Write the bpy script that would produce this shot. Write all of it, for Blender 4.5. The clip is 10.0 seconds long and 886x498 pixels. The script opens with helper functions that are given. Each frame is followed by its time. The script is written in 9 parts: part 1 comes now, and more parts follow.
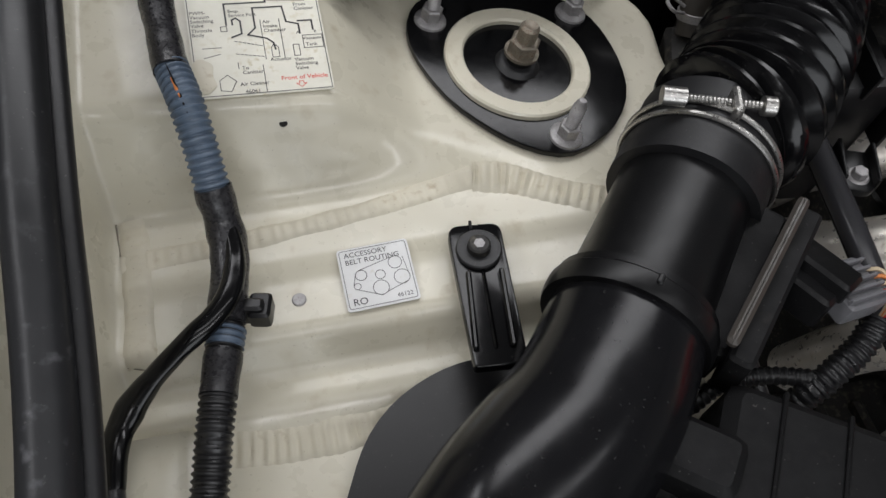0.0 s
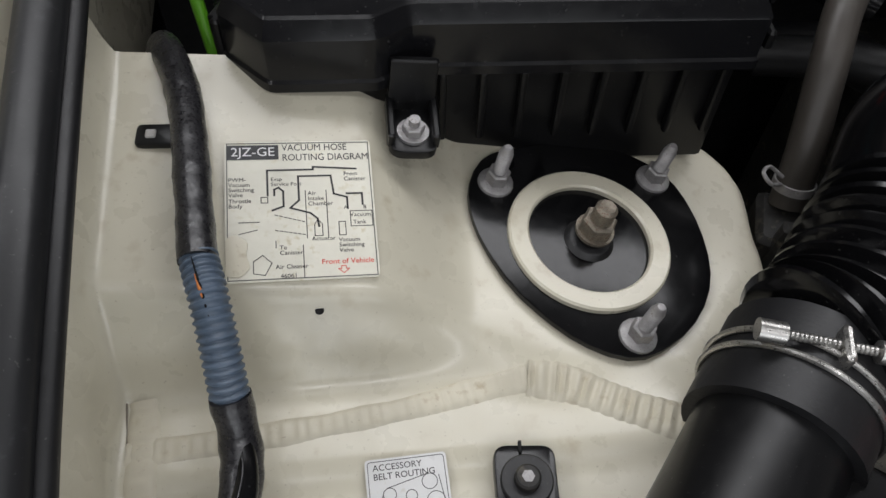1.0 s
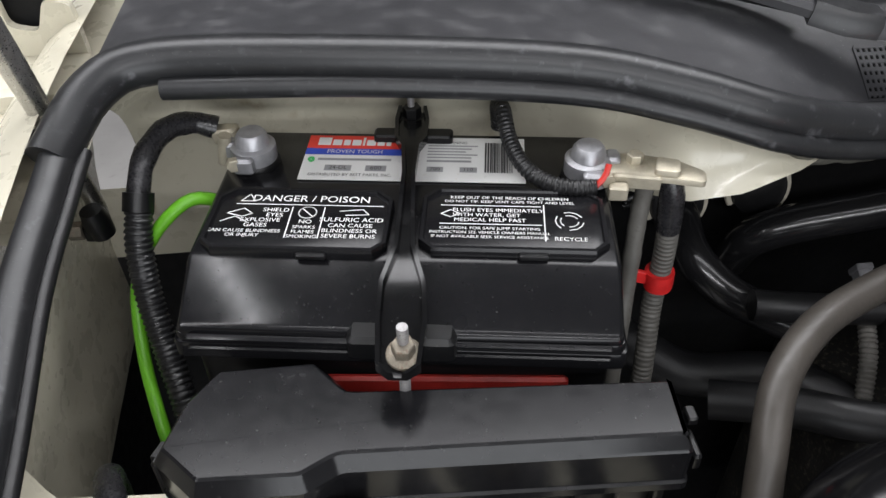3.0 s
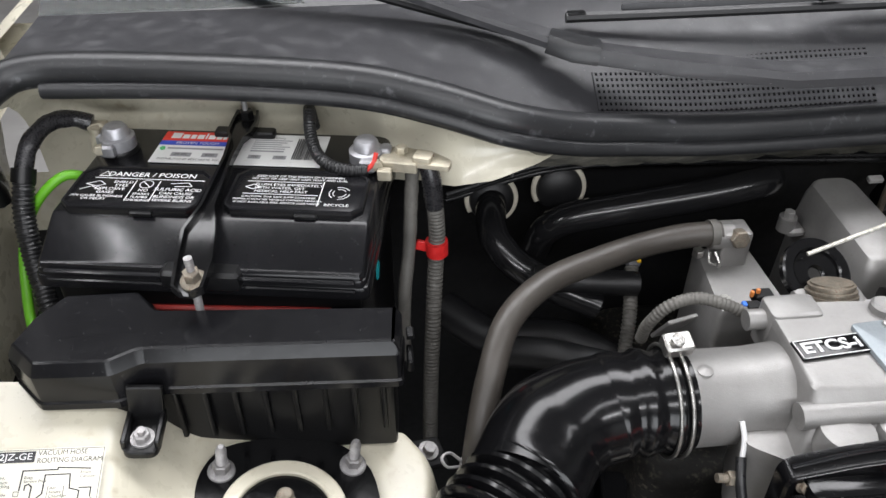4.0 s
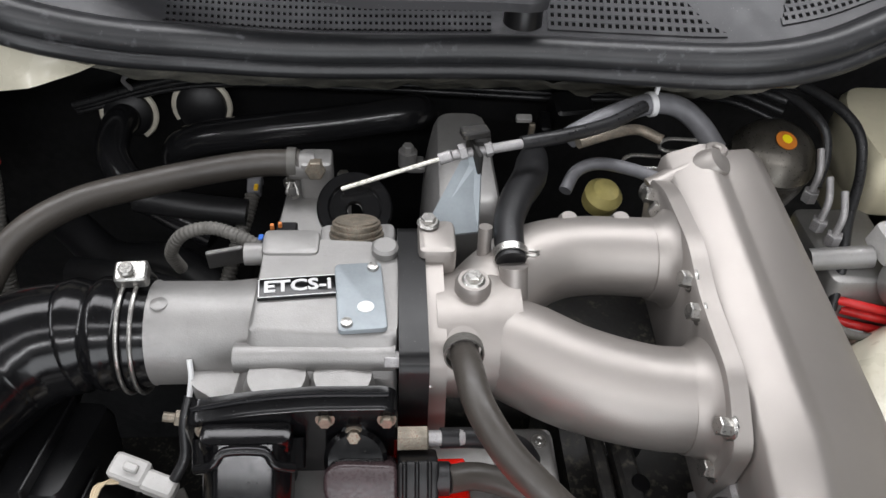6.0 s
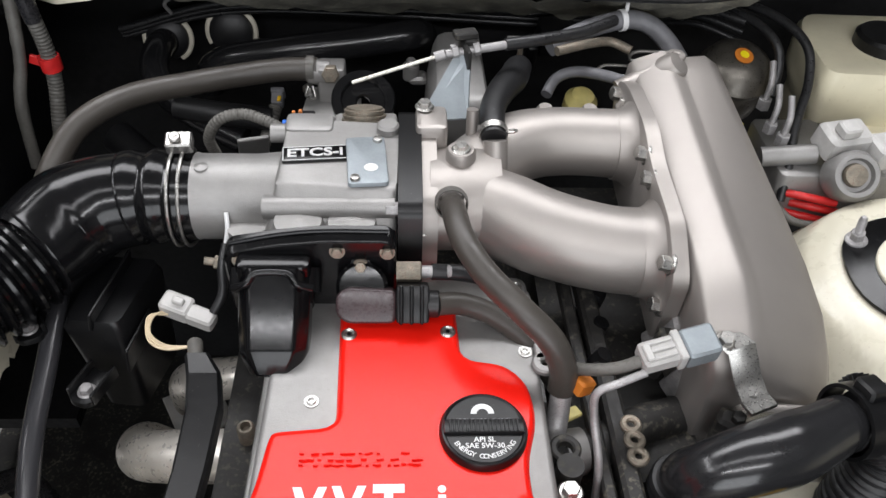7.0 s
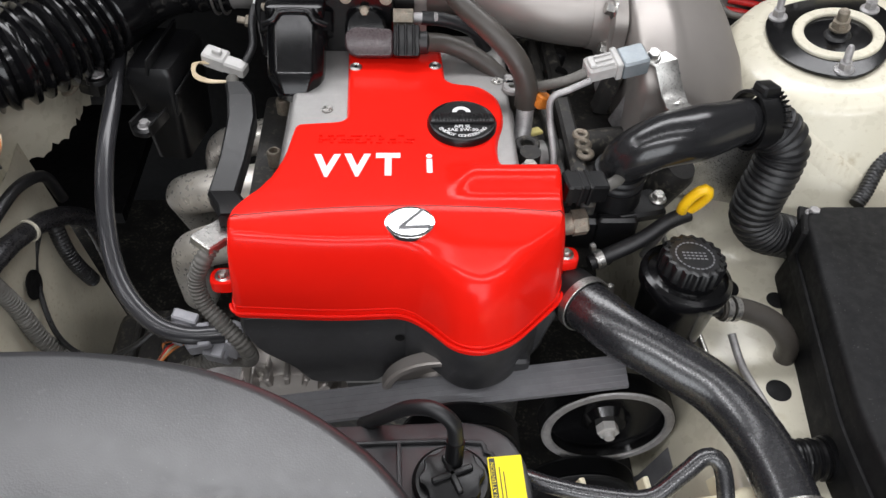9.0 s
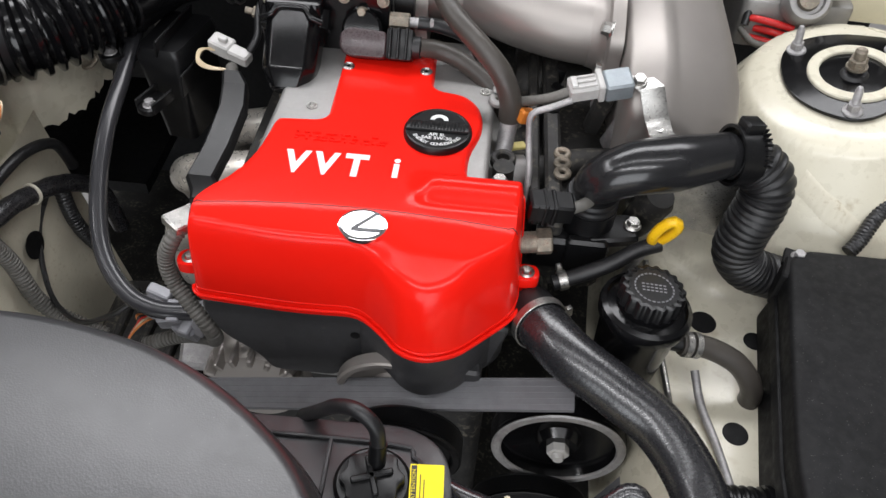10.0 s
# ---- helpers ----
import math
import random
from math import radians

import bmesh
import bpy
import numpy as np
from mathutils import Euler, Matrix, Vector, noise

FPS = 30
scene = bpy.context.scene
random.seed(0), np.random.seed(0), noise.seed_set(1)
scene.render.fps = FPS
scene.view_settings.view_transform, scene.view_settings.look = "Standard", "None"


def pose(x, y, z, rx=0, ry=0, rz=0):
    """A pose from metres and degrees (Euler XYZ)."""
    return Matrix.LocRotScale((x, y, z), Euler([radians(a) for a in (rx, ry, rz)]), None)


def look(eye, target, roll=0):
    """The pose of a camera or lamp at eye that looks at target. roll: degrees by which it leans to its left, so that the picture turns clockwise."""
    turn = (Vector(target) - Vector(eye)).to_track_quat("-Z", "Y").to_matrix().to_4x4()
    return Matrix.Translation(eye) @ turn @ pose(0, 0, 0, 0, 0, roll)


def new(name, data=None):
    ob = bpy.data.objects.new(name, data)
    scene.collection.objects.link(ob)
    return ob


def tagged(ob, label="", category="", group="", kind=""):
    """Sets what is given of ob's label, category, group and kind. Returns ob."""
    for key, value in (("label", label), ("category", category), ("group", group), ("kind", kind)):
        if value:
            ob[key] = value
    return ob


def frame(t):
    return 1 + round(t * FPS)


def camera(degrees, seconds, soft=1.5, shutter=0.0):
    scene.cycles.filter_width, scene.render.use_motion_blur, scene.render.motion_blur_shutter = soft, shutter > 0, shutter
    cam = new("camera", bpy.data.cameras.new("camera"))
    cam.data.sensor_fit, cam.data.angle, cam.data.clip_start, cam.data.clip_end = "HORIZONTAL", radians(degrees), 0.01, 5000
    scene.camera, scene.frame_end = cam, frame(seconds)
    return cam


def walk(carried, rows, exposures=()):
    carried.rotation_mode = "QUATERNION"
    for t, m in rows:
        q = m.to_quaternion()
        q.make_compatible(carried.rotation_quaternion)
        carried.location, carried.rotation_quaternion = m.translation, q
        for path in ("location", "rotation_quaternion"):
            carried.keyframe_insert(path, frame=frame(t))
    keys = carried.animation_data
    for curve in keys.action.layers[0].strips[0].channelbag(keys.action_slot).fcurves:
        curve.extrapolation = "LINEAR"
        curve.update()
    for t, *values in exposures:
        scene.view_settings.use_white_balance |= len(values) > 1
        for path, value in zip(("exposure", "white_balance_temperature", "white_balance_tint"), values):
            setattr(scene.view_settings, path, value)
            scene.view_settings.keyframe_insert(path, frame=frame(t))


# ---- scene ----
cam = camera(58.5, 10.0)
PATH = [
    (0, (-0.615, 0.044, 1.228), (-0.341, 1.121, -0.435), 2.8),
    (0.5, (-0.603, 0.09, 1.225), (-0.422, 1.198, -0.431), 2.0),
    (1, (-0.598, 0.143, 1.235), (-0.447, 1.306, -0.385), 2.2),
    (1.5, (-0.592, 0.195, 1.253), (-0.466, 1.446, -0.302), 1.5),
    (2, (-0.583, 0.229, 1.282), (-0.457, 1.624, -0.145), 0.3),
    (2.2, (-0.577, 0.237, 1.294), (-0.45, 1.679, -0.085), 0.0),
    (3.3, (-0.528, 0.208, 1.343), (-0.392, 1.731, 0.054), -1.4),
    (3.5, (-0.514, 0.177, 1.349), (-0.368, 1.717, 0.081), -1.1),
    (4, (-0.396, 0.054, 1.392), (-0.26, 1.621, 0.156), -0.2),
    (4.5, (-0.262, 0.026, 1.403), (-0.101, 1.602, 0.183), 1.5),
    (5, (-0.121, 0.082, 1.384), (0.046, 1.645, 0.148), 2.8),
    (5.5, (-0.044, 0.091, 1.371), (0.118, 1.592, 0.06), 3.5),
    (5.7, (-0.029, 0.082, 1.368), (0.13, 1.554, 0.023), 3.9),
    (6.8, (0.002, -0.051, 1.38), (0.119, 1.39, -0.002), 3.4),
    (7, (-0.001, -0.092, 1.376), (0.107, 1.348, -0.008), 3.2),
    (7.5, (0.005, -0.177, 1.371), (0.102, 1.256, -0.021), 2.9),
    (8, (0.009, -0.252, 1.358), (0.102, 1.172, -0.043), 2.8),
    (8.5, (0.01, -0.316, 1.347), (0.105, 1.088, -0.074), 2.7),
    (9, (0.005, -0.351, 1.343), (0.104, 1.01, -0.119), 2.7),
    (9.5, (0.019, -0.354, 1.345), (0.117, 0.995, -0.127), 2.3),
    (10, (0.104, -0.344, 1.36), (0.021, 0.999, -0.12), 3.1),
]
walk(cam, [(t, look(eye, target, roll)) for t, eye, target, roll in PATH], exposures=[(0, -2.25), (2.0, -2.25), (3.5, -1.0), (4.5, -1.3), (5.5, -1.5), (8.0, -1.35), (10.0, -1.35)])

# ---------------------------------------------------------------- world and light
world = bpy.data.worlds.new("workshop_air")
scene.world = world
world.use_nodes = True
world.node_tree.nodes["Background"].inputs["Color"].default_value = (0.85, 0.9, 1.0, 1)
world.node_tree.nodes["Background"].inputs["Strength"].default_value = 0.02


# an unseen overhead light panel; no fitting is modelled
def unseen_light(x, y, sx, sy, watts):
    la = bpy.data.lights.new("unseen_ceiling_light", "AREA")
    la.shape, la.size, la.size_y, la.energy, la.color = "RECTANGLE", sx, sy, watts, (0.97, 0.97, 1.0)
    ob = new("unseen_ceiling_light", la)
    ob.location = (x, y, 2.86)
    return ob


# rows sized and placed for highlights; the last is fill added for the left fender
for row_x, row_y, size_x, size_y, row_w in ((0.0, 1.36, 3.2, 0.80, 185), (0.0, -0.5, 3.0, 0.20, 40), (0.0, -1.9, 3.0, 0.22, 145), (-2.3, 0.2, 0.20, 3.0, 115)):
    unseen_light(row_x, row_y, size_x, size_y, row_w)

# added fill light behind the camera, to brighten faces turned to the front
front_fill = bpy.data.lights.new("front_fill_light", "AREA")
front_fill.shape, front_fill.size, front_fill.size_y, front_fill.energy, front_fill.color = "RECTANGLE", 3.1, 2.3, 270, (0.93, 0.96, 1.0)
front_fill_ob = new("front_fill_light", front_fill)
front_fill_ob.matrix_world = pose(0, -3.98, 1.2, 90, 0, 0)

# ---------------------------------------------------------------- shapes
# A shape is (vertices, faces); shapes are joined, moved and then linked as one mesh a part.


def join(*gs):
    v, f = [], []
    for gv, gf in gs:
        n = len(v)
        v += [tuple(p) for p in gv]
        f += [tuple(i + n for i in q) for q in gf]
    return v, f


def moved(g, m):
    return [tuple(m @ Vector(p)) for p in g[0]], list(g[1])


def spin(z_dir, at=(0, 0, 0), about=0.0):
    """A pose at a place whose z axis points along z_dir."""
    q = Vector(z_dir).to_track_quat("Z", "Y").to_matrix().to_4x4()
    return Matrix.Translation(at) @ q @ pose(0, 0, 0, 0, 0, about)


def inset(poly, d):
    """A closed outline, counter-clockwise, drawn in by d."""
    out, n = [], len(poly)
    for i in range(n):
        a, b, c = Vector(poly[i - 1]), Vector(poly[i]), Vector(poly[(i + 1) % n])
        e1, e2 = (b - a).normalized(), (c - b).normalized()
        n1, n2 = Vector((-e1.y, e1.x)), Vector((-e2.y, e2.x))
        k = n1 + n2
        k = k / max(0.35, k.dot(n1)) if k.length > 1e-6 else n1
        out.append(tuple(b + k * d))
    return out


def rounded(poly, r, n=4):
    """An outline with its corners rounded; r is one radius or one for each corner."""
    out, m = [], len(poly)
    for i in range(m):
        rr = r[i] if isinstance(r, (list, tuple)) else r
        a, b, c = Vector(poly[i - 1]), Vector(poly[i]), Vector(poly[(i + 1) % m])
        d1, d2 = (a - b), (c - b)
        k = min(rr, 0.48 * d1.length, 0.48 * d2.length)
        if k < 1e-5:
            out.append(tuple(b))
            continue
        p, q = b + d1.normalized() * k, b + d2.normalized() * k
        for j in range(n + 1):
            t = j / n
            out.append(tuple(p * (1 - t) ** 2 + b * 2 * t * (1 - t) + q * t * t))
    return out


def slab(poly, z0, z1, bev=0.0, steps=2):
    """An outline (counter-clockwise) raised from z0 to z1, its upper edge rounded by bev."""
    n = len(poly)
    rings = [[(x, y, z0) for x, y in poly]]
    if bev > 0:
        for k in range(steps + 1):
            a = k / steps * math.pi / 2
            p = inset(poly, bev * (1 - math.cos(a)))
            rings.append([(x, y, z1 - bev + bev * math.sin(a)) for x, y in p])
    else:
        rings.append([(x, y, z1) for x, y in poly])
    return loft(rings)


def loft(rings, caps=True, closed=True):
    v, f, n = [], [], len(rings[0])
    for r in rings:
        v += [tuple(p) for p in r]
    for k in range(len(rings) - 1):
        for i in range(n if closed else n - 1):
            j = (i + 1) % n
            f.append((k * n + i, k * n + j, (k + 1) * n + j, (k + 1) * n + i))
    if caps and closed:
        f.append(tuple(reversed(range(n))))
        f.append(tuple((len(rings) - 1) * n + i for i in range(n)))
    return v, f


def rect(sx, sy, cx=0.0, cy=0.0):
    return [(cx - sx / 2, cy - sy / 2), (cx + sx / 2, cy - sy / 2), (cx + sx / 2, cy + sy / 2), (cx - sx / 2, cy + sy / 2)]


def circle(r, n=24, cx=0.0, cy=0.0, a0=0.0):
    return [(cx + r * math.cos(a0 + 2 * math.pi * i / n), cy + r * math.sin(a0 + 2 * math.pi * i / n)) for i in range(n)]


def block(x0, x1, y0, y1, z0, z1, r=0.004, bev=0.003):
    """A box with rounded upright corners and a rounded top."""
    return slab(rounded(rect(x1 - x0, y1 - y0, (x0 + x1) / 2, (y0 + y1) / 2), r, 3), z0, z1, bev)


def brick(sx, sy, sz, bev=0.002, m=None):
    """A box about the origin with all edges rounded."""
    h = sz / 2
    b = min(bev, 0.45 * min(sx, sy, sz))
    p0 = rounded(rect(sx, sy), b * 1.6, 2)
    g = loft([[(x, y, -h) for x, y in inset(p0, b)], [(x, y, -h + b) for x, y in p0], [(x, y, h - b) for x, y in p0], [(x, y, h) for x, y in inset(p0, b)]])
    return moved(g, m) if m is not None else g


def lathe(profile, n=24, m=None):
    """A profile of (radius, height) turned about z."""
    rings = [[(max(r, 1e-5) * math.cos(2 * math.pi * i / n), max(r, 1e-5) * math.sin(2 * math.pi * i / n), z) for i in range(n)] for r, z in profile]
    g = loft(rings)
    return moved(g, m) if m is not None else g


def ring(r0, r1, z0, z1, n=32, m=None, bev=0.0015):
    """A flat ring with a hole."""
    prof = [(r0, z0), (r1, z0), (r1, z1 - bev), (r1 - bev, z1), (r0 + bev, z1), (r0, z1 - bev), (r0, z0)]
    rings = [[(r * math.cos(2 * math.pi * i / n), r * math.sin(2 * math.pi * i / n), z) for i in range(n)] for r, z in prof]
    g = loft(rings, caps=False)
    return moved(g, m) if m is not None else g


def hexa(r, h, m=None, z0=0.0):
    c = 0.12 * r
    p = circle(r, 6)
    g = loft([[(x, y, z0) for x, y in p], [(x, y, z0 + h - c) for x, y in p], [(x * 0.88, y * 0.88, z0 + h) for x, y in p]])
    return moved(g, m) if m is not None else g


def spline(pts, step):
    """Points along a smooth curve through pts, about step apart."""
    P = [Vector(p) for p in pts]
    if len(P) == 2:
        n = max(1, int((P[1] - P[0]).length / step))
        return [P[0].lerp(P[1], i / n) for i in range(n + 1)]
    P = [P[0] * 2 - P[1]] + P + [P[-1] * 2 - P[-2]]
    out = []
    for i in range(1, len(P) - 2):
        a, b, c, d = P[i - 1], P[i], P[i + 1], P[i + 2]
        n = max(2, int((c - b).length / step + 0.5))
        for k in range(n):
            t = k / n
            out.append(0.5 * (2 * b + (c - a) * t + (2 * a - 5 * b + 4 * c - d) * t * t + (3 * b - a - 3 * c + d) * t ** 3))
    out.append(P[-2])
    return out


def tube(pts, r, n=12, step=0.008, pitch=0.0, depth=0.1, rough=0.0, flat=1.0, seed=0):
    """A round hose through pts. r: a radius, or one at each end and between. pitch: the ribs of a corrugated hose.
    rough: uneven wrapping. flat: its height against its width."""
    if pitch:
        step = min(step, pitch / 5)
    c = spline(pts, step)
    L = [0.0]
    for i in range(1, len(c)):
        L.append(L[-1] + (c[i] - c[i - 1]).length)
    rs = r if isinstance(r, (list, tuple)) else [r, r]
    t0 = (c[1] - c[0]).normalized()
    up = Vector((0, 0, 1)) if abs(t0.z) < 0.9 else Vector((0, 1, 0))
    nrm = (up - t0 * up.dot(t0)).normalized()
    rings = []
    for i, p in enumerate(c):
        t = (c[min(i + 1, len(c) - 1)] - c[max(i - 1, 0)]).normalized()
        nrm = (nrm - t * nrm.dot(t)).normalized()
        b = t.cross(nrm)
        u = L[i] / max(L[-1], 1e-6) * (len(rs) - 1)
        k = min(int(u), len(rs) - 2)
        rad = rs[k] + (rs[k + 1] - rs[k]) * (u - k)
        if pitch:
            s = math.sin(2 * math.pi * L[i] / pitch)
            rad *= 1 - depth * (0.5 - 0.5 * max(-1, min(1, 1.8 * s)))
        if rough:
            rad *= 1 + rough * noise.noise(Vector((L[i] * 90, seed, 0.3)))
        ring_ = []
        for j in range(n):
            a = 2 * math.pi * j / n
            q = rad * (1 + (rough * 0.6 * noise.noise(p * 160 + Vector((j, seed, 0))) if rough else 0))
            ring_.append(tuple(p + nrm * (math.cos(a) * q * flat) + b * (math.sin(a) * q)))
        rings.append(ring_)
    return loft(rings)


def sheet(fn, us, vs):
    """A surface over two ranges, fn(u, v) -> place."""
    v = [tuple(fn(a, b)) for a in us for b in vs]
    n = len(vs)
    f = [(i * n + j, (i + 1) * n + j, (i + 1) * n + j + 1, i * n + j + 1) for i in range(len(us) - 1) for j in range(n - 1)]
    return v, f


def steps(a, b, n):
    return [a + (b - a) * i / n for i in range(n + 1)]


def ease(a, b, x):
    t = max(0.0, min(1.0, (x - a) / (b - a)))
    return t * t * (3 - 2 * t)


def mesh_of(name, g, mat, angle=38):
    me = bpy.data.meshes.new(name)
    me.from_pydata([tuple(p) for p in g[0]], [], g[1])
    me.validate()
    b = bmesh.new()
    b.from_mesh(me)
    bmesh.ops.recalc_face_normals(b, faces=b.faces)
    b.to_mesh(me)
    b.free()
    for p in me.polygons:
        p.use_smooth = True
    me.set_sharp_from_angle(angle=radians(angle))
    me.materials.append(mat)
    return me


def thing(name, label, category, at=(0, 0, 0), group="", kind=""):
    ob = new(name)
    ob.location = at
    ob.empty_display_size = 0.02
    return tagged(ob, label, category, group, kind)


def part(name, g, mat, parent, label="", angle=38):
    """One mesh under a thing or a part; its vertices are places in the world."""
    ob = new(name, mesh_of(name, g, mat, angle))
    ob.parent = parent
    at = Vector()
    p = parent
    while p is not None:
        at += p.location
        p = p.parent
    ob.location = -at
    if label:
        tagged(ob, label)
    return ob


def solid(name, g, mat, label, category, group="", kind="", angle=38):
    """A thing of one mesh."""
    return tagged(new(name, mesh_of(name, g, mat, angle)), label, category, group, kind)


def letters(text, size, m, align="CENTER", bold=0.0, deep=0.0, squeeze=1.0):
    """Text as a shape, lying in the plane of m with its baseline along x."""
    cu = bpy.data.curves.new("lettering", "FONT")
    cu.body, cu.size, cu.align_x, cu.align_y = text, size, align, "CENTER"
    cu.offset, cu.extrude, cu.resolution_u = bold, deep, 3
    tmp = bpy.data.objects.new("lettering", cu)
    scene.collection.objects.link(tmp)
    me = bpy.data.meshes.new_from_object(tmp.evaluated_get(bpy.context.evaluated_depsgraph_get()))
    g = [(v.co.x * squeeze, v.co.y, v.co.z) for v in me.vertices], [tuple(p.vertices) for p in me.polygons]
    bpy.data.objects.remove(tmp)
    bpy.data.curves.remove(cu)
    bpy.data.meshes.remove(me)
    return moved(g, m)


def bars(rows, m):
    """Flat strokes: rows of (x0, y0, x1, y1) in the plane of m."""
    v, f = [], []
    for x0, y0, x1, y1 in rows:
        n = len(v)
        v += [(x0, y0, 0), (x1, y0, 0), (x1, y1, 0), (x0, y1, 0)]
        f.append((n, n + 1, n + 2, n + 3))
    return moved((v, f), m)


def strokes(lines, w, m):
    """Flat lines of width w through points of the plane of m."""
    v, f = [], []
    for ln in lines:
        for (x0, y0), (x1, y1) in zip(ln, ln[1:]):
            d = Vector((x1 - x0, y1 - y0))
            if d.length < 1e-7:
                continue
            d.normalize()
            s, e = Vector((-d.y, d.x)) * (w / 2), d * (w / 2)
            a, b = Vector((x0, y0)) - e, Vector((x1, y1)) + e
            n = len(v)
            v += [(*(a - s), 0), (*(b - s), 0), (*(b + s), 0), (*(a + s), 0)]
            f.append((n, n + 1, n + 2, n + 3))
    return moved((v, f), m)


def plane_of(o, x_to, y_to):
    """A pose with its origin at o, x towards x_to, and y on the side of y_to."""
    o, x, y = Vector(o), Vector(x_to) - Vector(o), Vector(y_to) - Vector(o)
    x.normalize()
    z = x.cross(y).normalized()
    y = z.cross(x)
    return Matrix(((x.x, y.x, z.x, o.x), (x.y, y.y, z.y, o.y), (x.z, y.z, z.z, o.z), (0, 0, 0, 1)))

# ---------------------------------------------------------------- materials


def material(name, colour, rough=0.5, metal=0.0, vary=0.15, scale=30.0, bump=0.05, fine=400.0, dirt=None, dirt_at=0.6, coat=0.0, rough_vary=0.12, spec=0.5, cells=0.0, specks=0.0, speck=(0.24, 0.235, 0.22)):
    """A surface with its colour clouded at one scale and soiled at another, its gloss uneven and its relief fine."""
    m = bpy.data.materials.new(name)
    m.use_nodes = True
    t = m.node_tree
    b = t.nodes["Principled BSDF"]
    b.inputs["Metallic"].default_value = metal
    b.inputs["Specular IOR Level"].default_value = spec
    b.inputs["Coat Weight"].default_value = coat
    b.inputs["Coat Roughness"].default_value = 0.08
    co = t.nodes.new("ShaderNodeTexCoord")

    def noise_at(s, detail=4.0):
        n = t.nodes.new("ShaderNodeTexNoise")
        n.inputs["Scale"].default_value = s
        n.inputs["Detail"].default_value = detail
        t.links.new(co.outputs["Object"], n.inputs["Vector"])
        return n.outputs["Fac"]

    def spread(fac, lo, hi, a, c):
        r = t.nodes.new("ShaderNodeMapRange")
        r.inputs["From Min"].default_value, r.inputs["From Max"].default_value = lo, hi
        r.inputs["To Min"].default_value, r.inputs["To Max"].default_value = a, c
        t.links.new(fac, r.inputs["Value"])
        return r.outputs["Result"]

    big, small = noise_at(scale), noise_at(scale * 7.3, 6.0)
    mix = t.nodes.new("ShaderNodeMix")
    mix.data_type = "RGBA"
    mix.inputs["A"].default_value = (*[c * (1 - vary) for c in colour], 1)
    mix.inputs["B"].default_value = (*[min(1, c * (1 + vary)) for c in colour], 1)
    t.links.new(spread(big, 0.3, 0.7, 0, 1), mix.inputs["Factor"])
    last = mix.outputs["Result"]
    if dirt:
        soil = t.nodes.new("ShaderNodeMix")
        soil.data_type = "RGBA"
        soil.inputs["B"].default_value = (*dirt, 1)
        t.links.new(last, soil.inputs["A"])
        mul = t.nodes.new("ShaderNodeMath")
        mul.operation = "MULTIPLY"
        t.links.new(spread(small, dirt_at, dirt_at + 0.18, 0, 1), mul.inputs[0])
        t.links.new(spread(big, 0.4, 0.65, 0.05, 0.8), mul.inputs[1])
        t.links.new(mul.outputs[0], soil.inputs["Factor"])
        last = soil.outputs["Result"]
    if specks:
        dust = t.nodes.new("ShaderNodeMix")
        dust.data_type = "RGBA"
        dust.inputs["B"].default_value = (*speck, 1)
        t.links.new(last, dust.inputs["A"])
        t.links.new(spread(noise_at(560.0, 1.0), 0.72, 0.80, 0, specks), dust.inputs["Factor"])
        last = dust.outputs["Result"]
    t.links.new(last, b.inputs["Base Color"])
    t.links.new(spread(small, 0.3, 0.7, max(0.03, rough - rough_vary), min(1, rough + rough_vary)), b.inputs["Roughness"])
    if bump:
        bp = t.nodes.new("ShaderNodeBump")
        bp.inputs["Strength"].default_value = bump
        bp.inputs["Distance"].default_value = 0.002
        if cells:
            vo = t.nodes.new("ShaderNodeTexVoronoi")
            vo.inputs["Scale"].default_value = cells
            t.links.new(co.outputs["Object"], vo.inputs["Vector"])
            t.links.new(vo.outputs["Distance"], bp.inputs["Height"])
        else:
            t.links.new(noise_at(fine, 3.0), bp.inputs["Height"])
        t.links.new(bp.outputs["Normal"], b.inputs["Normal"])
    return m


CREAM = material("cream_body_paint", (0.60, 0.565, 0.455), 0.32, vary=0.06, scale=9, bump=0.012, fine=60, dirt=(0.36, 0.29, 0.18), dirt_at=0.6, coat=0.25, specks=0.35, speck=(0.20, 0.15, 0.09))
CREAM_FLAT = material("cream_seam_sealer", (0.59, 0.55, 0.44), 0.42, vary=0.08, scale=25, bump=0.05, fine=150, dirt=(0.33, 0.25, 0.14), dirt_at=0.58, specks=0.4, speck=(0.20, 0.15, 0.09))
PLASTIC = material("black_moulded_plastic", (0.0045, 0.0045, 0.005), 0.34, vary=0.2, scale=22, bump=0.012, fine=700, dirt=(0.016, 0.016, 0.015), dirt_at=0.62, rough_vary=0.035, specks=0.14, spec=0.35)
GRAINED = material("black_grained_plastic", (0.036, 0.036, 0.038), 0.33, vary=0.2, scale=14, bump=0.05, cells=620, dirt=(0.09, 0.09, 0.09), dirt_at=0.66, rough_vary=0.035, specks=0.2, spec=0.7)
LID = material("black_satin_plastic", (0.007, 0.007, 0.008), 0.2, vary=0.15, scale=18, bump=0.004, fine=900, dirt=(0.022, 0.022, 0.023), dirt_at=0.66, rough_vary=0.035, specks=0.12, spec=0.3)
GLOSS = material("glossy_black_plastic", (0.004, 0.004, 0.0045), 0.17, vary=0.2, scale=30, bump=0.0, fine=200, dirt=(0.035, 0.034, 0.032), dirt_at=0.68, rough_vary=0.035, specks=0.12, spec=0.36)
RUBBER = material("black_rubber", (0.009, 0.009, 0.010), 0.45, vary=0.2, scale=30, bump=0.06, fine=500, dirt=(0.06, 0.06, 0.06), dirt_at=0.64, rough_vary=0.035, specks=0.2)
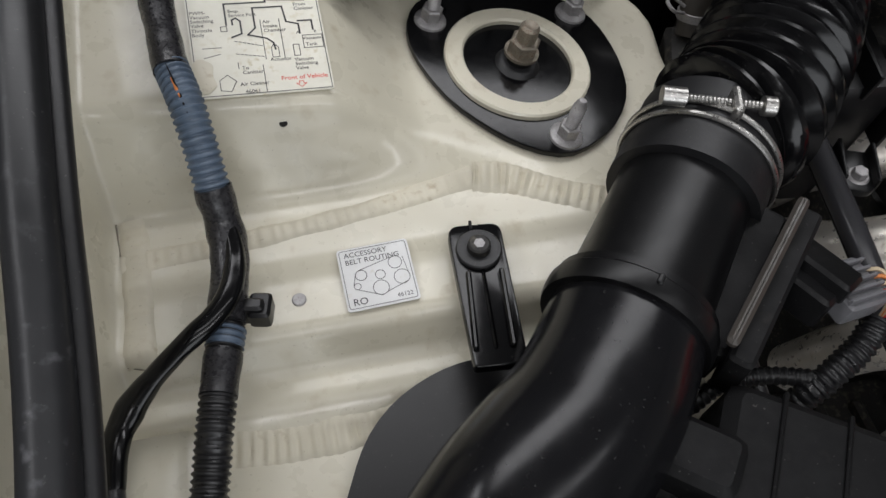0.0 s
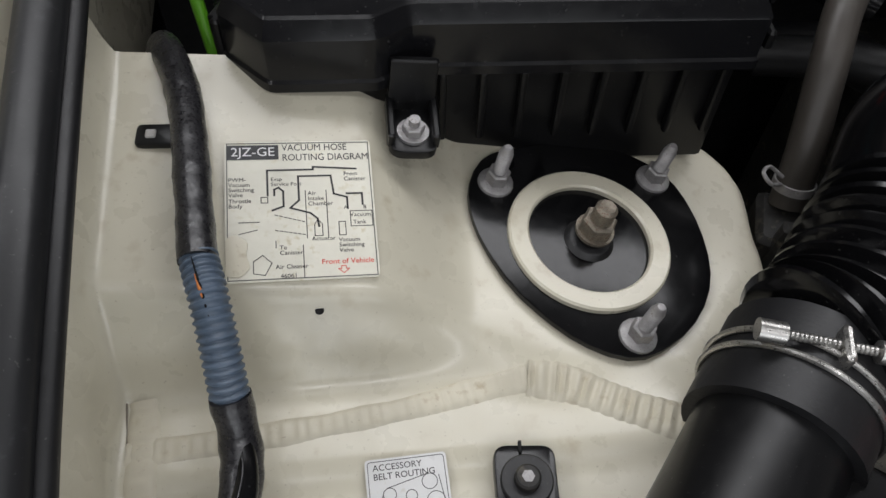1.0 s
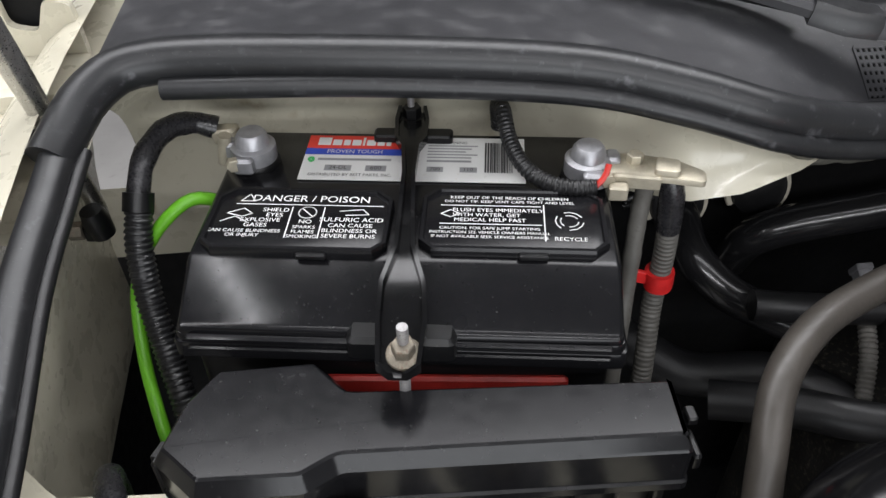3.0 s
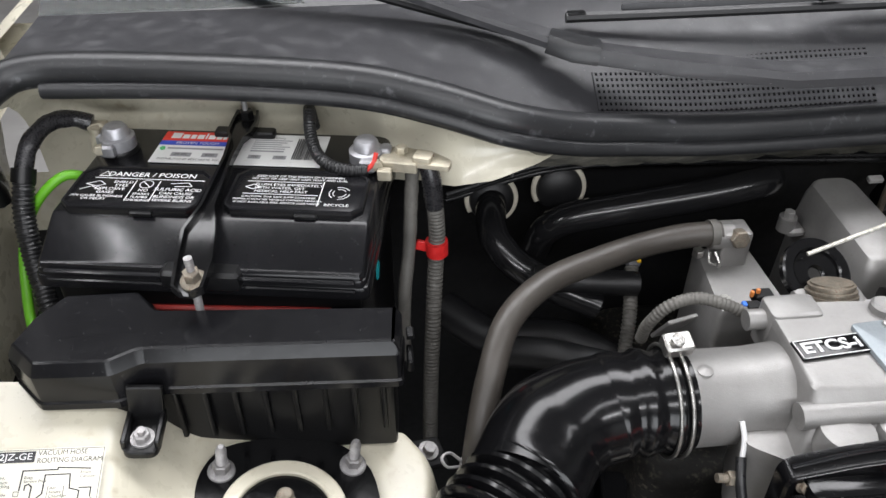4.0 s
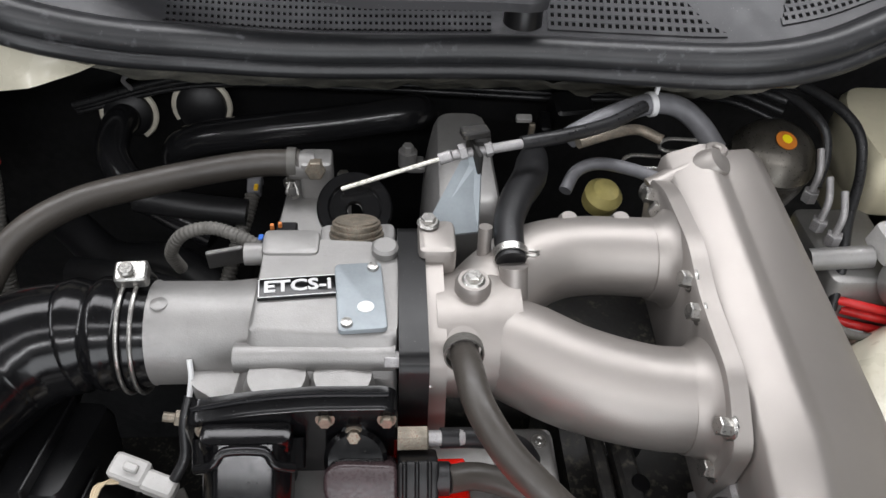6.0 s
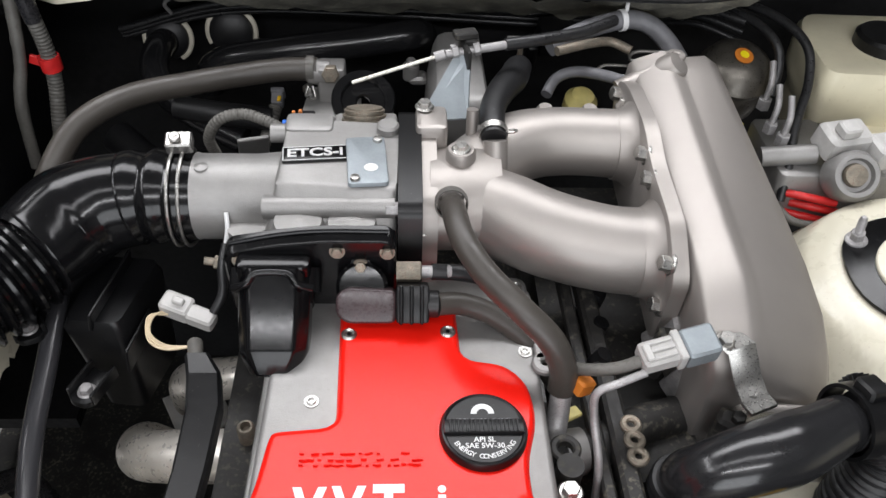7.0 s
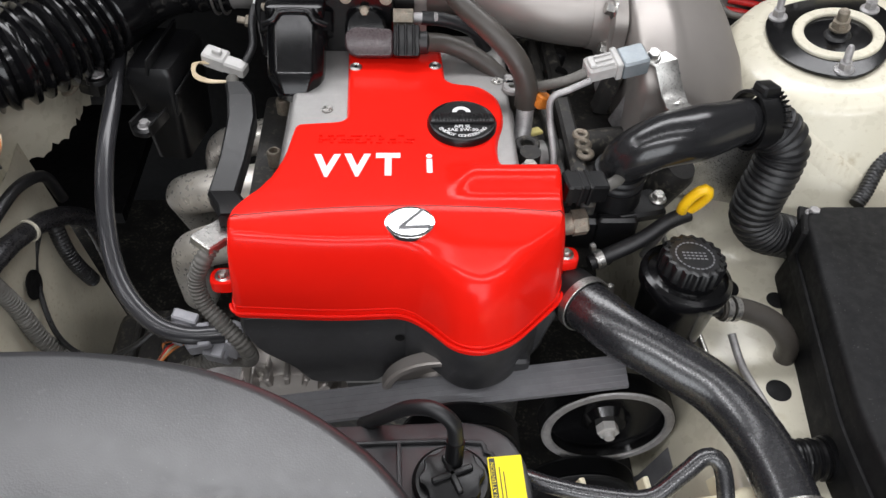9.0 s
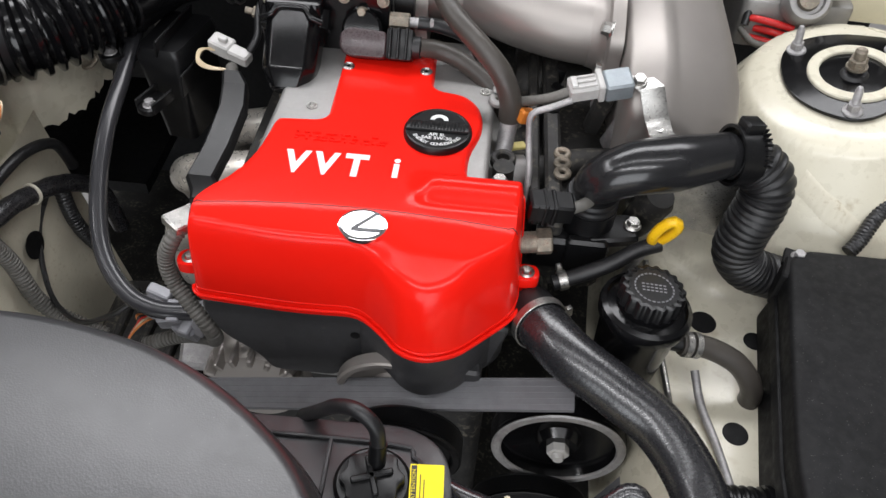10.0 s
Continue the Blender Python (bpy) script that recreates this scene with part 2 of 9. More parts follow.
SEAL = material("weathered_rubber_seal", (0.016, 0.0165, 0.018), 0.38, vary=0.2, scale=16, bump=0.05, fine=350, dirt=(0.14, 0.14, 0.15), dirt_at=0.6, rough_vary=0.035, specks=0.2)
HOSE = material("shiny_rubber_hose", (0.014, 0.014, 0.016), 0.27, vary=0.1, scale=40, bump=0.0, rough_vary=0.02, spec=0.85)
SHRINK = material("shiny_heat_shrink_sleeve", (0.014, 0.014, 0.015), 0.2, vary=0.2, scale=30, bump=0.0, rough_vary=0.03)
# near-black that paints in the shade behind the grille holes
VOID = material("black_hole_shade", (0.003, 0.003, 0.003), 0.9, vary=0.1, bump=0.0, spec=0.1)
SOFTHOSE = material("satin_black_rubber_hose", (0.012, 0.012, 0.013), 0.18, vary=0.1, scale=20, bump=0.0, rough_vary=0.01)
DRAINTUBE = material("satin_grey_black_tube", (0.030, 0.030, 0.033), 0.24, vary=0.1, scale=20, bump=0.0, rough_vary=0.01)
GREYHOSE = material("brown_grey_rubber_hose", (0.050, 0.044, 0.038), 0.42, vary=0.12, scale=25, bump=0.05, fine=300, dirt=(0.05, 0.045, 0.04), dirt_at=0.6)
CONDUIT = material("black_split_conduit", (0.014, 0.014, 0.015), 0.36, vary=0.2, scale=40, bump=0.02)
CONDUIT_GREY = material("dusty_grey_conduit", (0.11, 0.105, 0.095), 0.55, vary=0.2, scale=40, bump=0.05, dirt=(0.06, 0.055, 0.045), dirt_at=0.55)
CONDUIT_BLUE = material("faded_blue_conduit", (0.085, 0.118, 0.165), 0.45, vary=0.15, scale=60, bump=0.03, dirt=(0.05, 0.06, 0.07), dirt_at=0.6)
TAPE = material("black_harness_tape", (0.018, 0.0175, 0.0195), 0.3, vary=0.3, scale=70, bump=0.18, fine=160, dirt=(0.09, 0.09, 0.09), dirt_at=0.6, specks=0.3)
RED = material("red_engine_paint", (0.80, 0.012, 0.006), 0.2, vary=0.04, scale=12, bump=0.01, fine=260, coat=0.0, rough_vary=0.02, spec=0.2)
REDSEAM = material("dark_red_seam", (0.22, 0.008, 0.006), 0.4, vary=0.1, bump=0.0)
CAST = material("grey_cast_aluminium", (0.29, 0.283, 0.275), 0.5, metal=0.6, vary=0.08, scale=40, bump=0.12, fine=900, dirt=(0.24, 0.22, 0.19), dirt_at=0.64, rough_vary=0.05)
SATIN = material("satin_silver_manifold", (0.36, 0.333, 0.312), 0.47, metal=0.7, vary=0.04, scale=10, bump=0.07, fine=1400, dirt=(0.50, 0.46, 0.42), dirt_at=0.70, rough_vary=0.025)
PLATED = material("dark_plated_metal", (0.12, 0.11, 0.095), 0.36, metal=0.7, vary=0.2, scale=60, bump=0.03)
STEEL = material("zinc_plated_steel", (0.46, 0.45, 0.43), 0.34, metal=0.95, vary=0.15, scale=120, bump=0.05, dirt=(0.25, 0.19, 0.12), dirt_at=0.6)
GREYSTEEL = material("dull_grey_steel", (0.36, 0.35, 0.35), 0.55, metal=0.6, vary=0.2, scale=120, bump=0.08, dirt=(0.16, 0.13, 0.10), dirt_at=0.55)
RUSTY = material("tarnished_brass_coloured_steel", (0.23, 0.205, 0.165), 0.55, metal=0.6, vary=0.3, scale=140, bump=0.1, dirt=(0.17, 0.06, 0.025), dirt_at=0.5)
HEADER = material("stained_exhaust_steel", (0.70, 0.66, 0.60), 0.34, metal=0.6, vary=0.15, scale=22, bump=0.02, dirt=(0.42, 0.35, 0.26), dirt_at=0.6)
DIRTY = material("grimy_dark_metal", (0.022, 0.021, 0.020), 0.6, metal=0.3, vary=0.35, scale=25, bump=0.15, fine=200, dirt=(0.20, 0.18, 0.14), dirt_at=0.52)
DULL = material("dull_black_plastic", (0.006, 0.006, 0.0065), 0.62, vary=0.3, scale=16, bump=0.04, fine=300, dirt=(0.045, 0.043, 0.04), dirt_at=0.62, spec=0.22, specks=0.2)
COVERPLASTIC = material("greyed_black_plastic", (0.030, 0.030, 0.032), 0.40, vary=0.25, scale=12, bump=0.02, fine=500, dirt=(0.075, 0.073, 0.07), dirt_at=0.60, specks=0.25)
# black paint of real panels; also colours in the shade of holes and the well
DARK = material("black_paint_and_shade", (0.005, 0.005, 0.0055), 0.6, vary=0.3, scale=14, bump=0.03, dirt=(0.05, 0.047, 0.042), dirt_at=0.66, spec=0.25)
FELT = material("dirty_firewall_insulation", (0.13, 0.125, 0.105), 0.9, vary=0.4, scale=30, bump=0.5, fine=180, dirt=(0.26, 0.24, 0.19), dirt_at=0.5)
LEAD = material("dull_lead_terminal", (0.40, 0.40, 0.42), 0.45, metal=0.7, vary=0.2, scale=90, bump=0.12, fine=260, dirt=(0.55, 0.53, 0.47), dirt_at=0.58)
BRASSY = material("corroded_terminal_metal", (0.46, 0.42, 0.33), 0.5, metal=0.6, vary=0.25, scale=80, bump=0.15, fine=240, dirt=(0.50, 0.47, 0.40), dirt_at=0.52)
SILVER = material("silver_paint", (0.62, 0.62, 0.62), 0.4, metal=0.3, vary=0.05, scale=60, bump=0.0)
PAPER = material("white_sticker", (0.74, 0.74, 0.73), 0.38, vary=0.04, scale=30, bump=0.01, dirt=(0.55, 0.50, 0.38), dirt_at=0.62)
OLDPAPER = material("yellowed_sticker", (0.72, 0.70, 0.60), 0.4, vary=0.08, scale=40, bump=0.03, dirt=(0.52, 0.43, 0.22), dirt_at=0.55)
INK = material("black_ink", (0.03, 0.03, 0.032), 0.5, vary=0.1, bump=0.0)
GREYINK = material("grey_ink", (0.30, 0.30, 0.31), 0.5, vary=0.1, bump=0.0)
WHITEINK = material("white_ink", (0.72, 0.72, 0.72), 0.45, vary=0.05, bump=0.0)
REDINK = material("red_ink", (0.75, 0.05, 0.03), 0.4, vary=0.05, bump=0.0)
BLUEINK = material("blue_ink", (0.03, 0.07, 0.45), 0.4, vary=0.05, bump=0.0)
GREENINK = material("green_ink", (0.05, 0.45, 0.12), 0.4, vary=0.05, bump=0.0)
TEAL = material("teal_sticker", (0.01, 0.38, 0.42), 0.4, vary=0.05, bump=0.0)
GREEN = material("green_rubber_tube", (0.13, 0.42, 0.02), 0.4, vary=0.1, scale=60, bump=0.02)
REDTAPE = material("red_tape", (0.62, 0.02, 0.02), 0.42, vary=0.12, scale=120, bump=0.05)
REDTRAY = material("dark_red_plastic", (0.33, 0.02, 0.015), 0.5, vary=0.2, scale=60, bump=0.03)
YELLOW = material("yellow_plastic", (0.80, 0.47, 0.01), 0.35, vary=0.06, scale=60, bump=0.02)
TAG = material("yellow_sticker", (0.85, 0.68, 0.01), 0.4, vary=0.03, bump=0.0)
OLDYELLOW = material("aged_translucent_yellow_plastic", (0.50, 0.43, 0.16), 0.4, vary=0.2, scale=60, bump=0.03)
TANK = material("cream_translucent_plastic", (0.66, 0.61, 0.45), 0.4, vary=0.06, scale=25, bump=0.02, dirt=(0.42, 0.35, 0.2), dirt_at=0.62)
CONNECTOR = material("light_grey_connector_plastic", (0.44, 0.43, 0.415), 0.45, vary=0.1, scale=90, bump=0.01, dirt=(0.25, 0.22, 0.18), dirt_at=0.6)
CONN_MID = material("grey_connector_plastic", (0.27, 0.27, 0.29), 0.42, vary=0.15, scale=90, bump=0.02, dirt=(0.12, 0.11, 0.10), dirt_at=0.6)
CONN_DK = material("dark_grey_connector_plastic", (0.15, 0.15, 0.16), 0.45, vary=0.15, scale=90, bump=0.02)
MAROON = material("dark_brown_sensor_plastic", (0.040, 0.026, 0.028), 0.3, vary=0.2, scale=60, bump=0.02)
ORANGE = material("orange_plastic", (0.55, 0.17, 0.02), 0.5, vary=0.15, scale=90, bump=0.02)
BLUEPLATE = material("blue_grey_plated_steel", (0.27, 0.30, 0.32), 0.5, metal=0.4, vary=0.1, scale=60, bump=0.02)
WIRE_W = material("beige_wire", (0.55, 0.45, 0.30), 0.45, vary=0.1, bump=0.0)
WIRE_O = material("orange_wire", (0.60, 0.20, 0.05), 0.45, vary=0.1, bump=0.0)
WIRE_R = material("red_wire", (0.60, 0.03, 0.02), 0.45, vary=0.1, bump=0.0)
WIRE_B = material("blue_wire", (0.03, 0.15, 0.6), 0.45, vary=0.1, bump=0.0)
CABLE = material("braided_steel_cable", (0.60, 0.58, 0.52), 0.4, metal=0.8, vary=0.3, scale=300, bump=0.3, fine=900)
COWL = material("dusty_black_cowl_plastic", (0.031, 0.031, 0.034), 0.46, vary=0.2, scale=7, bump=0.03, fine=500, dirt=(0.080, 0.080, 0.083), dirt_at=0.55, rough_vary=0.08, specks=0.3)
CONCRETE = material("grey_concrete_floor", (0.33, 0.32, 0.31), 0.7, vary=0.15, scale=3, bump=0.1, fine=60, dirt=(0.15, 0.14, 0.13), dirt_at=0.6)
WALLPAINT = material("white_wall_paint", (0.36, 0.36, 0.355), 0.7, vary=0.03, scale=2, bump=0.02)
BELT = material("grey_ribbed_belt", (0.13, 0.13, 0.138), 0.55, vary=0.12, scale=60, bump=0.04)
CHROME = material("chrome", (0.85, 0.85, 0.86), 0.12, metal=1.0, vary=0.04, scale=60, bump=0.0, rough_vary=0.03)
EMBLEM_DK = material("dark_emblem_groove", (0.04, 0.04, 0.045), 0.3, vary=0.1, bump=0.0)
FOAM = material("off_white_clip_plastic", (0.62, 0.58, 0.48), 0.5, vary=0.1, scale=90, bump=0.02)


def clear_glass():
    m = bpy.data.materials.new("tinted_windscreen_glass")
    m.use_nodes = True
    b = m.node_tree.nodes["Principled BSDF"]
    b.inputs["Base Color"].default_value = (0.35, 0.38, 0.37, 1)
    b.inputs["Transmission Weight"].default_value = 1.0
    b.inputs["Roughness"].default_value = 0.02
    b.inputs["IOR"].default_value = 1.16
    return m


GLASS = clear_glass()

# ---------------------------------------------------------------- the workshop and the car's body
solid("floor", slab(rect(9, 9, 0, 0.5), -0.1, 0.0), CONCRETE, "grey concrete workshop floor under the car", "floor", kind="structure")
for nm, g in (
    ("wall_west", brick(0.1, 9, 3.0, 0.01, pose(-4.5, 0.5, 1.5))),
    ("wall_east", brick(0.1, 9, 3.0, 0.01, pose(4.5, 0.5, 1.5))),
    ("wall_north", brick(9, 0.1, 3.0, 0.01, pose(0, 5.0, 1.5))),
    # the gap in this wall is made up for the added front fill light
    ("wall_south", join(brick(2.9, 0.1, 3.0, 0.01, pose(-3.05, -4.0, 1.5)), brick(2.9, 0.1, 3.0, 0.01, pose(3.05, -4.0, 1.5)), brick(3.19, 0.1, 0.6, 0.01, pose(0, -4.0, 2.7)))),
):
    solid(nm, g, WALLPAINT, "plain grey painted workshop wall", "wall", kind="structure")
solid("ceiling", brick(9, 9, 0.1, 0.01, pose(0, 0.5, 2.95)), WALLPAINT, "plain grey painted workshop ceiling", "ceiling", kind="structure")

# the seal along the rear of the bay: x, y, z of its crown
SEAL_LINE = [(-0.735, 0.63, 1.075), (-0.715, 0.675, 1.095), (-0.675, 0.692, 1.103), (-0.55, 0.681, 1.102), (-0.42, 0.668, 1.094), (-0.35, 0.651, 1.083), (-0.29, 0.640, 1.066),
             (-0.23, 0.655, 1.045), (-0.17, 0.672, 1.031), (-0.076, 0.680, 1.022), (0.10, 0.686, 1.021), (0.20, 0.668, 1.028), (0.29, 0.640, 1.042), (0.36, 0.640, 1.055),
             (0.45, 0.660, 1.083), (0.58, 0.682, 1.102), (0.70, 0.690, 1.103)]
_seal = spline(SEAL_LINE, 0.01)


def seal_at(x):
    """Depth and height of the seal's crown at x."""
    for a, b in zip(_seal, _seal[1:]):
        if a.x <= x <= b.x and b.x > a.x:
            t = (x - a.x) / (b.x - a.x)
            return a.y + (b.y - a.y) * t, a.z + (b.z - a.z) * t
    return (_seal[0].y, _seal[0].z) if x < _seal[0].x else (_seal[-1].y, _seal[-1].z)


def cowl_place(x, v, lift=0.0):
    y0, z0 = seal_at(x)
    ya, za, yb, zb = y0 + 0.016, z0 + 0.006, 0.835, 1.098
    return (x, ya + (yb - ya) * v, za + (zb - za) * (1 - (1 - v) ** 1.7) + lift)


cowl = thing("cowl_panel", "dusty black plastic cowl panel with mesh grilles below the windscreen", "cowl", (0, 0.75, 1.0), kind="structure")
part("panel", sheet(lambda x, v: cowl_place(x, v), steps(-0.72, 0.72, 96), steps(0, 1, 12)), COWL, cowl)
seal = thing("cowl_seal", "grey-black double-roll rubber weatherstrip along the bay's rear edge", "weatherstrip", (0, 0.68, 1.02))
part("roll", tube(SEAL_LINE, 0.0145, 14, 0.012), SEAL, seal)
part("lip", tube([(x, y - 0.013, z - 0.012) for x, y, z in SEAL_LINE[2:]], 0.0075, 10, 0.012), SEAL, seal)
part("base", tube([(x, y + 0.012, z + 0.0) for x, y, z in SEAL_LINE[1:]], 0.009, 10, 0.012), SEAL, seal)

# windscreen and what lies behind it
def glass_g(z_off):
    return sheet(lambda x, v: (x, 0.833 + 0.62 * v + 0.05 * (x / 0.7) ** 2 * (v - 0.2), 1.1 + 0.36 * v + z_off), steps(-0.72, 0.72, 8), steps(0, 1, 6))
wind = new("windscreen", mesh_of("windscreen", join(glass_g(0.0), glass_g(-0.005)), GLASS))
wind.visible_shadow = False
tagged(wind, "tinted glass windscreen with a black lower border", "windscreen", kind="structure")
solid("dashboard", slab(rect(1.4, 0.7, 0, 1.25), 0.9, 1.05, 0.02), DARK, "dark dashboard top behind the windscreen", "dashboard", kind="structure")
solid("windscreen_border", sheet(lambda x, v: (x, 0.825 + 0.055 * v, 1.098 + 0.032 * v), steps(-0.72, 0.72, 10), steps(0, 1, 2)), GLOSS, "black edge band along the foot of the windscreen", "trim", kind="structure")

# firewall
fire = thing("firewall", "black firewall with dirty grey insulation under the cowl", "firewall", (0, 0.8, 0.4), kind="structure")
part("panel", brick(1.36, 0.02, 0.75, 0.004, pose(0, 0.815, 0.62)), DARK, fire)
part("insulation", sheet(lambda x, v: (x, seal_at(x)[0] - 0.006 + 0.070 * v + 0.006 * noise.noise(Vector((x * 30, v * 3, 0))), seal_at(x)[1] - 0.022 - 0.055 * v + 0.008 * noise.noise(Vector((x * 40, v * 5, 4)))), steps(-0.27, 0.55, 82), steps(0, 1, 8)), FELT, fire, "dirty grey-green insulation mat")
part("ledge", sheet(lambda x, v: (x, seal_at(x)[0] + 0.02 + 0.07 * v, seal_at(x)[1] - 0.018 - 0.02 * v), steps(-0.7, 0.7, 40), steps(0, 1, 2)), DARK, fire)


# cream ledge over the battery
def ledge_low(x):
    k = [(-0.72, 0.735, 0.955), (-0.6, 0.735, 0.955), (-0.45, 0.722, 0.965), (-0.38, 0.685, 0.985), (-0.337, 0.64, 1.0), (-0.30, 0.634, 1.008), (-0.26, 0.640, 1.020), (-0.228, 0.652, 1.031)]
    for a, b in zip(k, k[1:]):
        if a[0] <= x <= b[0]:
            t = (x - a[0]) / (b[0] - a[0])
            return a[1] + (b[1] - a[1]) * t, a[2] + (b[2] - a[2]) * t
    return k[-1][1], k[-1][2]


def ledge_place(x, v):
    y0, z0 = seal_at(x)
    y1, z1 = ledge_low(x)
    y0, z0 = y0 + 0.004, z0 - 0.016
    bow = 0.010 * math.sin(math.pi * v) * ease(-0.5, -0.33, x) + 0.034 * math.sin(math.pi * v ** 0.55) * ease(-0.40, -0.48, x)
    dent = 0.006 * ease(-0.405, -0.395, x) * (1 - ease(-0.375, -0.365, x)) - 0.003 * ease(-0.62, -0.6, x) * (1 - ease(-0.57, -0.55, x))
    return (x, y0 + (y1 - y0) * v + bow - dent, z0 + (z1 - z0) * v)


solid("rear_ledge", sheet(ledge_place, steps(-0.72, -0.228, 60), steps(0, 1, 10)), CREAM, "cream painted body ledge under the rear rubber seal", "body panel", kind="structure")


# inner fenders: a height for every place of the shelf
def left_height(x, y):
    r = math.hypot(x + 0.484, y - 0.396)
    shelf = 0.868 - 0.022 * ease(0.245, 0.228, y) - 0.012 * ease(0.215, 0.195, y)
    shelf += 0.004 * ease(0.272, 0.284, y)
    plane = 0.8765 - 0.158 * (x + 0.484) + 0.045 * (y - 0.396)
    shoulder = 0.932 + 0.22 * (y - 0.39) - 0.10 * (x + 0.63)
    top = plane + (shoulder - plane) * (1 - ease(-0.612, -0.548, x))
    up = ease(0.318, 0.352, y + 0.02 * ease(-0.58, -0.5, x))
    z = shelf + (top - shelf) * up
    z -= 0.005 * (ease(0.336, 0.342, y) - ease(0.345, 0.352, y)) * (1 - ease(-0.60, -0.56, x))
    edge = 0.104 + 0.016 * ease(0.40, 0.46, y)
    if x > -0.478 or y > 0.43:
        out = max(0.0, r - edge) if y > 0.30 else max(0.0, x + 0.43)
        z -= 7.0 * out * ease(0.0, 0.02, out) * (1.0 if x > -0.52 else ease(-0.56, -0.52, x))
    z += 0.05 * ease(-0.728, -0.742, x) + 0.05 * ease(-0.742, -0.756, x)
    return max(z, 0.50)


fen_l = thing("inner_fender", "cream painted inner fender with wrinkled sealer, dust and rust spots", "body panel", (-0.6, 0.3, 0.8), kind="structure")
fen_l_y = steps(-0.06, 0.478, 110)


def shelf_edge(y):
    """Where the shelf and the tower's flank end, seen from above."""
    x = -0.57
    while x < -0.345 and left_height(x, y) > 0.775:
        x += 0.001
    return x


part("shelf", sheet(lambda u, y: (-0.758 + u * (shelf_edge(y) + 0.758), y, left_height(-0.758 + u * (shelf_edge(y) + 0.758), y)), steps(0, 1, 130), fen_l_y), CREAM, fen_l, angle=80)
# floor made black so that the well reads as deep shade
part("well_floor", slab(rect(0.36, 0.26, -0.585, 0.62), 0.50, 0.52), DARK, fen_l, "battery tray floor coloured black for the deep shade")
part("well_wall", sheet(lambda y, v: (-0.772 + 0.02 * v * v + 0.004 * noise.noise(Vector((y * 9, v * 4, 0))), y, 0.80 + 0.225 * v + 0.09 * (y - 0.5)), steps(0.48, 0.75, 20), steps(0, 1, 12)), CREAM, fen_l)
# added sheets that close the well; their black stands in for shade
part("well_shade", join(sheet(lambda x, v: (x, 0.762, 0.50 + 0.42 * v), steps(-0.80, -0.54, 6), steps(0, 1, 4)), sheet(lambda y, v: (-0.785, y, 0.50 + 0.33 * v), steps(0.38, 0.77, 6), steps(0, 1, 4))), DARK, fen_l, "added black sheets standing in for the tray's dark depth")
part("well_back", sheet(lambda x, v: (x, 0.748, 0.90 + 0.07 * v), steps(-0.77, -0.56, 10), steps(0, 1, 3)), CREAM, fen_l)
part("inner_wall", sheet(lambda y, v: (-0.395 + 0.05 * v + 0.012 * noise.noise(Vector((y * 7, v * 3, 5))), y, 0.80 - 0.45 * v), steps(-0.1, 0.31, 30), steps(0, 1, 16)), CREAM_FLAT, fen_l, "dusty cream side of the inner fender")

STRIP_L = [(-0.720, -0.06, 0.930), (-0.721, 0.02, 0.945), (-0.722, 0.16, 0.972), (-0.7245, 0.25, 1.0), (-0.728, 0.34, 1.02), (-0.735, 0.45, 1.035), (-0.740, 0.54, 1.055), (-0.738, 0.60, 1.068), (-0.735, 0.64, 1.079)]
strip = thing("fender_seal", "black rubber weatherstrip along the fender edge", "weatherstrip", (-0.72, 0.2, 0.98))
part("bulb", tube([(x + 0.0050, y, z - 0.001) for x, y, z in STRIP_L], 0.0104, 18, 0.015), SEAL, strip)
part("lip", tube([(x + 0.0165, y, z - 0.006) for x, y, z in STRIP_L], 0.0046, 10, 0.015), RUBBER, strip)
solid("outer_fender", sheet(lambda y, u: (-0.748 - 0.16 * u, y, 0.96 + 0.13 * ease(0.0, 0.75, y) - 0.02 * u - 0.3 * u * u), steps(-0.5, 0.95, 40), steps(0, 1, 10)), CREAM, "cream painted outer fender edge beside the bay", "body panel", kind="structure")


def right_height(x, y):
    r = math.hypot(x - 0.484, (y - 0.398) * 0.95)
    cone = 0.8755 + 0.158 * (min(r, 0.1) / max(r, 1e-6) * (x - 0.484)) + 0.045 * (min(r, 0.1) / max(r, 1e-6) * (y - 0.398)) - 0.35 * max(0.0, r - 0.086) - 1.5 * max(0.0, r - 0.104)
    floor_ = 0.712 - 0.05 * ease(0.30, 0.26, x) - 0.10 * ease(0.275, 0.255, x)
    z = max(cone, floor_) if cone > floor_ else floor_
    d = cone - floor_
    if abs(d) < 0.03:
        z = floor_ + 0.5 * (d + math.sqrt(d * d + 0.0008))
    z += 0.22 * ease(0.60, 0.66, x)
    return z


fen_r = thing("inner_fender", "cream painted inner fender with a rounded suspension tower", "body panel", (0.5, 0.3, 0.7), kind="structure")
part("shelf", sheet(lambda x, y: (x, y, right_height(x, y)), steps(0.25, 0.70, 100), steps(-0.12, 0.60, 130)), CREAM, fen_r, angle=80)
solid("bay_underside", slab(rect(1.3, 1.3, 0, 0.25), 0.20, 0.24), DIRTY, "dark grimy underside of the engine bay", "underside", kind="structure")

# ---------------------------------------------------------------- suspension towers and what stands by them
PLATE = [(-0.067, 0.034), (-0.065, 0.006), (-0.050, -0.032), (-0.018, -0.064), (0.013, -0.076), (0.048, -0.057), (0.070, -0.026), (0.073, 0.012), (0.064, 0.048), (0.038, 0.068), (-0.003, 0.074), (-0.054, 0.060)]


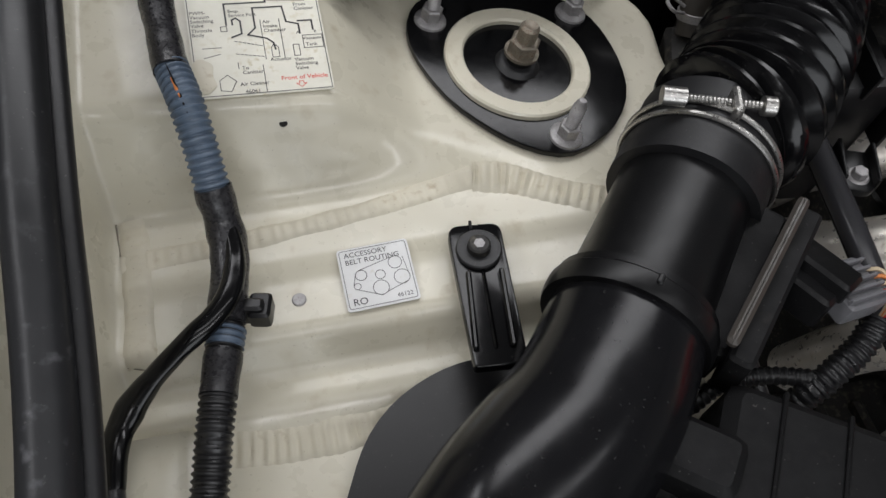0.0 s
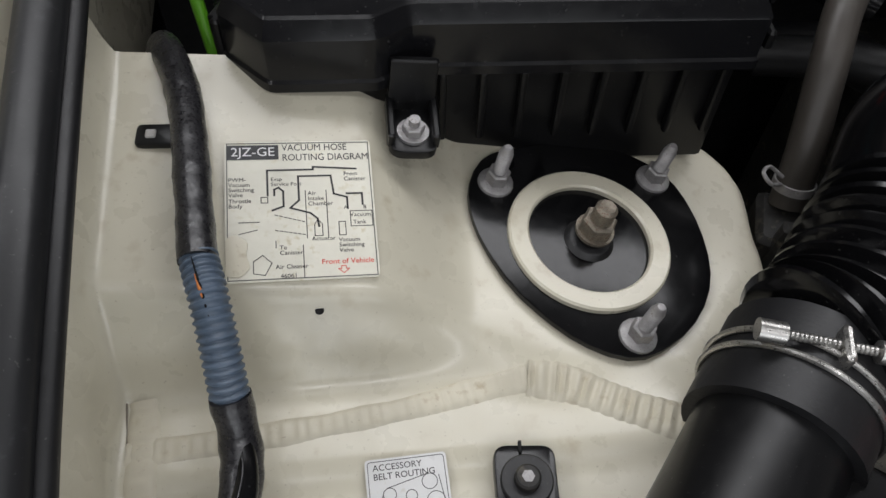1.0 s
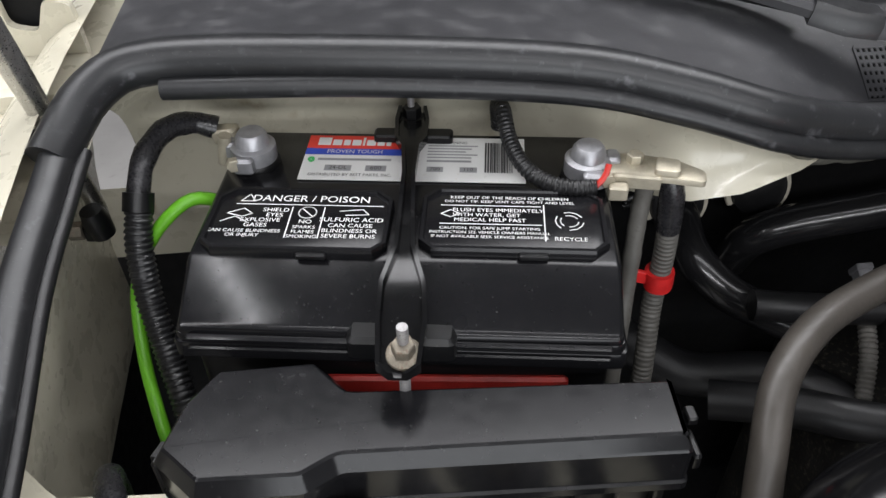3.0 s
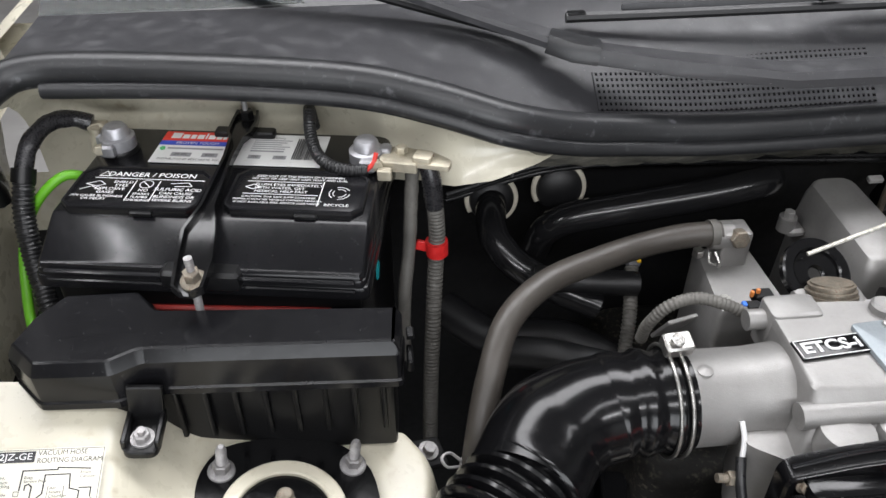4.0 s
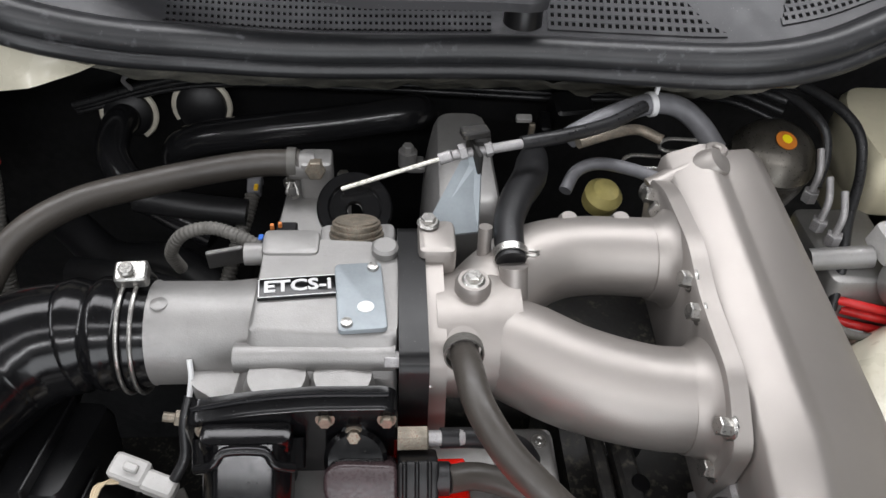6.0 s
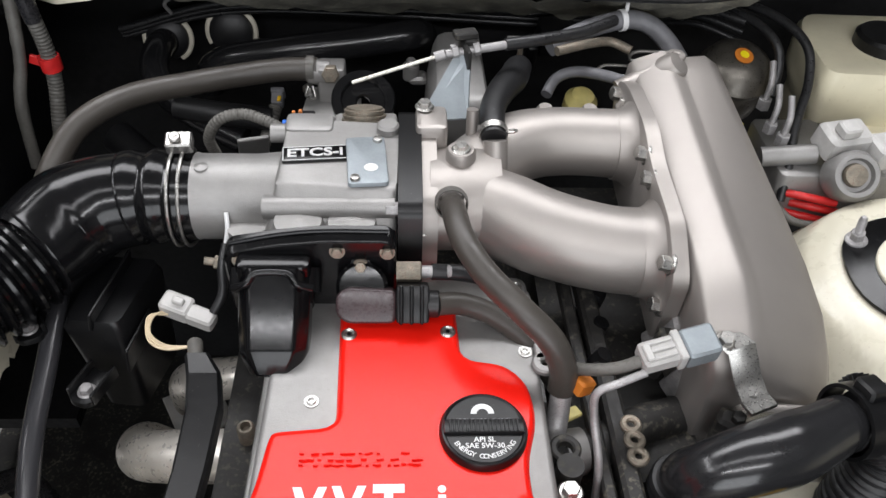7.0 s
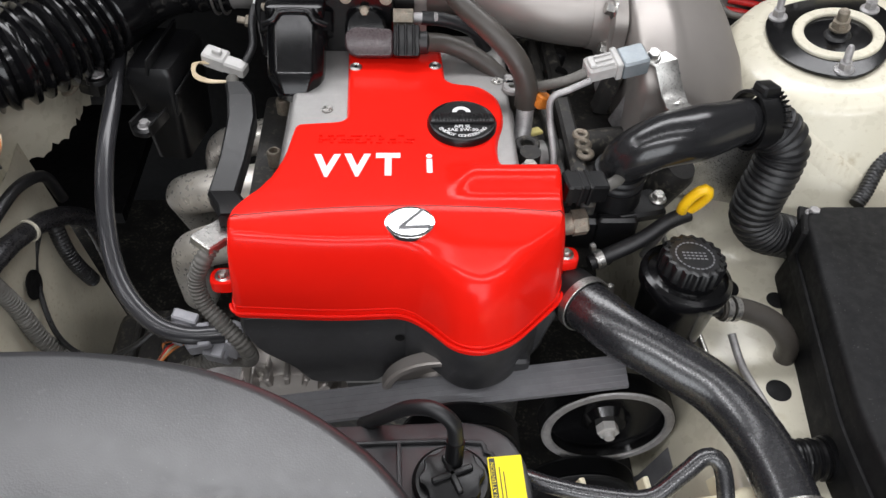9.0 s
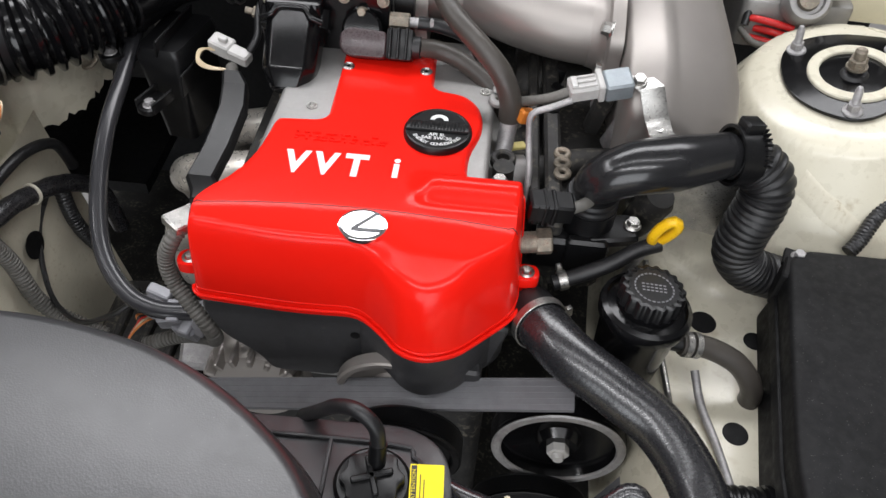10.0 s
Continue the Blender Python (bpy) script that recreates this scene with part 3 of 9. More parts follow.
def nut_stud(thread, r=0.0075, long=0.030, up=0.010):
    """A flanged nut on a threaded stud: the two shapes."""
    nut = join(lathe([(0.0001, 0), (r * 1.55, 0), (r * 1.5, 0.0015), (r * 1.1, 0.003)], 20), hexa(r, up, None, 0.002))
    prof = [(0.0001, up)]
    z = up
    while z < long - 0.004:
        prof += [(thread, z), (thread * 0.88, z + 0.0006)]
        z += 0.0013
    prof += [(thread * 0.8, long - 0.002), (thread * 0.5, long), (0.0001, long)]
    return nut, lathe(prof, 14)


def tower_mount(m, side):
    """The top mount of a strut: plate, ring, hub, rod with nut and three studs; m is its plane."""
    t = thing("strut_mount", "black strut mount plate with cream ring, rusty nut and three studs", "strut mount", m.translation, group="strut mounts")
    if side < 0:
        out = rounded([(x, y) for x, y in PLATE], 0.02, 3)
    else:
        out = rounded([(-x, y) for x, y in PLATE][::-1], 0.02, 3)
    part("plate", moved(slab(out, 0.0, 0.0035, 0.001), m), GLOSS, t, "glossy black steel plate")
    part("ring", moved(join(ring(0.0352, 0.047, 0.003, 0.0075, 48, None, 0.0012)), m), CREAM, t, "cream painted ring")
    ribs = []
    for k in range(8):
        a = 2 * math.pi * k / 8
        ribs.append(brick(0.014, 0.0080, 0.0026, 0.0012, pose(0.0235 * math.cos(a), 0.0235 * math.sin(a), 0.0018, 0, 0, math.degrees(a))))
    hub = part("rubber_hub", moved(join(lathe([(0.0001, 0.0), (0.0352, 0.0), (0.0352, 0.0035), (0.031, 0.0025), (0.016, 0.0015), (0.0125, 0.006), (0.011, 0.007), (0.0001, 0.007)], 40)), m), RUBBER, t, "black ribbed rubber hub")
    for g in ribs:
        part("hub_rib", moved(g, m), RUBBER, hub)
    part("sleeve", moved(lathe([(0.0001, 0.006), (0.008, 0.006), (0.0075, 0.014), (0.0001, 0.014)], 18), m), DARK, t)
    part("centre_nut", moved(join(hexa(0.0098, 0.011, pose(0, 0, 0.013)), lathe([(0.009, 0.0125), (0.011, 0.0125), (0.011, 0.0145), (0.009, 0.0145)], 20)), m), RUSTY, t, "tarnished hex nut")
    part("rod_end", moved(lathe([(0.0001, 0.02), (0.0062, 0.02), (0.0062, 0.033), (0.0045, 0.035), (0.0001, 0.0335)], 16), m), RUSTY, t, "rusty rod end")
    for sx, sy in ((-0.049, 0.038), (0.050, 0.046), (0.015, -0.060)):
        nut, rod = nut_stud(0.0042, 0.0068, 0.031, 0.009)
        p = m @ pose(-sx * side, sy, 0.0035)
        n = part("stud_nut", moved(nut, p), GREYSTEEL, t, "dull grey flanged nut")
        part("stud", moved(rod, p), GREYSTEEL, n, "grey threaded stud")
    return t


left_plane = Matrix.Translation((-0.484, 0.396, 0.8785)) @ Matrix.Rotation(radians(9.0), 4, "Y") @ Matrix.Rotation(radians(2.5), 4, "X")
right_plane = Matrix.Translation((0.484, 0.398, 0.8775)) @ Matrix.Rotation(radians(-9.0), 4, "Y") @ Matrix.Rotation(radians(2.5), 4, "X")
tower_mount(left_plane, -1)
tower_mount(right_plane, 1)


# wrinkled seam sealer
def sealer(line, w, wrinkle, name="seam_sealer", h=0.0035, pitch=0.006, height=None, parent=None):
    c = spline([(*p, 0) for p in line], 0.0012)
    rings = []
    for i, p in enumerate(c):
        t = (c[min(i + 1, len(c) - 1)] - c[max(i - 1, 0)]).normalized()
        s = Vector((-t.y, t.x, 0))
        d = i * 0.0012
        k = h * (0.55 + wrinkle * 0.45 * math.sin(2 * math.pi * d / pitch + 2.5 * noise.noise(Vector((d * 120, 1, 0)))))
        ww = w * (1 + 0.16 * noise.noise(Vector((d * 60, 7, line[0][0]))))
        row = []
        for j in range(9):
            u = -1 + j / 4
            q = p + s * (u * ww / 2)
            bump = max(0.0, 1 - abs(u) ** 3)
            row.append((q.x, q.y, height(q.x, q.y) + 0.0004 + k * bump - 0.001 * (abs(u) > 0.95)))
        rings.append(row)
    return part(name, loft(rings, caps=False, closed=False), CREAM_FLAT, parent, "wrinkled cream seam sealer", angle=60)


sealer([(-0.725, 0.296), (-0.66, 0.300), (-0.60, 0.307), (-0.56, 0.314), (-0.53, 0.318)], 0.014, 0.35, height=left_height, parent=fen_l, h=0.0025)
sealer([(-0.53, 0.318), (-0.508, 0.313), (-0.485, 0.302), (-0.455, 0.288), (-0.425, 0.274)], 0.020, 0.8, height=left_height, parent=fen_l)
sealer([(-0.70, 0.200), (-0.65, 0.195), (-0.60, 0.197), (-0.56, 0.2)], 0.018, 0.7, height=left_height, parent=fen_l, h=0.003)
sealer([(-0.7195, 0.322), (-0.7175, 0.300), (-0.717, 0.27), (-0.7165, 0.239)], 0.016, 0.25, height=left_height, parent=fen_l, h=0.0028, pitch=0.008)
sealer([(0.55, 0.235), (0.50, 0.243), (0.455, 0.262), (0.425, 0.285)], 0.014, 0.4, height=right_height, parent=fen_r, h=0.002)
part("flange", moved(join(block(-0.735, -0.693, 0.10, 0.205, 0.80, 0.857, 0.006, 0.002)), Matrix()), CREAM, fen_l)


def disc(x, y, z, r, mat, parent, name, label, h=0.0012, n=20, tilt=None):
    g = lathe([(0.0001, 0), (r, 0), (r, h * 0.6), (r * 0.85, h), (0.0001, h)], n, (tilt or pose(0, 0, 0)) if tilt else pose(x, y, z))
    return part(name, g, mat, parent, label)


disc(-0.636, 0.260, left_height(-0.636, 0.26), 0.0038, GREYSTEEL, fen_l, "plug", "small grey hole plug")
disc(-0.630, 0.3445, left_height(-0.63, 0.3445) - 0.0002, 0.0022, DARK, fen_l, "hole", "small dark drain hole")
for x, y, r in ((0.345, 0.178, 0.014), (0.395, 0.16, 0.011), (0.36, 0.05, 0.012)):
    disc(x, y, right_height(x, y), r, DARK, fen_r, "hole", "dark round access hole", h=0.0006, n=28)
for crack, r in ((((-0.7275, 0.322), (-0.7270, 0.314), (-0.7262, 0.308), (-0.7255, 0.302), (-0.7242, 0.297)), 0.0005), (((-0.724, 0.240), (-0.716, 0.2385), (-0.709, 0.238)), 0.0003)):
    part("paint_crack", tube([(x, y, left_height(x, y) + 0.0001) for x, y in crack], r, 6, 0.002, rough=0.5), RUSTY, fen_l, "thin brown crack in the paint")

# stickers
lab = thing("vacuum_hose_sticker", "worn white sticker with a vacuum hose routing diagram on the fender", "sticker", (-0.63, 0.39, 0.94))
LM = plane_of((-0.6710, 0.3510, 0.9281), (-0.600, 0.3543, 0.9205), (-0.6750, 0.4235, 0.9471))
LW, LH = 0.0675, 0.0735
LM = LM @ pose(0, 0, 0.0022) @ Matrix.Diagonal((1.055, 1.0, 1.0, 1.0))
part("paper", moved(slab(rounded(rect(LW, LH, LW / 2, LH / 2), 0.002), -0.0006, 0.0), LM), OLDPAPER, lab)
LI = LM @ pose(0, 0, 0.00025)
part("border", strokes([[(0.001, 0.001), (LW - 0.001, 0.001), (LW - 0.001, LH - 0.001), (0.001, LH - 0.001), (0.001, 0.001)]], 0.0004, LI), INK, lab)
part("title_box", bars([(0.0012, 0.0635, 0.0245, 0.0715)], LI), INK, lab, "black title box")
part("title", letters("2JZ-GE", 0.0068, LI @ pose(0.0128, 0.0675, 0.0002)), WHITEINK, lab, "white engine code lettering")
txt = [("VACUUM HOSE", 0.0052, 0.026, 0.0698, "LEFT"), ("ROUTING DIAGRAM", 0.0052, 0.026, 0.0643, "LEFT"), ("PWM-", 0.0030, 0.0015, 0.0525, "LEFT"), ("Vacuum", 0.0030, 0.0015, 0.0498, "LEFT"),
       ("Switching", 0.0030, 0.0015, 0.0471, "LEFT"), ("Valve", 0.0030, 0.0015, 0.0444, "LEFT"), ("Throttle", 0.0030, 0.0015, 0.0412, "LEFT"), ("Body", 0.0030, 0.0015, 0.0385, "LEFT"),
       ("Evap", 0.0028, 0.0205, 0.0525, "LEFT"), ("Service Port", 0.0028, 0.0205, 0.0498, "LEFT"), ("From", 0.0030, 0.054, 0.0548, "LEFT"), ("Canister", 0.0030, 0.054, 0.0520, "LEFT"),
       ("Air", 0.0030, 0.037, 0.0445, "LEFT"), ("Intake", 0.0030, 0.037, 0.0417, "LEFT"), ("Chamber", 0.0030, 0.037, 0.0389, "LEFT"), ("Vacuum", 0.0030, 0.0558, 0.0325, "LEFT"), ("Tank", 0.0030, 0.057, 0.0285, "LEFT"),
       ("Actuator", 0.0029, 0.038, 0.0205, "LEFT"), ("Vacuum", 0.0030, 0.050, 0.0195, "LEFT"), ("Switching", 0.0030, 0.050, 0.0168, "LEFT"), ("Valve", 0.0030, 0.050, 0.0141, "LEFT"),
       ("To", 0.0030, 0.0235, 0.0165, "LEFT"), ("Canister", 0.0030, 0.0235, 0.0138, "LEFT"), ("Air Cleaner", 0.0030, 0.0215, 0.0068, "LEFT"), ("46061", 0.0030, 0.0235, 0.0022, "LEFT"), ("A", 0.0026, 0.0532, 0.0365, "LEFT"), ("B", 0.0026, 0.0622, 0.0365, "LEFT")]
part("lettering", join(*[letters(s, z, LI @ pose(x, y, 0), al, squeeze=0.84 if z > 0.005 else 1.0) for s, z, x, y, al in txt]), INK, lab)
part("red_lettering", join(letters("Front of Vehicle", 0.0036, LI @ pose(0.0535, 0.0085, 0)), strokes([[(0.0505, 0.0062), (0.0505, 0.0048), (0.0490, 0.0048), (0.0515, 0.0026), (0.054, 0.0048), (0.0525, 0.0048), (0.0525, 0.0062), (0.0505, 0.0062)]], 0.0003, LI)), REDINK, lab, "red lettering and arrow")
for ln in [[(0.019, 0.044), (0.019, 0.0575), (0.040, 0.0575), (0.040, 0.059), (0.060, 0.0575)], [(0.022, 0.044), (0.022, 0.047), (0.024, 0.048), (0.026, 0.046), (0.026, 0.038), (0.021, 0.036)],
                                    [(0.033, 0.050), (0.033, 0.054), (0.048, 0.054), (0.049, 0.044), (0.055, 0.042), (0.055, 0.036)], [(0.033, 0.050), (0.033, 0.041), (0.029, 0.037), (0.038, 0.034), (0.041, 0.031), (0.0415, 0.027)], [(0.055, 0.044), (0.062, 0.044), (0.062, 0.038)]]:
    part("hose_line", strokes([ln], 0.0009, LI), INK, lab)
part("thin_lines", strokes([[(0.034, 0.001), (0.034, 0.0175)], [(0.056, 0.0265), (0.066, 0.0265), (0.066, 0.0345), (0.056, 0.0345), (0.056, 0.0265)], [(0.0535, 0.022), (0.0535, 0.029), (0.0505, 0.029), (0.0505, 0.022), (0.0535, 0.022)],
                            [(0.0395, 0.022), (0.0395, 0.028), (0.041, 0.0305), (0.043, 0.028), (0.043, 0.022), (0.0395, 0.022)], [(0.036, 0.021), (0.036, 0.046)], [(0.0455, 0.021), (0.0455, 0.046)], [(0.016, 0.040), (0.019, 0.040), (0.019, 0.043), (0.016, 0.043), (0.016, 0.040)],
                            [(0.006, 0.030), (0.015, 0.030)], [(0.006, 0.024), (0.014, 0.026)], [(0.022, 0.020), (0.022, 0.0165)], [(0.012, 0.004), (0.017, 0.003), (0.020, 0.009), (0.016, 0.013), (0.012, 0.010), (0.012, 0.004)]]
     + [[(0.022 + 0.002 * k, 0.0335 - 0.0006 * k), (0.0232 + 0.002 * k, 0.0331 - 0.0006 * k)] for k in range(7)] + [[(0.022 + 0.002 * k, 0.0255 - 0.0004 * k), (0.0232 + 0.002 * k, 0.0252 - 0.0004 * k)] for k in range(7)], 0.00035, LI), INK, lab)
part("peeled_patch", moved(slab(rounded([(0.0, 0.003), (0.006, 0.002), (0.011, 0.007), (0.009, 0.013), (0.010, 0.020), (0.004, 0.024), (0.0, 0.022)], 0.002), 0.0004, 0.0008, 0.0003), LM), CREAM_FLAT, lab, "peeled cream patch")

lab2 = thing("belt_routing_sticker", "small white accessory belt routing sticker with a rounded border", "sticker", (-0.596, 0.265, 0.868))
L2 = plane_of((-0.612, 0.2465, left_height(-0.612, 0.2465)), (-0.574, 0.2480, left_height(-0.574, 0.2480)), (-0.6125, 0.283, left_height(-0.6125, 0.283))) @ pose(0, 0, 0.0022)
W2, H2 = 0.0385, 0.0365
part("paper", moved(slab(rounded(rect(W2, H2, W2 / 2, H2 / 2), 0.002), -0.0008, 0.0), L2), PAPER, lab2)
I2 = L2 @ pose(0, 0, 0.00025)
part("border", strokes([rounded(rect(W2 - 0.0025, H2 - 0.0025, W2 / 2, H2 / 2), 0.0015) + [rounded(rect(W2 - 0.0025, H2 - 0.0025, W2 / 2, H2 / 2), 0.0015)[0]]], 0.0003, I2), INK, lab2)
part("lettering", join(letters("ACCESSORY", 0.0042, I2 @ pose(0.0035, 0.0322, 0), "LEFT"), letters("BELT ROUTING", 0.0042, I2 @ pose(0.0035, 0.0280, 0), "LEFT"), letters("RO", 0.0056, I2 @ pose(0.0035, 0.0045, 0), "LEFT"), letters("46122", 0.0034, I2 @ pose(0.0268, 0.0042, 0), "LEFT")), INK, lab2)
pul = [(0.0105, 0.0195, 0.0030), (0.0075, 0.0135, 0.0018), (0.0205, 0.0180, 0.0026), (0.0195, 0.0105, 0.0042), (0.0295, 0.0235, 0.0036), (0.0315, 0.0145, 0.0042)]
part("diagram", strokes([[(x + r * math.cos(a), y + r * math.sin(a)) for a in steps(0, 2 * math.pi, 24)] for x, y, r in pul] + [[(0.0075, 0.0115), (0.0195, 0.006)], [(0.0225, 0.0075), (0.0345, 0.0115)], [(0.034, 0.026), (0.0355, 0.015)], [(0.0095, 0.0225), (0.0290, 0.0272)], [(0.0057, 0.0145), (0.0078, 0.021)]], 0.0003, I2), INK, lab2)

# wiring along the fender
har = thing("fender_harness", "taped wiring harness in a faded blue corrugated conduit along the fender", "wiring harness", (-0.68, 0.35, 0.93))
part("rear_tape", tube([(-0.724, 0.520, 0.880), (-0.714, 0.505, 0.935), (-0.704, 0.483, 0.956), (-0.690, 0.440, 0.960), (-0.682, 0.385, 0.958), (-0.6775, 0.346, 0.955)], 0.0086, 16, 0.003, rough=0.07), TAPE, har, "shiny black tape wrap")
part("blue_conduit", tube([(-0.6775, 0.349, 0.955), (-0.6725, 0.330, 0.951), (-0.6690, 0.312, 0.939), (-0.6665, 0.294, 0.921)], 0.0088, 18, 0.003, pitch=0.0036, depth=0.14), CONDUIT_BLUE, har, "faded blue corrugated conduit")
part("exposed_wire", tube([(-0.6765, 0.336, 0.9612), (-0.6745, 0.330, 0.9595), (-0.6720, 0.323, 0.9555)], [0.0003, 0.0009, 0.0003], 8, 0.002), WIRE_O, har, "orange wire showing in the slit")
part("slit", tube([(-0.6780, 0.343, 0.9630), (-0.6750, 0.333, 0.9608), (-0.6715, 0.321, 0.9543), (-0.6685, 0.308, 0.9448), (-0.6665, 0.298, 0.9345)], [0.0002, 0.0007, 0.0006, 0.0004, 0.0002], 6, 0.003), DARK, har)
part("middle_tape", tube([(-0.6668, 0.297, 0.924), (-0.6648, 0.284, 0.908), (-0.6650, 0.270, 0.899), (-0.6675, 0.255, 0.894), (-0.6700, 0.240, 0.892)], 0.0094, 16, 0.003, rough=0.09), TAPE, har, "crumpled black tape")
part("front_conduit", tube([(-0.6690, 0.246, 0.890), (-0.6725, 0.228, 0.888), (-0.6770, 0.205, 0.885), (-0.6820, 0.180, 0.879), (-0.691, 0.130, 0.861), (-0.70, 0.03, 0.82)], 0.0089, 16, 0.003, pitch=0.0034, depth=0.13), CONDUIT, har, "glossy black corrugated conduit")
part("front_tape", tube([(-0.6728, 0.226, 0.888), (-0.6768, 0.206, 0.8852)], 0.0092, 16, 0.003, rough=0.08), TAPE, har, "glossy tape over the conduit")
part("blue_wrap", tube([(-0.6700, 0.238, 0.8893), (-0.6722, 0.229, 0.8880)], 0.0094, 16, 0.002, pitch=0.003, depth=0.10), CONDUIT_BLUE, har)
part("branch_cover", tube([(-0.6625, 0.283, 0.913), (-0.6610, 0.268, 0.907), (-0.6650, 0.250, 0.904), (-0.6740, 0.238, 0.902), (-0.688, 0.229, 0.898), (-0.706, 0.220, 0.886), (-0.719, 0.211, 0.876), (-0.727, 0.198, 0.870), (-0.729, 0.178, 0.866)], [0.0035, 0.0050, 0.0058, 0.0056, 0.0052, 0.0056, 0.0076, 0.0064, 0.0056], 16, 0.003, rough=0.07, flat=0.8), GLOSS, har, "glossy heat-shrunk branch sleeve")
part("branch_lead", tube([(-0.729, 0.180, 0.866), (-0.729, 0.16, 0.858), (-0.728, 0.12, 0.84), (-0.725, 0.05, 0.82)], 0.005, 10, 0.006, rough=0.06), TAPE, har)
part("clip", join(brick(0.011, 0.014, 0.012, 0.0015, pose(-0.6535, 0.246, 0.888, 0, 0, -12)), brick(0.026, 0.007, 0.016, 0.0015, pose(-0.664, 0.247, 0.889, 0, 0, -12))), PLASTIC, har, "black plastic harness clip")
hc = thing("harness_clip", "small black plastic harness clip with a square hole on the fender", "clip", (-0.708, 0.428, 0.944))
part("tab", moved(join(slab(rounded(rect(0.022, 0.013), 0.003), 0.0, 0.003, 0.0008)), pose(-0.704, 0.428, left_height(-0.704, 0.428), 6, 0, -3)), PLASTIC, hc)
part("eye", brick(0.005, 0.005, 0.002, 0.0005, pose(-0.7075, 0.428, left_height(-0.707, 0.428) + 0.0028, 6, 0, -3)), CONNECTOR, hc, "pale square eye")

# intake bracket on the shelf
bra = thing("duct_bracket", "black pressed-steel intake duct bracket bolted to the fender", "bracket", (-0.54, 0.25, 0.87))
BM = Matrix.Translation((-0.540, 0.263, left_height(-0.543, 0.262) + 0.008)) @ pose(0, 0, 0, 0, 0, -5)
out = rounded([(0.0145, 0.004), (0.0145, 0.018), (-0.0145, 0.018), (-0.0145, 0.004), (-0.0115, -0.066), (0.0155, -0.066)], [0.002, 0.013, 0.013, 0.002, 0.002, 0.002], 5)
part("strap", moved(slab(out, 0.0, 0.006, 0.0015), BM), GLOSS, bra)
part("rib", moved(join(brick(0.003, 0.045, 0.006, 0.001, pose(-0.0085, -0.035, 0.006, 0, 0, -3)), brick(0.003, 0.045, 0.006, 0.001, pose(0.0095, -0.035, 0.006, 0, 0, -1)), brick(0.002, 0.05, 0.004, 0.001, pose(0.0005, -0.032, 0.006))), BM), GLOSS, bra)
part("notch", moved(brick(0.0016, 0.006, 0.003, 0.0003, pose(-0.002, 0.0165, 0.006)), BM), DARK, bra)
part("rubber_grommet", moved(ring(0.004, 0.0118, 0.005, 0.0085, 28), BM), RUBBER, bra, "worn black rubber grommet")
part("washer", moved(lathe([(0.0001, 0.007), (0.0122, 0.007), (0.0122, 0.0088), (0.0115, 0.0095), (0.0001, 0.0095)], 32), BM), RUBBER, bra, "wide dark washer")
bolt_ = part("bolt", moved(lathe([(0.0001, 0.009), (0.0062, 0.009), (0.0060, 0.0132), (0.0050, 0.0140), (0.0001, 0.0140)], 20), BM), DIRTY, bra, "dark socket-head bolt")
part("bolt_socket", moved(slab(circle(0.0030, 6), 0.0140, 0.0143), BM), GREYSTEEL, bolt_, "worn hex socket")

# ---------------------------------------------------------------- air intake
AX = Vector((0.635, 0.772, 0.02)).normalized()
C0 = Vector((-0.4805, 0.2035, 0.893))


def along(d):
    return tuple(C0 + AX * d)


duct = thing("intake_duct", "black plastic intake duct with a round collar over the fender", "intake duct", (-0.5, 0.19, 0.85))
part("lower_elbow", tube([(-0.600, 0.050, 0.800), (-0.592, 0.085, 0.858), (-0.560, 0.122, 0.888), (-0.512, 0.162, 0.893), along(0.004)], [0.048, 0.046, 0.043, 0.0405, 0.0385], 36, 0.006), LID, duct)
part("collar", join(lathe([(0.034, -0.008), (0.0425, -0.008), (0.0435, -0.005), (0.0435, 0.002), (0.0415, 0.004), (0.0415, 0.008), (0.034, 0.010)], 40, spin(AX, C0)), brick(0.003, 0.003, 0.006, 0.0008, spin(AX, tuple(C0 + Vector((0.004, -0.004, 0.043)))))), PLASTIC, duct)
part("upper_tube", tube([along(0.0), along(0.045), along(0.090), along(0.118)], [0.0365, 0.0360, 0.0360, 0.0360], 36, 0.01), PLASTIC, duct)
part("sensor_base", moved(brick(0.092, 0.046, 0.034, 0.003), Matrix.Translation((-0.4290, 0.2230, 0.8860)) @ pose(0, 0, 0, 4, -3, 47)), DULL, duct)
part("base_flange", moved(brick(0.098, 0.012, 0.036, 0.002), Matrix.Translation((-0.4085, 0.2015, 0.8930)) @ pose(0, 0, 0, 0, -4, 46)), DULL, duct)
part("seam_bar", moved(brick(0.094, 0.0060, 0.006, 0.0018), Matrix.Translation((-0.414, 0.206, 0.916)) @ pose(0, 0, 0, 0, -4, 45)), GREYHOSE, duct, "dusty brown moulding bar")
part("corner_tab", brick(0.018, 0.010, 0.004, 0.001, pose(-0.458, 0.181, 0.895, 0, 10, -30)), GREYSTEEL, duct, "bare grey metal tab")
sen = thing("air_flow_sensor", "black air flow sensor plug with coloured wires in the intake duct", "sensor", (-0.39, 0.2, 0.88))
part("body", moved(join(brick(0.040, 0.030, 0.018, 0.002), brick(0.022, 0.034, 0.012, 0.002, pose(0.002, 0, 0.010))), Matrix.Translation((-0.384, 0.205, 0.893)) @ pose(0, 0, 0, 0, 22, 30)), PLASTIC, sen)
SM = Matrix.Translation((-0.366, 0.199, 0.892)) @ pose(0, 0, 0, 0, 15, 12)
splug = part("plug", moved(brick(0.030, 0.028, 0.014, 0.0015), SM), CONN_DK, sen, "ribbed dark connector")
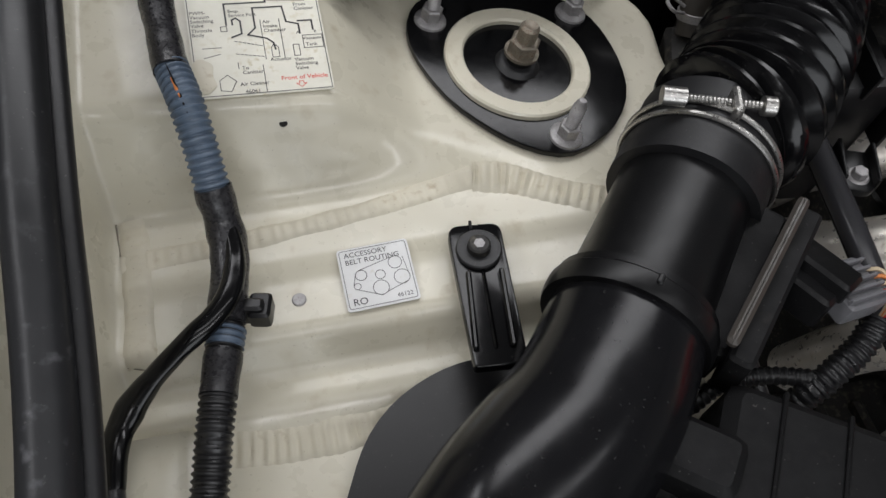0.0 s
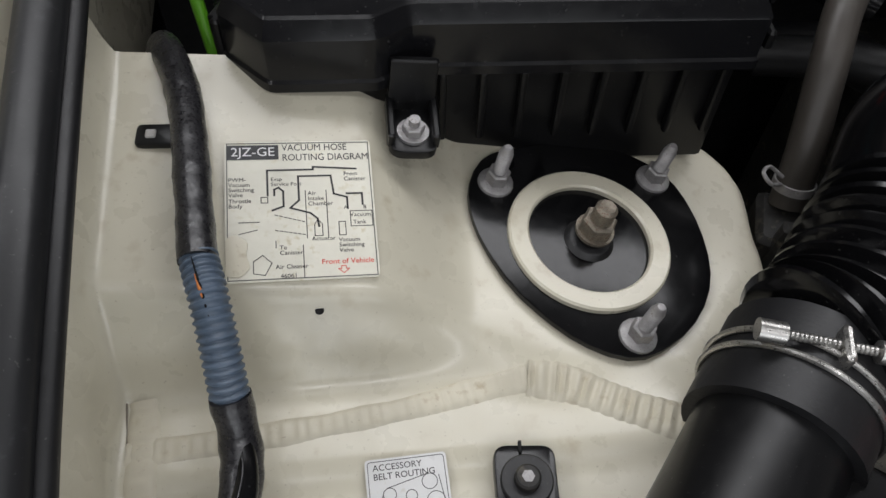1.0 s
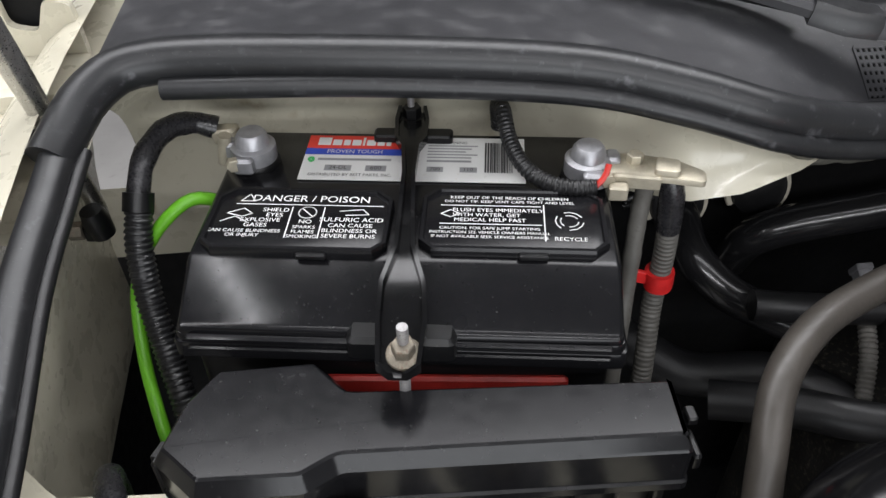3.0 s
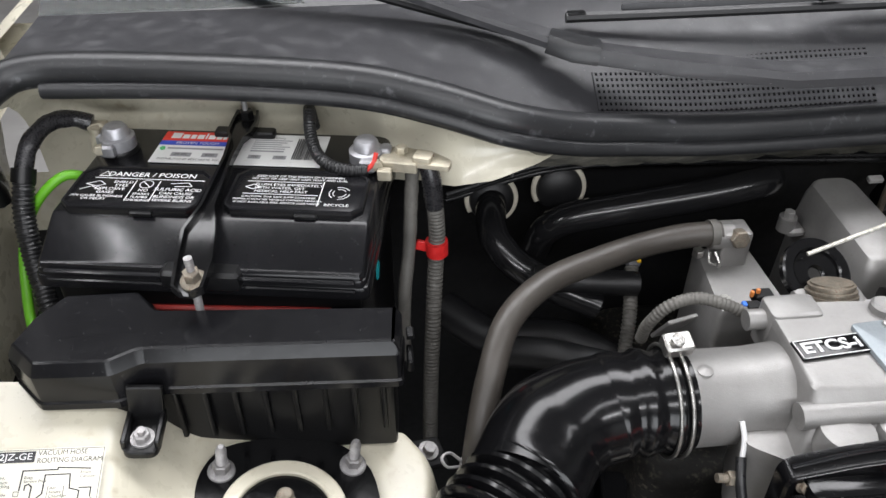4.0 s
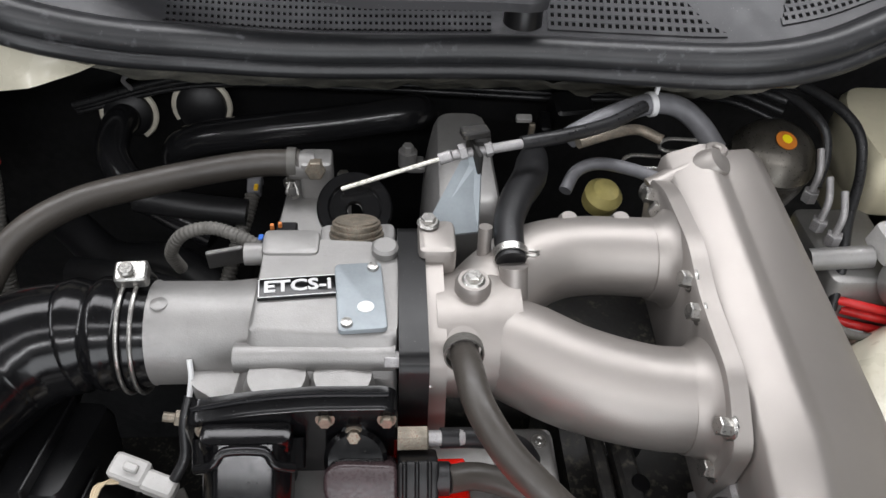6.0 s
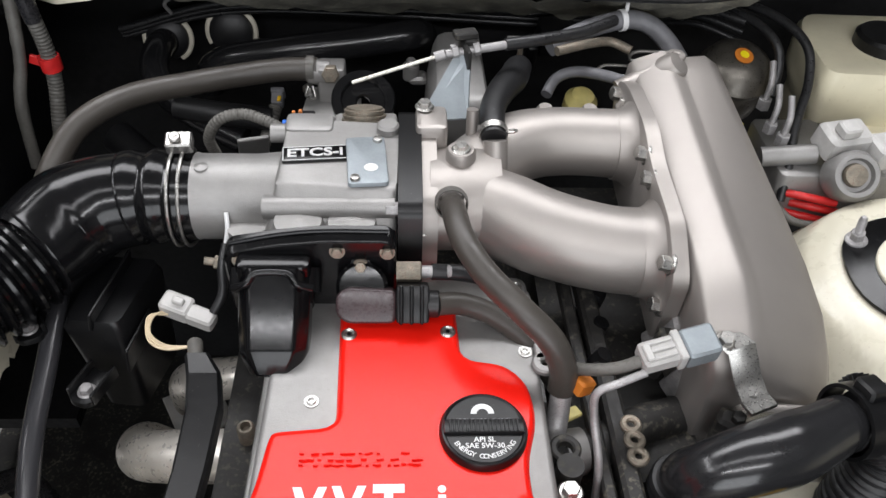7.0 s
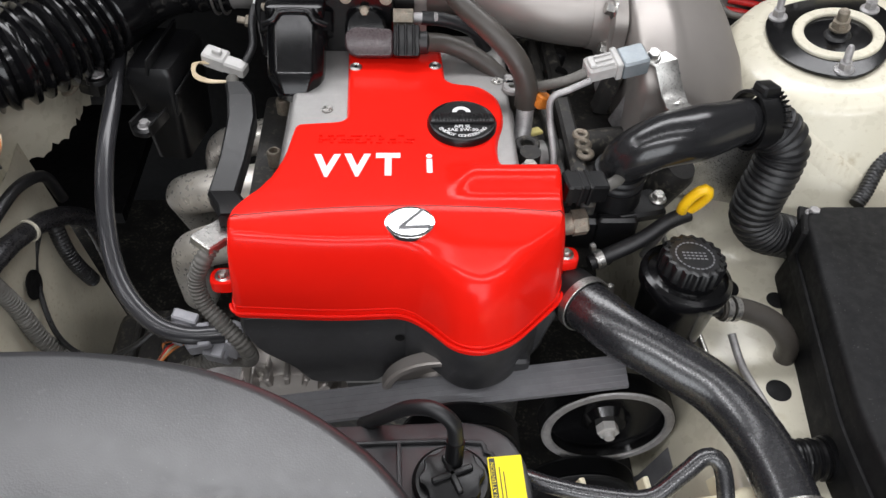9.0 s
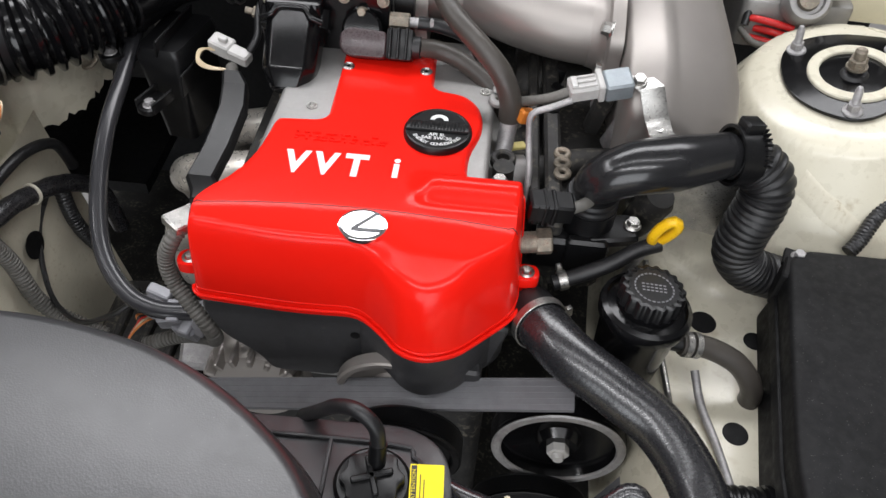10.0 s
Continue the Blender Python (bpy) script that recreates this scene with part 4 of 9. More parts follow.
for k in range(5):
    part("rib", moved(brick(0.030, 0.0016, 0.004, 0.0004, pose(0, -0.010 + 0.005 * k, 0.008)), SM), CONN_DK, splug)
for k, mt in enumerate((WIRE_W, WIRE_O, WIRE_W, WIRE_R, INK)):
    part("wire", tube([(-0.353, 0.207 - 0.004 * k, 0.895 - 0.001 * k), (-0.345, 0.204 - 0.004 * k, 0.896), (-0.343, 0.193 - 0.002 * k, 0.889), (-0.350, 0.184, 0.876)], 0.0011, 6, 0.003), mt, sen)
part("conduit", tube([(-0.349, 0.186, 0.880), (-0.360, 0.176, 0.872), (-0.380, 0.166, 0.862), (-0.395, 0.160, 0.845), (-0.40, 0.15, 0.80)], 0.0078, 14, 0.004, pitch=0.0038, depth=0.14), CONDUIT, sen, "black corrugated conduit")
part("conduit_branch", tube([(-0.380, 0.166, 0.862), (-0.405, 0.175, 0.858), (-0.430, 0.176, 0.858), (-0.452, 0.168, 0.855)], 0.0050, 12, 0.004, pitch=0.0038, depth=0.14), CONDUIT, sen)

bel = thing("intake_hose", "glossy black rubber intake hose with deep bellows and a smooth elbow", "intake hose", (-0.3, 0.4, 0.87))
part("cuff", tube([along(0.080), along(0.134)], 0.0415, 36, 0.006), RUBBER, bel)
part("bellows", tube([along(0.134), (-0.372, 0.319, 0.896), (-0.335, 0.358, 0.898), (-0.305, 0.395, 0.902)], [0.047, 0.048, 0.048, 0.045], 36, 0.004, pitch=0.0125, depth=0.17), GLOSS, bel)
part("elbow", tube([(-0.309, 0.390, 0.901), (-0.300, 0.405, 0.903), (-0.283, 0.428, 0.910), (-0.258, 0.441, 0.916), (-0.232, 0.445, 0.920)], [0.044, 0.045, 0.046, 0.043, 0.041], 36, 0.005), GLOSS, bel)
part("end_cuff", tube([(-0.236, 0.445, 0.919), (-0.222, 0.446, 0.921), (-0.176, 0.446, 0.922)], 0.0418, 36, 0.004, pitch=0.021, depth=0.07), GLOSS, bel)


def hose_clamp(axis, at, r, gap=0.009, screw=1, turn=0.0):
    """Two wire rounds with a screw across: a spring clamp about a hose."""
    t = thing("hose_clamp", "bare steel double-wire hose clamp tightened with a screw", "hose clamp", at, group="intake hose clamps")
    m = spin(axis, at)
    for k in (-0.5, 0.5):
        part("wire_ring", moved(tube([(r * math.cos(a), r * math.sin(a), k * gap) for a in steps(0, 2 * math.pi, 40)], 0.0016, 8, 0.02), m), STEEL, t)
    return t


cl = hose_clamp(AX, along(0.108), 0.0428)
cm = Matrix.Translation((-0.4105, 0.2925, 0.9395)) @ pose(0, 0, 0, 0, 3, -16)
part("screw", moved(lathe([(0.0001, -0.026), (0.0024, -0.026)] + [(0.0024 - 0.0004 * (k % 2), -0.025 + 0.001 * k) for k in range(48)] + [(0.0001, 0.024)], 12), cm @ pose(0, 0, 0, 0, 90, 0)), STEEL, cl)
part("screw_head", moved(lathe([(0.0001, 0.022), (0.0052, 0.022), (0.0052, 0.028), (0.004, 0.029), (0.0001, 0.028)], 14), cm @ pose(0, 0, 0, 0, 90, 0)), STEEL, cl)
part("lug", moved(join(brick(0.0045, 0.018, 0.011, 0.0015, pose(0.008, -0.001, 0)), lathe([(0.0001, -0.006), (0.0050, -0.006), (0.0050, 0.006), (0.0001, 0.006)], 14, pose(-0.024, 0, 0.0, 0, 90, 0))), cm), STEEL, cl)
cl2 = hose_clamp((1, 0, 0), (-0.1885, 0.446, 0.922), 0.0432, 0.009)
part("screw_block", moved(brick(0.022, 0.016, 0.012, 0.0015), pose(-0.1865, 0.456, 0.972, 15, 0, 4)), STEEL, cl2)
part("screw_head", moved(join(lathe([(0.0001, 0), (0.0052, 0), (0.0052, 0.002), (0.004, 0.003), (0.0001, 0.003)], 16), brick(0.006, 0.001, 0.0012, 0.0002, pose(0, 0, 0.003)), brick(0.001, 0.006, 0.0012, 0.0002, pose(0, 0, 0.003))), pose(-0.1885, 0.4525, 0.9795, 20, 0, 20)), STEEL, cl2)

# air cleaner housing under the duct
acl = thing("air_cleaner", "black plastic air cleaner housing in the corner of the bay", "air cleaner", (-0.55, 0.08, 0.75))
part("housing", slab(rounded([(-0.622, 0.01), (-0.627, 0.120), (-0.597, 0.186), (-0.557, 0.205), (-0.495, 0.195), (-0.470, 0.13), (-0.460, -0.05), (-0.59, -0.07)], 0.03, 6), 0.70, 0.848, 0.016, 4), PLASTIC, acl)
part("rim", slab(rounded([(-0.625, 0.01), (-0.631, 0.122), (-0.600, 0.190), (-0.557, 0.209), (-0.492, 0.198), (-0.467, 0.13), (-0.457, -0.05), (-0.59, -0.073)], 0.03, 6), 0.815, 0.830, 0.002), PLASTIC, acl)
box = thing("relay_cover", "ribbed black plastic cover beside the intake duct", "cover", (-0.43, 0.10, 0.87))
cov = part("cover", moved(brick(0.11, 0.10, 0.05, 0.006), pose(-0.425, 0.095, 0.868, 0, 4, -32)), DULL, box)
for rx in (-0.03, 0.0, 0.03):
    part("rib", moved(brick(0.002, 0.10, 0.004, 0.0008), pose(-0.425, 0.095, 0.868, 0, 4, -32) @ pose(rx, 0, 0.0255)), DULL, cov)
part("step", moved(brick(0.043, 0.030, 0.026, 0.004), pose(-0.476, 0.134, 0.890, 0, 0, -38)), DULL, box)

# ---------------------------------------------------------------- battery
BO = Matrix.Translation((-0.672, 0.550, 0.0)) @ pose(0, 0, 0, 0, 0, -9)
BW, BD = 0.262, 0.187
bat = thing("battery", "black car battery with warning panels and a bright sticker", "battery", tuple(BO @ Vector((0.13, 0.09, 0.80))))


def bpart(name, g, mat, parent=None, label="", z=0.0):
    return part(name, moved(g, BO @ pose(0, 0, z)), mat, parent or bat, label)


bpart("case", slab(rounded(rect(BW - 0.016, BD - 0.014, BW / 2, BD / 2 + 0.003), 0.006), 0.78, 0.989, 0.002), PLASTIC)
bpart("rim", join(slab(rounded(rect(BW, BD, BW / 2, BD / 2), 0.007), 0.987, 0.9985, 0.003), slab(rounded(rect(BW - 0.004, BD - 0.003, BW / 2, BD / 2), 0.007), 0.997, 1.0045, 0.002)), LID)


def lid_ring(u, d):
    """The lid's outline at u: a sloping front, a flat top and a steep back, drawn in by d."""
    return [(u, 0.0022 + d, 1.000), (u, 0.0024 + d, 1.0065 - d), (u, 0.0036 + d, 1.0085 - d), (u, 0.006 + d, 1.0100 - d), (u, 0.041, 1.0278 - d), (u, 0.045, 1.0290 - d), (u, BD - 0.012, 1.0290 - d), (u, BD - 0.008, 1.0265 - d), (u, BD - 0.004, 1.000)]


bpart("lid", loft([lid_ring(0.0032, 0.004), lid_ring(0.0045, 0.0015), lid_ring(0.007, 0.0), lid_ring(BW - 0.007, 0.0), lid_ring(BW - 0.0045, 0.0015), lid_ring(BW - 0.0032, 0.004)]), LID, label="satin black lid")
for u0, u1, z in ((0.010, 0.108, 1.0035), (0.010, 0.104, 0.9955), (0.158, 0.252, 1.0035), (0.160, 0.252, 0.9955)):
    bpart("rim_ridge", brick(u1 - u0, 0.004, 0.0032, 0.001, pose((u0 + u1) / 2, -0.0002, z)), LID)
for nm, u0, u1, v0, v1 in (("panel_west", 0.010, 0.122, 0.042, 0.102), ("panel_east", 0.140, 0.252, 0.046, 0.106)):
    ch = [(u0 + 0.008, v0), (u1 - 0.008, v0), (u1, v0 + 0.008), (u1, v1 - 0.010), (u1 - 0.010, v1), (u0 + 0.010, v1), (u0, v1 - 0.010), (u0, v0 + 0.008)]
    pw = bpart("warning_panel", join(slab(ch, 1.024, 1.0335, 0.001)), LID)
    ring_in, ring_out = inset(ch, 0.0035), ch
    g = loft([[(x, y, 1.0330) for x, y in ring_out], [(x, y, 1.0350) for x, y in inset(ch, 0.0006)], [(x, y, 1.0350) for x, y in inset(ch, 0.0028)], [(x, y, 1.0332) for x, y in ring_in]], caps=False)
    part("rim", moved(g, BO), LID, pw)
    part("latch", moved(brick(0.018, 0.004, 0.004, 0.001, pose((u0 + u1) / 2 + 0.012, v0 - 0.001, 1.031)), BO), PLASTIC, pw)
    im = BO @ pose(0, -0.004, 1.0338)
    if nm == "panel_west":
        tx = [("DANGER / POISON", 0.0088, 0.070, 0.0955), ("SHIELD", 0.0052, 0.050, 0.084), ("EYES", 0.0052, 0.050, 0.079), ("EXPLOSIVE", 0.0052, 0.042, 0.074), ("GASES", 0.0052, 0.040, 0.069), ("CAN CAUSE BLINDNESS", 0.0042, 0.034, 0.0635), ("OR INJURY", 0.0042, 0.034, 0.0595),
              ("NO", 0.0052, 0.070, 0.073), ("SPARKS", 0.0042, 0.070, 0.0678), ("FLAMES", 0.0042, 0.070, 0.0634), ("SMOKING", 0.0042, 0.070, 0.0590), ("SULFURIC ACID", 0.0056, 0.098, 0.0755), ("CAN CAUSE", 0.0050, 0.098, 0.0700), ("BLINDNESS OR", 0.0050, 0.098, 0.0650), ("SEVERE BURNS", 0.0050, 0.098, 0.0600)]
        g = join(*[letters(s, z, im @ pose(x, y, 0)) for s, z, x, y in tx])
        g = join(g, strokes([[(0.024, 0.0895), (0.116, 0.0895)], [(0.060, 0.087), (0.060, 0.058)], [(0.080, 0.087), (0.080, 0.058)], [(0.026, 0.0925), (0.0305, 0.0995), (0.035, 0.0925), (0.026, 0.0925)],
                             [(0.070 + 0.0055 * math.cos(a), 0.082 + 0.0055 * math.sin(a)) for a in steps(0, 2 * math.pi, 20)], [(0.066, 0.086), (0.074, 0.078)], [(0.020, 0.080), (0.030, 0.085), (0.036, 0.080), (0.030, 0.077), (0.020, 0.080)], [(0.018, 0.072), (0.026, 0.077), (0.034, 0.072)], [(0.090, 0.084), (0.104, 0.086), (0.108, 0.081), (0.094, 0.080)]], 0.0007, im))
    else:
        tx = [("KEEP OUT OF THE REACH OF CHILDREN", 0.0040, 0.194, 0.1005), ("DO NOT TIP. KEEP VENT CAPS TIGHT AND LEVEL", 0.0036, 0.194, 0.0965), ("FLUSH EYES IMMEDIATELY", 0.0048, 0.187, 0.0880), ("WITH WATER, GET", 0.0048, 0.180, 0.0832), ("MEDICAL HELP FAST", 0.0048, 0.182, 0.0784),
              ("CAUTION. FOR SAFE JUMP STARTING", 0.0036, 0.182, 0.0705), ("INSTRUCTION SEE VEHICLE OWNERS MANUAL", 0.0034, 0.182, 0.0665), ("IF NOT AVAILABLE SEEK SERVICE ASSISTANCE", 0.0034, 0.182, 0.0625), ("RECYCLE", 0.0048, 0.230, 0.0620)]
        g = join(*[letters(s, z, im @ pose(x, y, 0)) for s, z, x, y in tx])
        rc = [[(0.230 + 0.0085 * math.cos(a + da), 0.079 + 0.0085 * math.sin(a + da)) for da in (0, 0.5, 1.0, 1.4)] for a in (0.5, 2.6, 4.7)]
        rc2 = [[(0.230 + 0.0055 * math.cos(a + da), 0.079 + 0.0055 * math.sin(a + da)) for da in (0, 0.5, 1.0, 1.4)] for a in (0.5, 2.6, 4.7)]
        g = join(g, strokes([[(0.152, 0.0925), (0.213, 0.0925)], [(0.152, 0.0745), (0.213, 0.0745)], [(0.215, 0.094), (0.215, 0.060)], [(0.152, 0.084), (0.158, 0.088), (0.164, 0.084), (0.158, 0.081), (0.152, 0.084)]] + rc + rc2, 0.0007, im))
    part("lettering", g, WHITEINK, pw, "white warning lettering")

ST = thing("battery_sticker", "red, blue and white brand sticker on the battery top", "sticker", tuple(BO @ Vector((0.13, 0.137, 1.03))))
sm = BO @ pose(-0.003, -0.0177, 1.0302) @ Matrix.Diagonal((1.0, 1.18, 1.0, 1.0))
part("paper", moved(slab(rect(0.150, 0.044, 0.133, 0.137), -0.0006, 0.0), sm), PAPER, ST)
si = BO @ pose(-0.003, -0.0177, 1.0305) @ Matrix.Diagonal((1.0, 1.18, 1.0, 1.0))
part("red_band", bars([(0.058, 0.1455, 0.126, 0.159)], si), REDINK, ST, "red band")
part("blue_band", bars([(0.058, 0.139, 0.126, 0.1455)], si), BLUEINK, ST, "blue band")
lt = BO @ pose(-0.003, -0.0177, 1.0308) @ Matrix.Diagonal((1.0, 1.18, 1.0, 1.0))
part("logo_bars", bars([(0.065, 0.1485, 0.074, 0.1565), (0.0752, 0.1485, 0.0815, 0.1545), (0.0828, 0.1485, 0.0875, 0.1545), (0.0888, 0.1485, 0.0950, 0.1545), (0.0962, 0.1485, 0.0978, 0.1570), (0.0990, 0.1485, 0.1052, 0.1545), (0.1064, 0.1485, 0.1115, 0.1545), (0.1126, 0.1485, 0.1160, 0.1560)], lt @ pose(0, 0, 0, 0, 0, 0)), WHITEINK, ST, "white logo strokes")
part("white_lettering", letters("PROVEN TOUGH", 0.0050, lt @ pose(0.092, 0.1420, 0)), WHITEINK, ST)
tx = [("24-DL", 0.0048, 0.083, 0.1260), ("600", 0.0052, 0.1085, 0.1260), ("700", 0.0046, 0.148, 0.1260), ("110", 0.0046, 0.170, 0.1260), ("DISTRIBUTED BY BEST PARTS, INC.", 0.0036, 0.092, 0.1190), ("WARNING", 0.0036, 0.160, 0.1530)]
for s, z, x, y in tx:
    part("lettering", letters(s, z, lt @ pose(x, y, 0)), INK, ST)
for b_ in ((0.074, 0.1232, 0.092, 0.1288), (0.1015, 0.1232, 0.1155, 0.1288), (0.1425, 0.1236, 0.1535, 0.1286), (0.1645, 0.1236, 0.1760, 0.1286)):
    part("grey_box", bars([b_], si), GREYINK, ST)
part("fine_print", bars([(0.068, 0.1330, 0.118, 0.1352)] + [(0.142, 0.1490 - 0.0030 * k, 0.142 + 0.034 - 0.004 * (k % 3), 0.1502 - 0.0030 * k) for k in range(5)] + [(0.142, 0.1330, 0.172, 0.1350)], lt), GREYINK, ST)
rnd = random.Random(5)
xx, bb = 0.181, []
while xx < 0.1995:
    w = rnd.choice((0.0004, 0.0007, 0.0011))
    bb.append((xx, 0.1235, xx + w, 0.1535))
    xx += w + rnd.choice((0.0004, 0.0007))
for b_ in bb:
    part("bar", bars([b_], lt), INK, ST)
part("green_mark", moved(ring(0.001, 0.0022, 0, 0.0002, 14), lt @ pose(0.0635, 0.1338, 0)), GREENINK, ST)


def terminal(u, v, side):
    t = thing("battery_terminal", "corroded grey lead battery post with its clamp", "battery terminal", tuple(BO @ Vector((u, v, 1.03))), group="battery terminals")
    c = BO @ pose(u, v, 1.027)
    part("base", moved(lathe([(0.0001, 0), (0.0165, 0), (0.0165, 0.004), (0.015, 0.006), (0.0001, 0.006)], 24), c), PLASTIC, t)
    part("clamp", moved(join(lathe([(0.0001, 0.004), (0.0150, 0.004), (0.0150, 0.016), (0.0125, 0.0175), (0.0001, 0.0175)], 24), brick(0.014, 0.010, 0.012, 0.002, pose(0.003 * side, -0.015, 0.010)), brick(0.010, 0.014, 0.012, 0.002, pose(0.016 * side, 0.003, 0.012))), c), LEAD, t)
    part("post", moved(lathe([(0.0001, 0.016), (0.0115, 0.016), (0.0105, 0.0235), (0.0085, 0.0262), (0.0001, 0.0270)], 24), c), LEAD, t, "dull lead post")
    part("bolt", moved(hexa(0.005, 0.005), c @ pose(0.010 * side, -0.016, 0.012, 90, 0, 20)), BRASSY, t, "corroded clamp bolt")
    return t


tl = terminal(0.0230, 0.138, -1)
part("crimp", moved(join(brick(0.018, 0.012, 0.012, 0.002, pose(-0.021, 0.012, 0.016, 0, -10, -8)), lathe([(0.0001, -0.011), (0.0045, -0.011), (0.0045, 0.011), (0.0001, 0.011)], 12, pose(-0.020, 0.0, 0.012, 0, 10, 0))), BO @ pose(0.023, 0.138, 1.027)), BRASSY, tl, "corroded cable crimp")
tr = terminal(0.2445, 0.129, 1)
rm = BO @ pose(0.2445, 0.127, 1.027)
part("fuse_link", moved(join(slab(rounded([(0.012, -0.012), (0.050, -0.016), (0.072, -0.020), (0.074, -0.008), (0.058, 0.004), (0.030, 0.012), (0.012, 0.010)], 0.004), 0.010, 0.0145, 0.001), slab(rounded([(0.040, -0.014), (0.056, -0.016), (0.058, -0.002), (0.044, 0.002)], 0.003), 0.0145, 0.019, 0.001), brick(0.030, 0.005, 0.010, 0.001, pose(0.030, -0.014, 0.010, 0, 0, -6)), hexa(0.0055, 0.006, pose(0.030, 0.002, 0.0145))), rm), BRASSY, tr, "corroded plated link plate")
part("stop", moved(brick(0.012, 0.008, 0.010, 0.001, pose(0.018, -0.020, 0.006)), rm), BRASSY, tr)

# hold-down clamp
hd = thing("battery_clamp", "black steel battery hold-down bar with a nut at each end", "battery clamp", tuple(BO @ Vector((0.135, 0.09, 1.035))))


def bar_ring(v, w, z, lip):
    c = 0.1355 - 0.05 * max(0.0, v)
    return [(c - w / 2, v, z), (c - w / 2, v, z + lip), (c - w / 2 + 0.0025, v, z + lip), (c - w / 2 + 0.003, v, z + 0.002), (c + w / 2 - 0.003, v, z + 0.002), (c + w / 2 - 0.0025, v, z + lip), (c + w / 2, v, z + lip), (c + w / 2, v, z)]


bar = [(-0.034, 0.010, 1.012, 0.006), (-0.029, 0.024, 1.013, 0.007), (-0.006, 0.028, 1.022, 0.0075), (0.012, 0.026, 1.033, 0.007), (0.040, 0.012, 1.036, 0.007), (0.110, 0.0085, 1.037, 0.007), (0.140, 0.012, 1.0375, 0.007), (0.152, 0.022, 1.0375, 0.006), (0.176, 0.024, 1.037, 0.005), (0.190, 0.020, 1.036, 0.008)]
bpart("bar", loft([bar_ring(*b) for b in bar]), GLOSS, hd)
bpart("rear_saddle", brick(0.055, 0.012, 0.008, 0.0015, pose(0.128, 0.168, 1.032)), PLASTIC, hd)
bpart("front_saddle", brick(0.062, 0.020, 0.018, 0.003, pose(0.134, 0.004, 1.002)), PLASTIC, hd)
nut, rod = nut_stud(0.0035, 0.0065, 0.022, 0.009)
bpart("front_nut", moved(nut, pose(0.138, -0.021, 1.018, 12, 0, 0)), RUSTY, hd, "rusty flanged nut")
bpart("front_rod", tube([(0.138, -0.022, 1.040), (0.138, -0.0215, 1.02), (0.137, -0.022, 0.96), (0.137, -0.02, 0.90)], 0.0032, 10, 0.01), GREYSTEEL, hd, "threaded rod")
bpart("rear_nut", moved(join(nut), pose(0.126, 0.184, 1.036)), PLASTIC, hd, "black rear nut")
bpart("rear_rod", tube([(0.126, 0.184, 1.03), (0.125, 0.185, 1.056)], 0.0026, 10, 0.01), GREYSTEEL, hd)
solid("battery_tray_edge", brick(0.16, 0.006, 0.012, 0.002, Matrix.Translation((-0.522, 0.5315, 0.963)) @ pose(0, 0, 0, -10, 0, -7)), REDTRAY, "dark red plastic strip between battery and fuse box", "trim strip")
solid("round_sticker", moved(slab(circle(0.0085, 24), 0, 0.0006), BO @ pose(BW - 0.0055, 0.075, 0.955, 90, 0, 90)), TEAL, "round teal sticker on the battery side", "sticker")

# cables at the battery
neg = thing("battery_cable", "black conduit battery cable from the post down beside the battery", "battery cable", (-0.69, 0.65, 0.95), group="battery cables")
part("taped_end", tube([(-0.653, 0.702, 1.046), (-0.668, 0.701, 1.052), (-0.684, 0.688, 1.055), (-0.695, 0.667, 1.048), (-0.699, 0.650, 1.034), (-0.701, 0.640, 1.018)], 0.0078, 12, 0.004, rough=0.12), TAPE, neg, "grey shiny tape")
part("conduit", tube([(-0.700, 0.643, 1.024), (-0.703, 0.632, 1.004), (-0.702, 0.618, 0.975), (-0.694, 0.596, 0.945), (-0.685, 0.572, 0.915), (-0.68, 0.55, 0.87)], 0.0092, 14, 0.004, pitch=0.0040, depth=0.12), CONDUIT, neg, "black corrugated conduit")
part("collar", tube([(-0.699, 0.650, 1.034), (-0.7005, 0.643, 1.024)], 0.0100, 14, 0.003), PLASTIC, neg)
gr = thing("green_tube", "bright green rubber tube looping behind the battery", "tube", (-0.7, 0.62, 0.95))
part("tube", tube([(-0.650, 0.660, 1.015), (-0.668, 0.652, 1.024), (-0.688, 0.645, 1.012), (-0.705, 0.640, 0.990), (-0.714, 0.628, 0.965), (-0.712, 0.600, 0.935), (-0.703, 0.570, 0.915), (-0.697, 0.552, 0.890), (-0.695, 0.54, 0.85)], 0.0044, 12, 0.006), GREEN, gr)
vent = thing("corrugated_lead", "thin black corrugated lead arching to the battery terminal", "lead", (-0.45, 0.65, 1.03))
part("conduit", tube([(-0.458, 0.705, 1.030), (-0.460, 0.700, 1.050), (-0.459, 0.684, 1.056), (-0.458, 0.662, 1.047), (-0.452, 0.640, 1.040), (-0.440, 0.625, 1.037), (-0.425, 0.618, 1.036), (-0.410, 0.617, 1.036)], 0.0056, 12, 0.003, pitch=0.0032, depth=0.14), CONDUIT, vent)
part("wire_end", tube([(-0.411, 0.617, 1.036), (-0.405, 0.618, 1.042), (-0.402, 0.621, 1.050)], 0.002, 8, 0.003), WIRE_R, vent, "red wire end")
pos = thing("battery_cable", "grey conduit battery cables bound with red tape beside the battery", "battery cable", (-0.355, 0.61, 0.93), group="battery cables")
part("taped_neck", tube([(-0.362, 0.628, 1.040), (-0.357, 0.622, 1.025), (-0.354, 0.622, 0.992)], 0.0085, 12, 0.004, rough=0.08), TAPE, pos)
